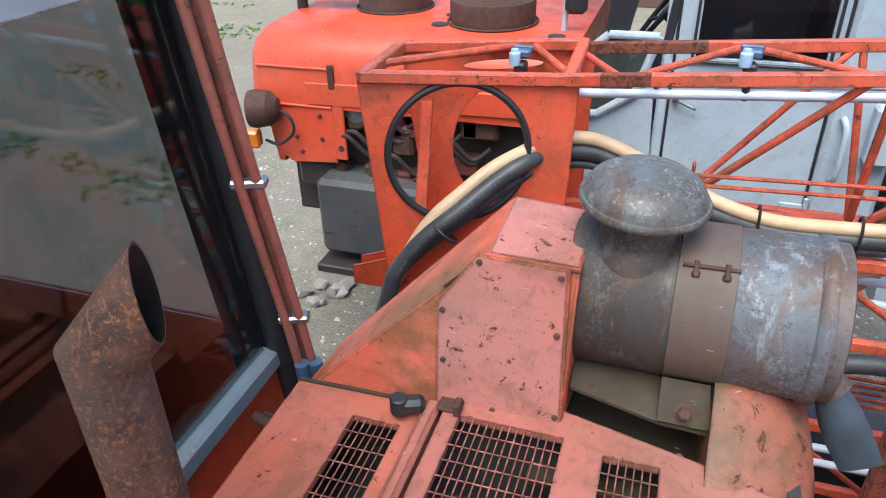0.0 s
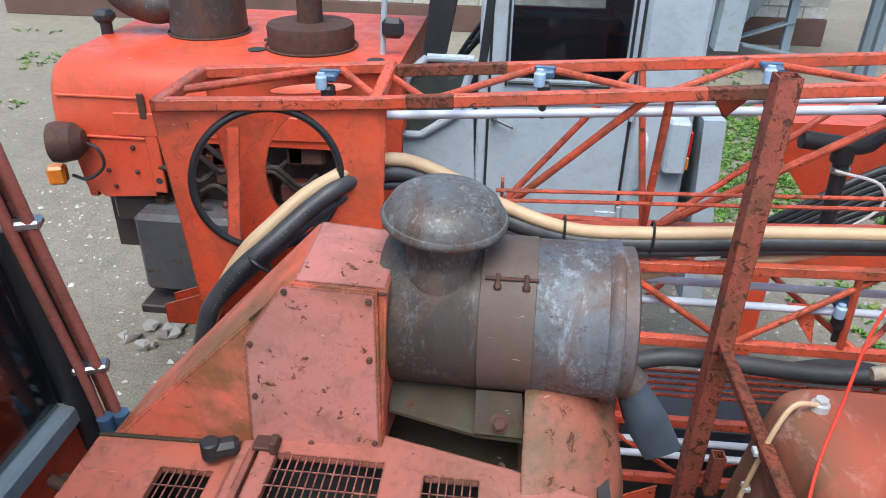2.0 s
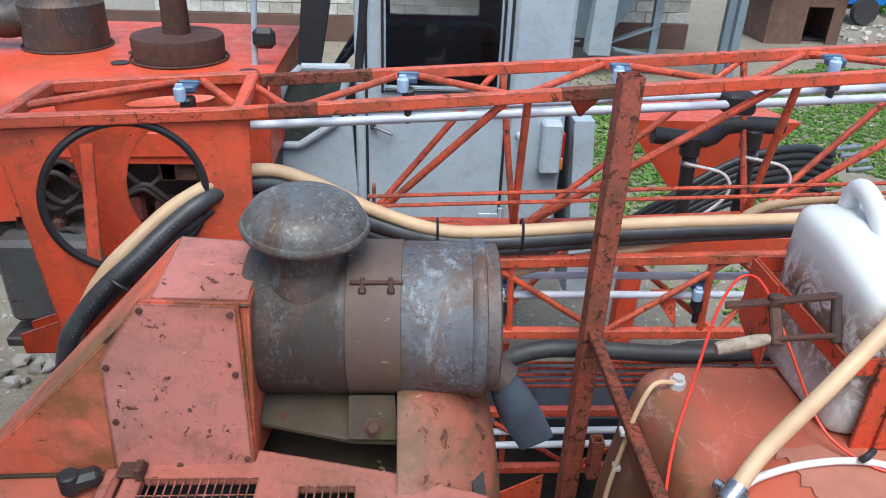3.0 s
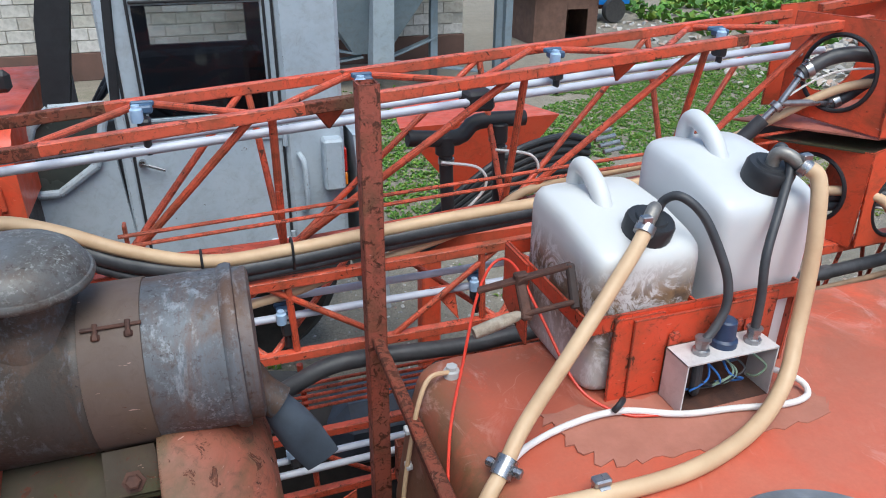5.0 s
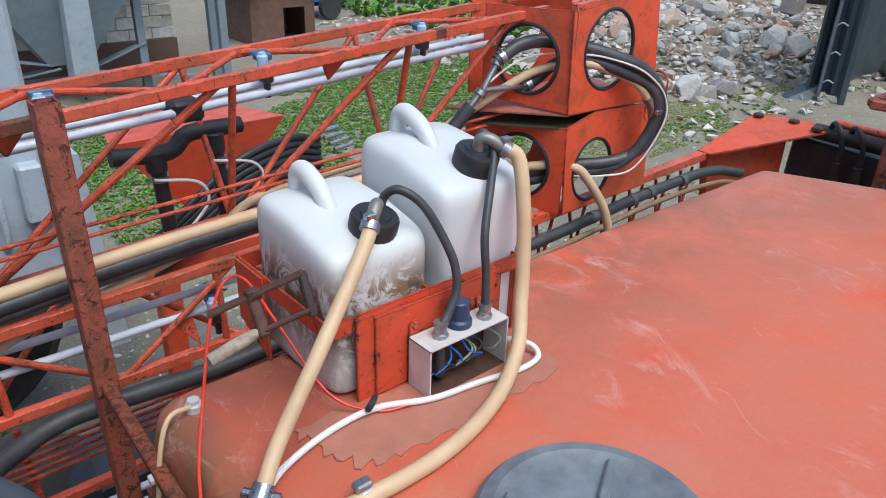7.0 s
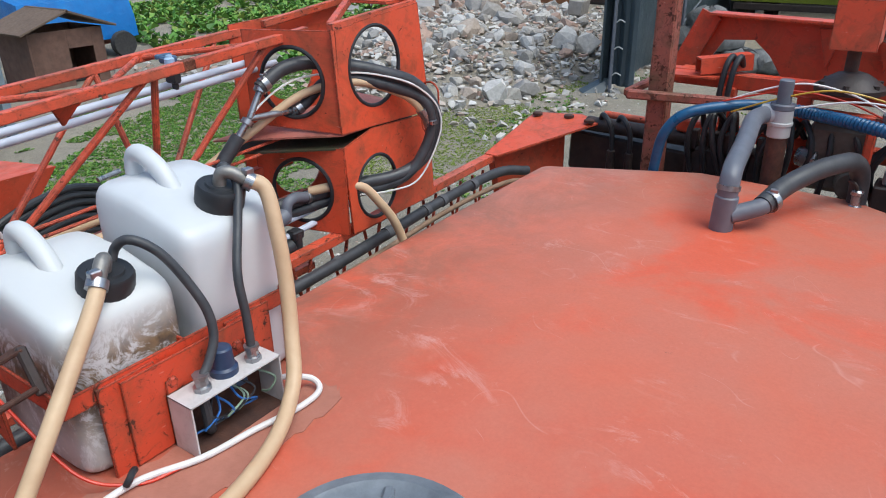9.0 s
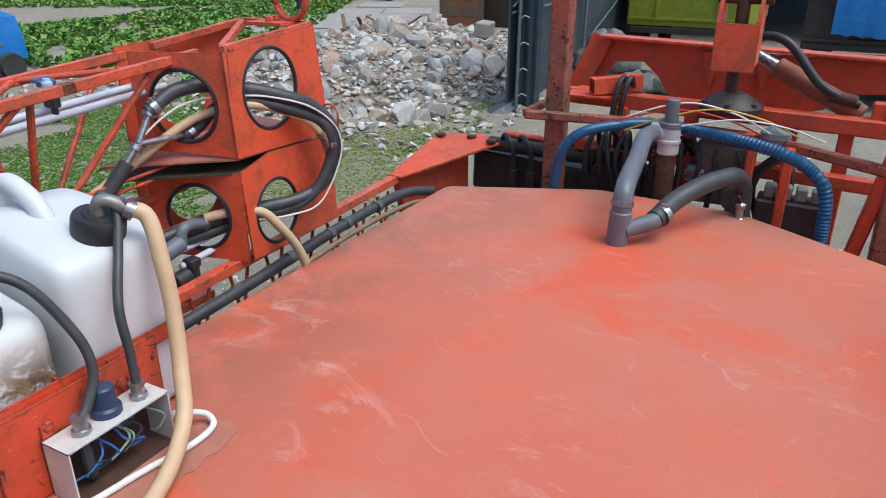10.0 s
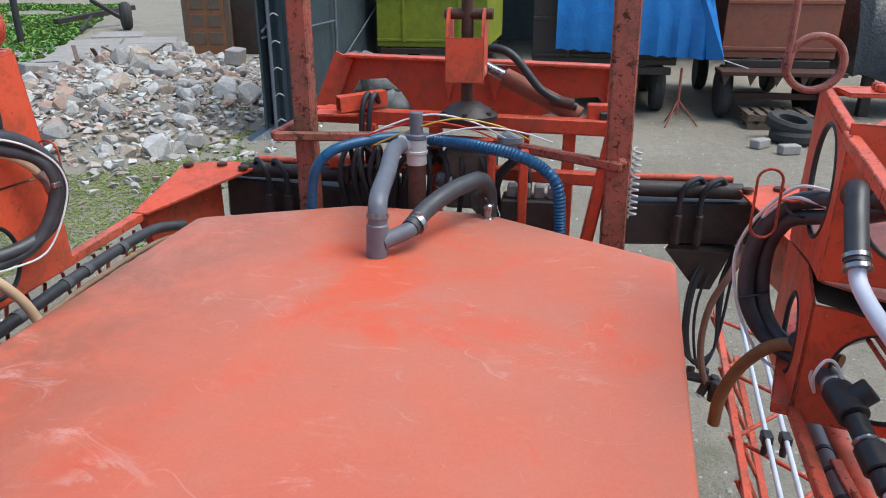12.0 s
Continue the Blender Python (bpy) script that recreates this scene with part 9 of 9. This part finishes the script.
def pebble_field(n, r):
    """Many small angular pebbles in one mesh."""
    vs, fs = [], []
    for _ in range(n):
        if r.random() < 0.5:
            x, y = r.uniform(-4, 6), r.uniform(-3, 6)
        else:
            x, y = r.uniform(-8, 18), r.uniform(-7, 9)
        q = r.uniform(0.006, 0.022) * (2.0 if r.random() < 0.06 else 1.0)
        i = len(vs)
        a = r.uniform(0, 6.28)
        for dx, dy, dz in ((1, 0, 0.2), (0, 0.8, 0.1), (-1, 0, 0.15), (0, -0.8, 0.2), (0, 0, 0.8), (0.4, 0.3, 0.6)):
            dx, dy, dz = dx * r.uniform(0.7, 1.2), dy * r.uniform(0.7, 1.2), dz * r.uniform(0.7, 1.2)
            vs.append((x + q * (dx * math.cos(a) - dy * math.sin(a)), y + q * (dx * math.sin(a) + dy * math.cos(a)), GROUND - 0.001 + q * dz))
        fs += [(i, i + 1, i + 5), (i + 5, i + 1, i + 4), (i + 1, i + 2, i + 4), (i + 2, i + 3, i + 4), (i + 3, i, i + 4), (i, i + 5, i + 4)]
    me = bpy.data.meshes.new("pebbles")
    me.from_pydata(vs, [], fs)
    me.materials.append(STONE)
    return me


tagged(new("pebbles", pebble_field(14000, random.Random(9))), "small pale pebbles scattered over the dirt", "pebbles", kind="stuff")
rg = random.Random(12)
for k in range(9):
    bm = B()
    rock(bm, (-1.65 + rg.uniform(-0.2, 0.2), 3.75 + rg.uniform(-0.2, 0.2), GROUND + 0.03), (rg.uniform(0.03, 0.09),) * 2 + (0.05,), rg, 9)
    solo("stone", bm, CONCRETE, "small grey stone lying on the dirt", "stone", "loose stones", sharp=10)

# ---- whitewashed block wall behind the tractors ----
wall = thing("block_wall", (-2.0, 13.4, GROUND), "whitewashed concrete block wall with dark base", "wall", kind="structure")
WX0, WX1, WY, WH = -9.0, 5.9, 13.3, 3.4
bm = B()
span(bm, (WX0, WY + 0.015, GROUND), (WX1, WY + 0.3, GROUND + WH))
part("mortar_core", bm, MORTAR, wall)
bm = B()
span(bm, (WX0, WY - 0.03, GROUND), (WX1 + 0.03, WY + 0.3, GROUND + 0.45), 0.01)
part("plinth", bm, plain("dirty_plinth", srgb(112, 84, 74), srgb(90, 70, 62), 0.9, 3, 0.4), wall)
bm = B()
box(bm, (0, 0, 0), (0.385, 0.3, 0.185), None, 0.008)
block_me = finish(bm, BLOCK, "block", 20)
row = 0
made = 0
z = GROUND + 0.45 + 0.1
while z < GROUND + 2.6 and made < 300:
    x = WX1 - 0.2 - (0.2 if row % 2 else 0.0)
    while x > -1.5 - 2.0 and made < 300:
        ob = new("block", block_me)
        ob.parent = wall
        ob.location = Vector((x, WY + 0.14 + 0.006 * math.sin(x * 31 + row * 17), z)) - HOME[wall]
        made += 1
        x -= 0.395
    z += 0.195
    row += 1
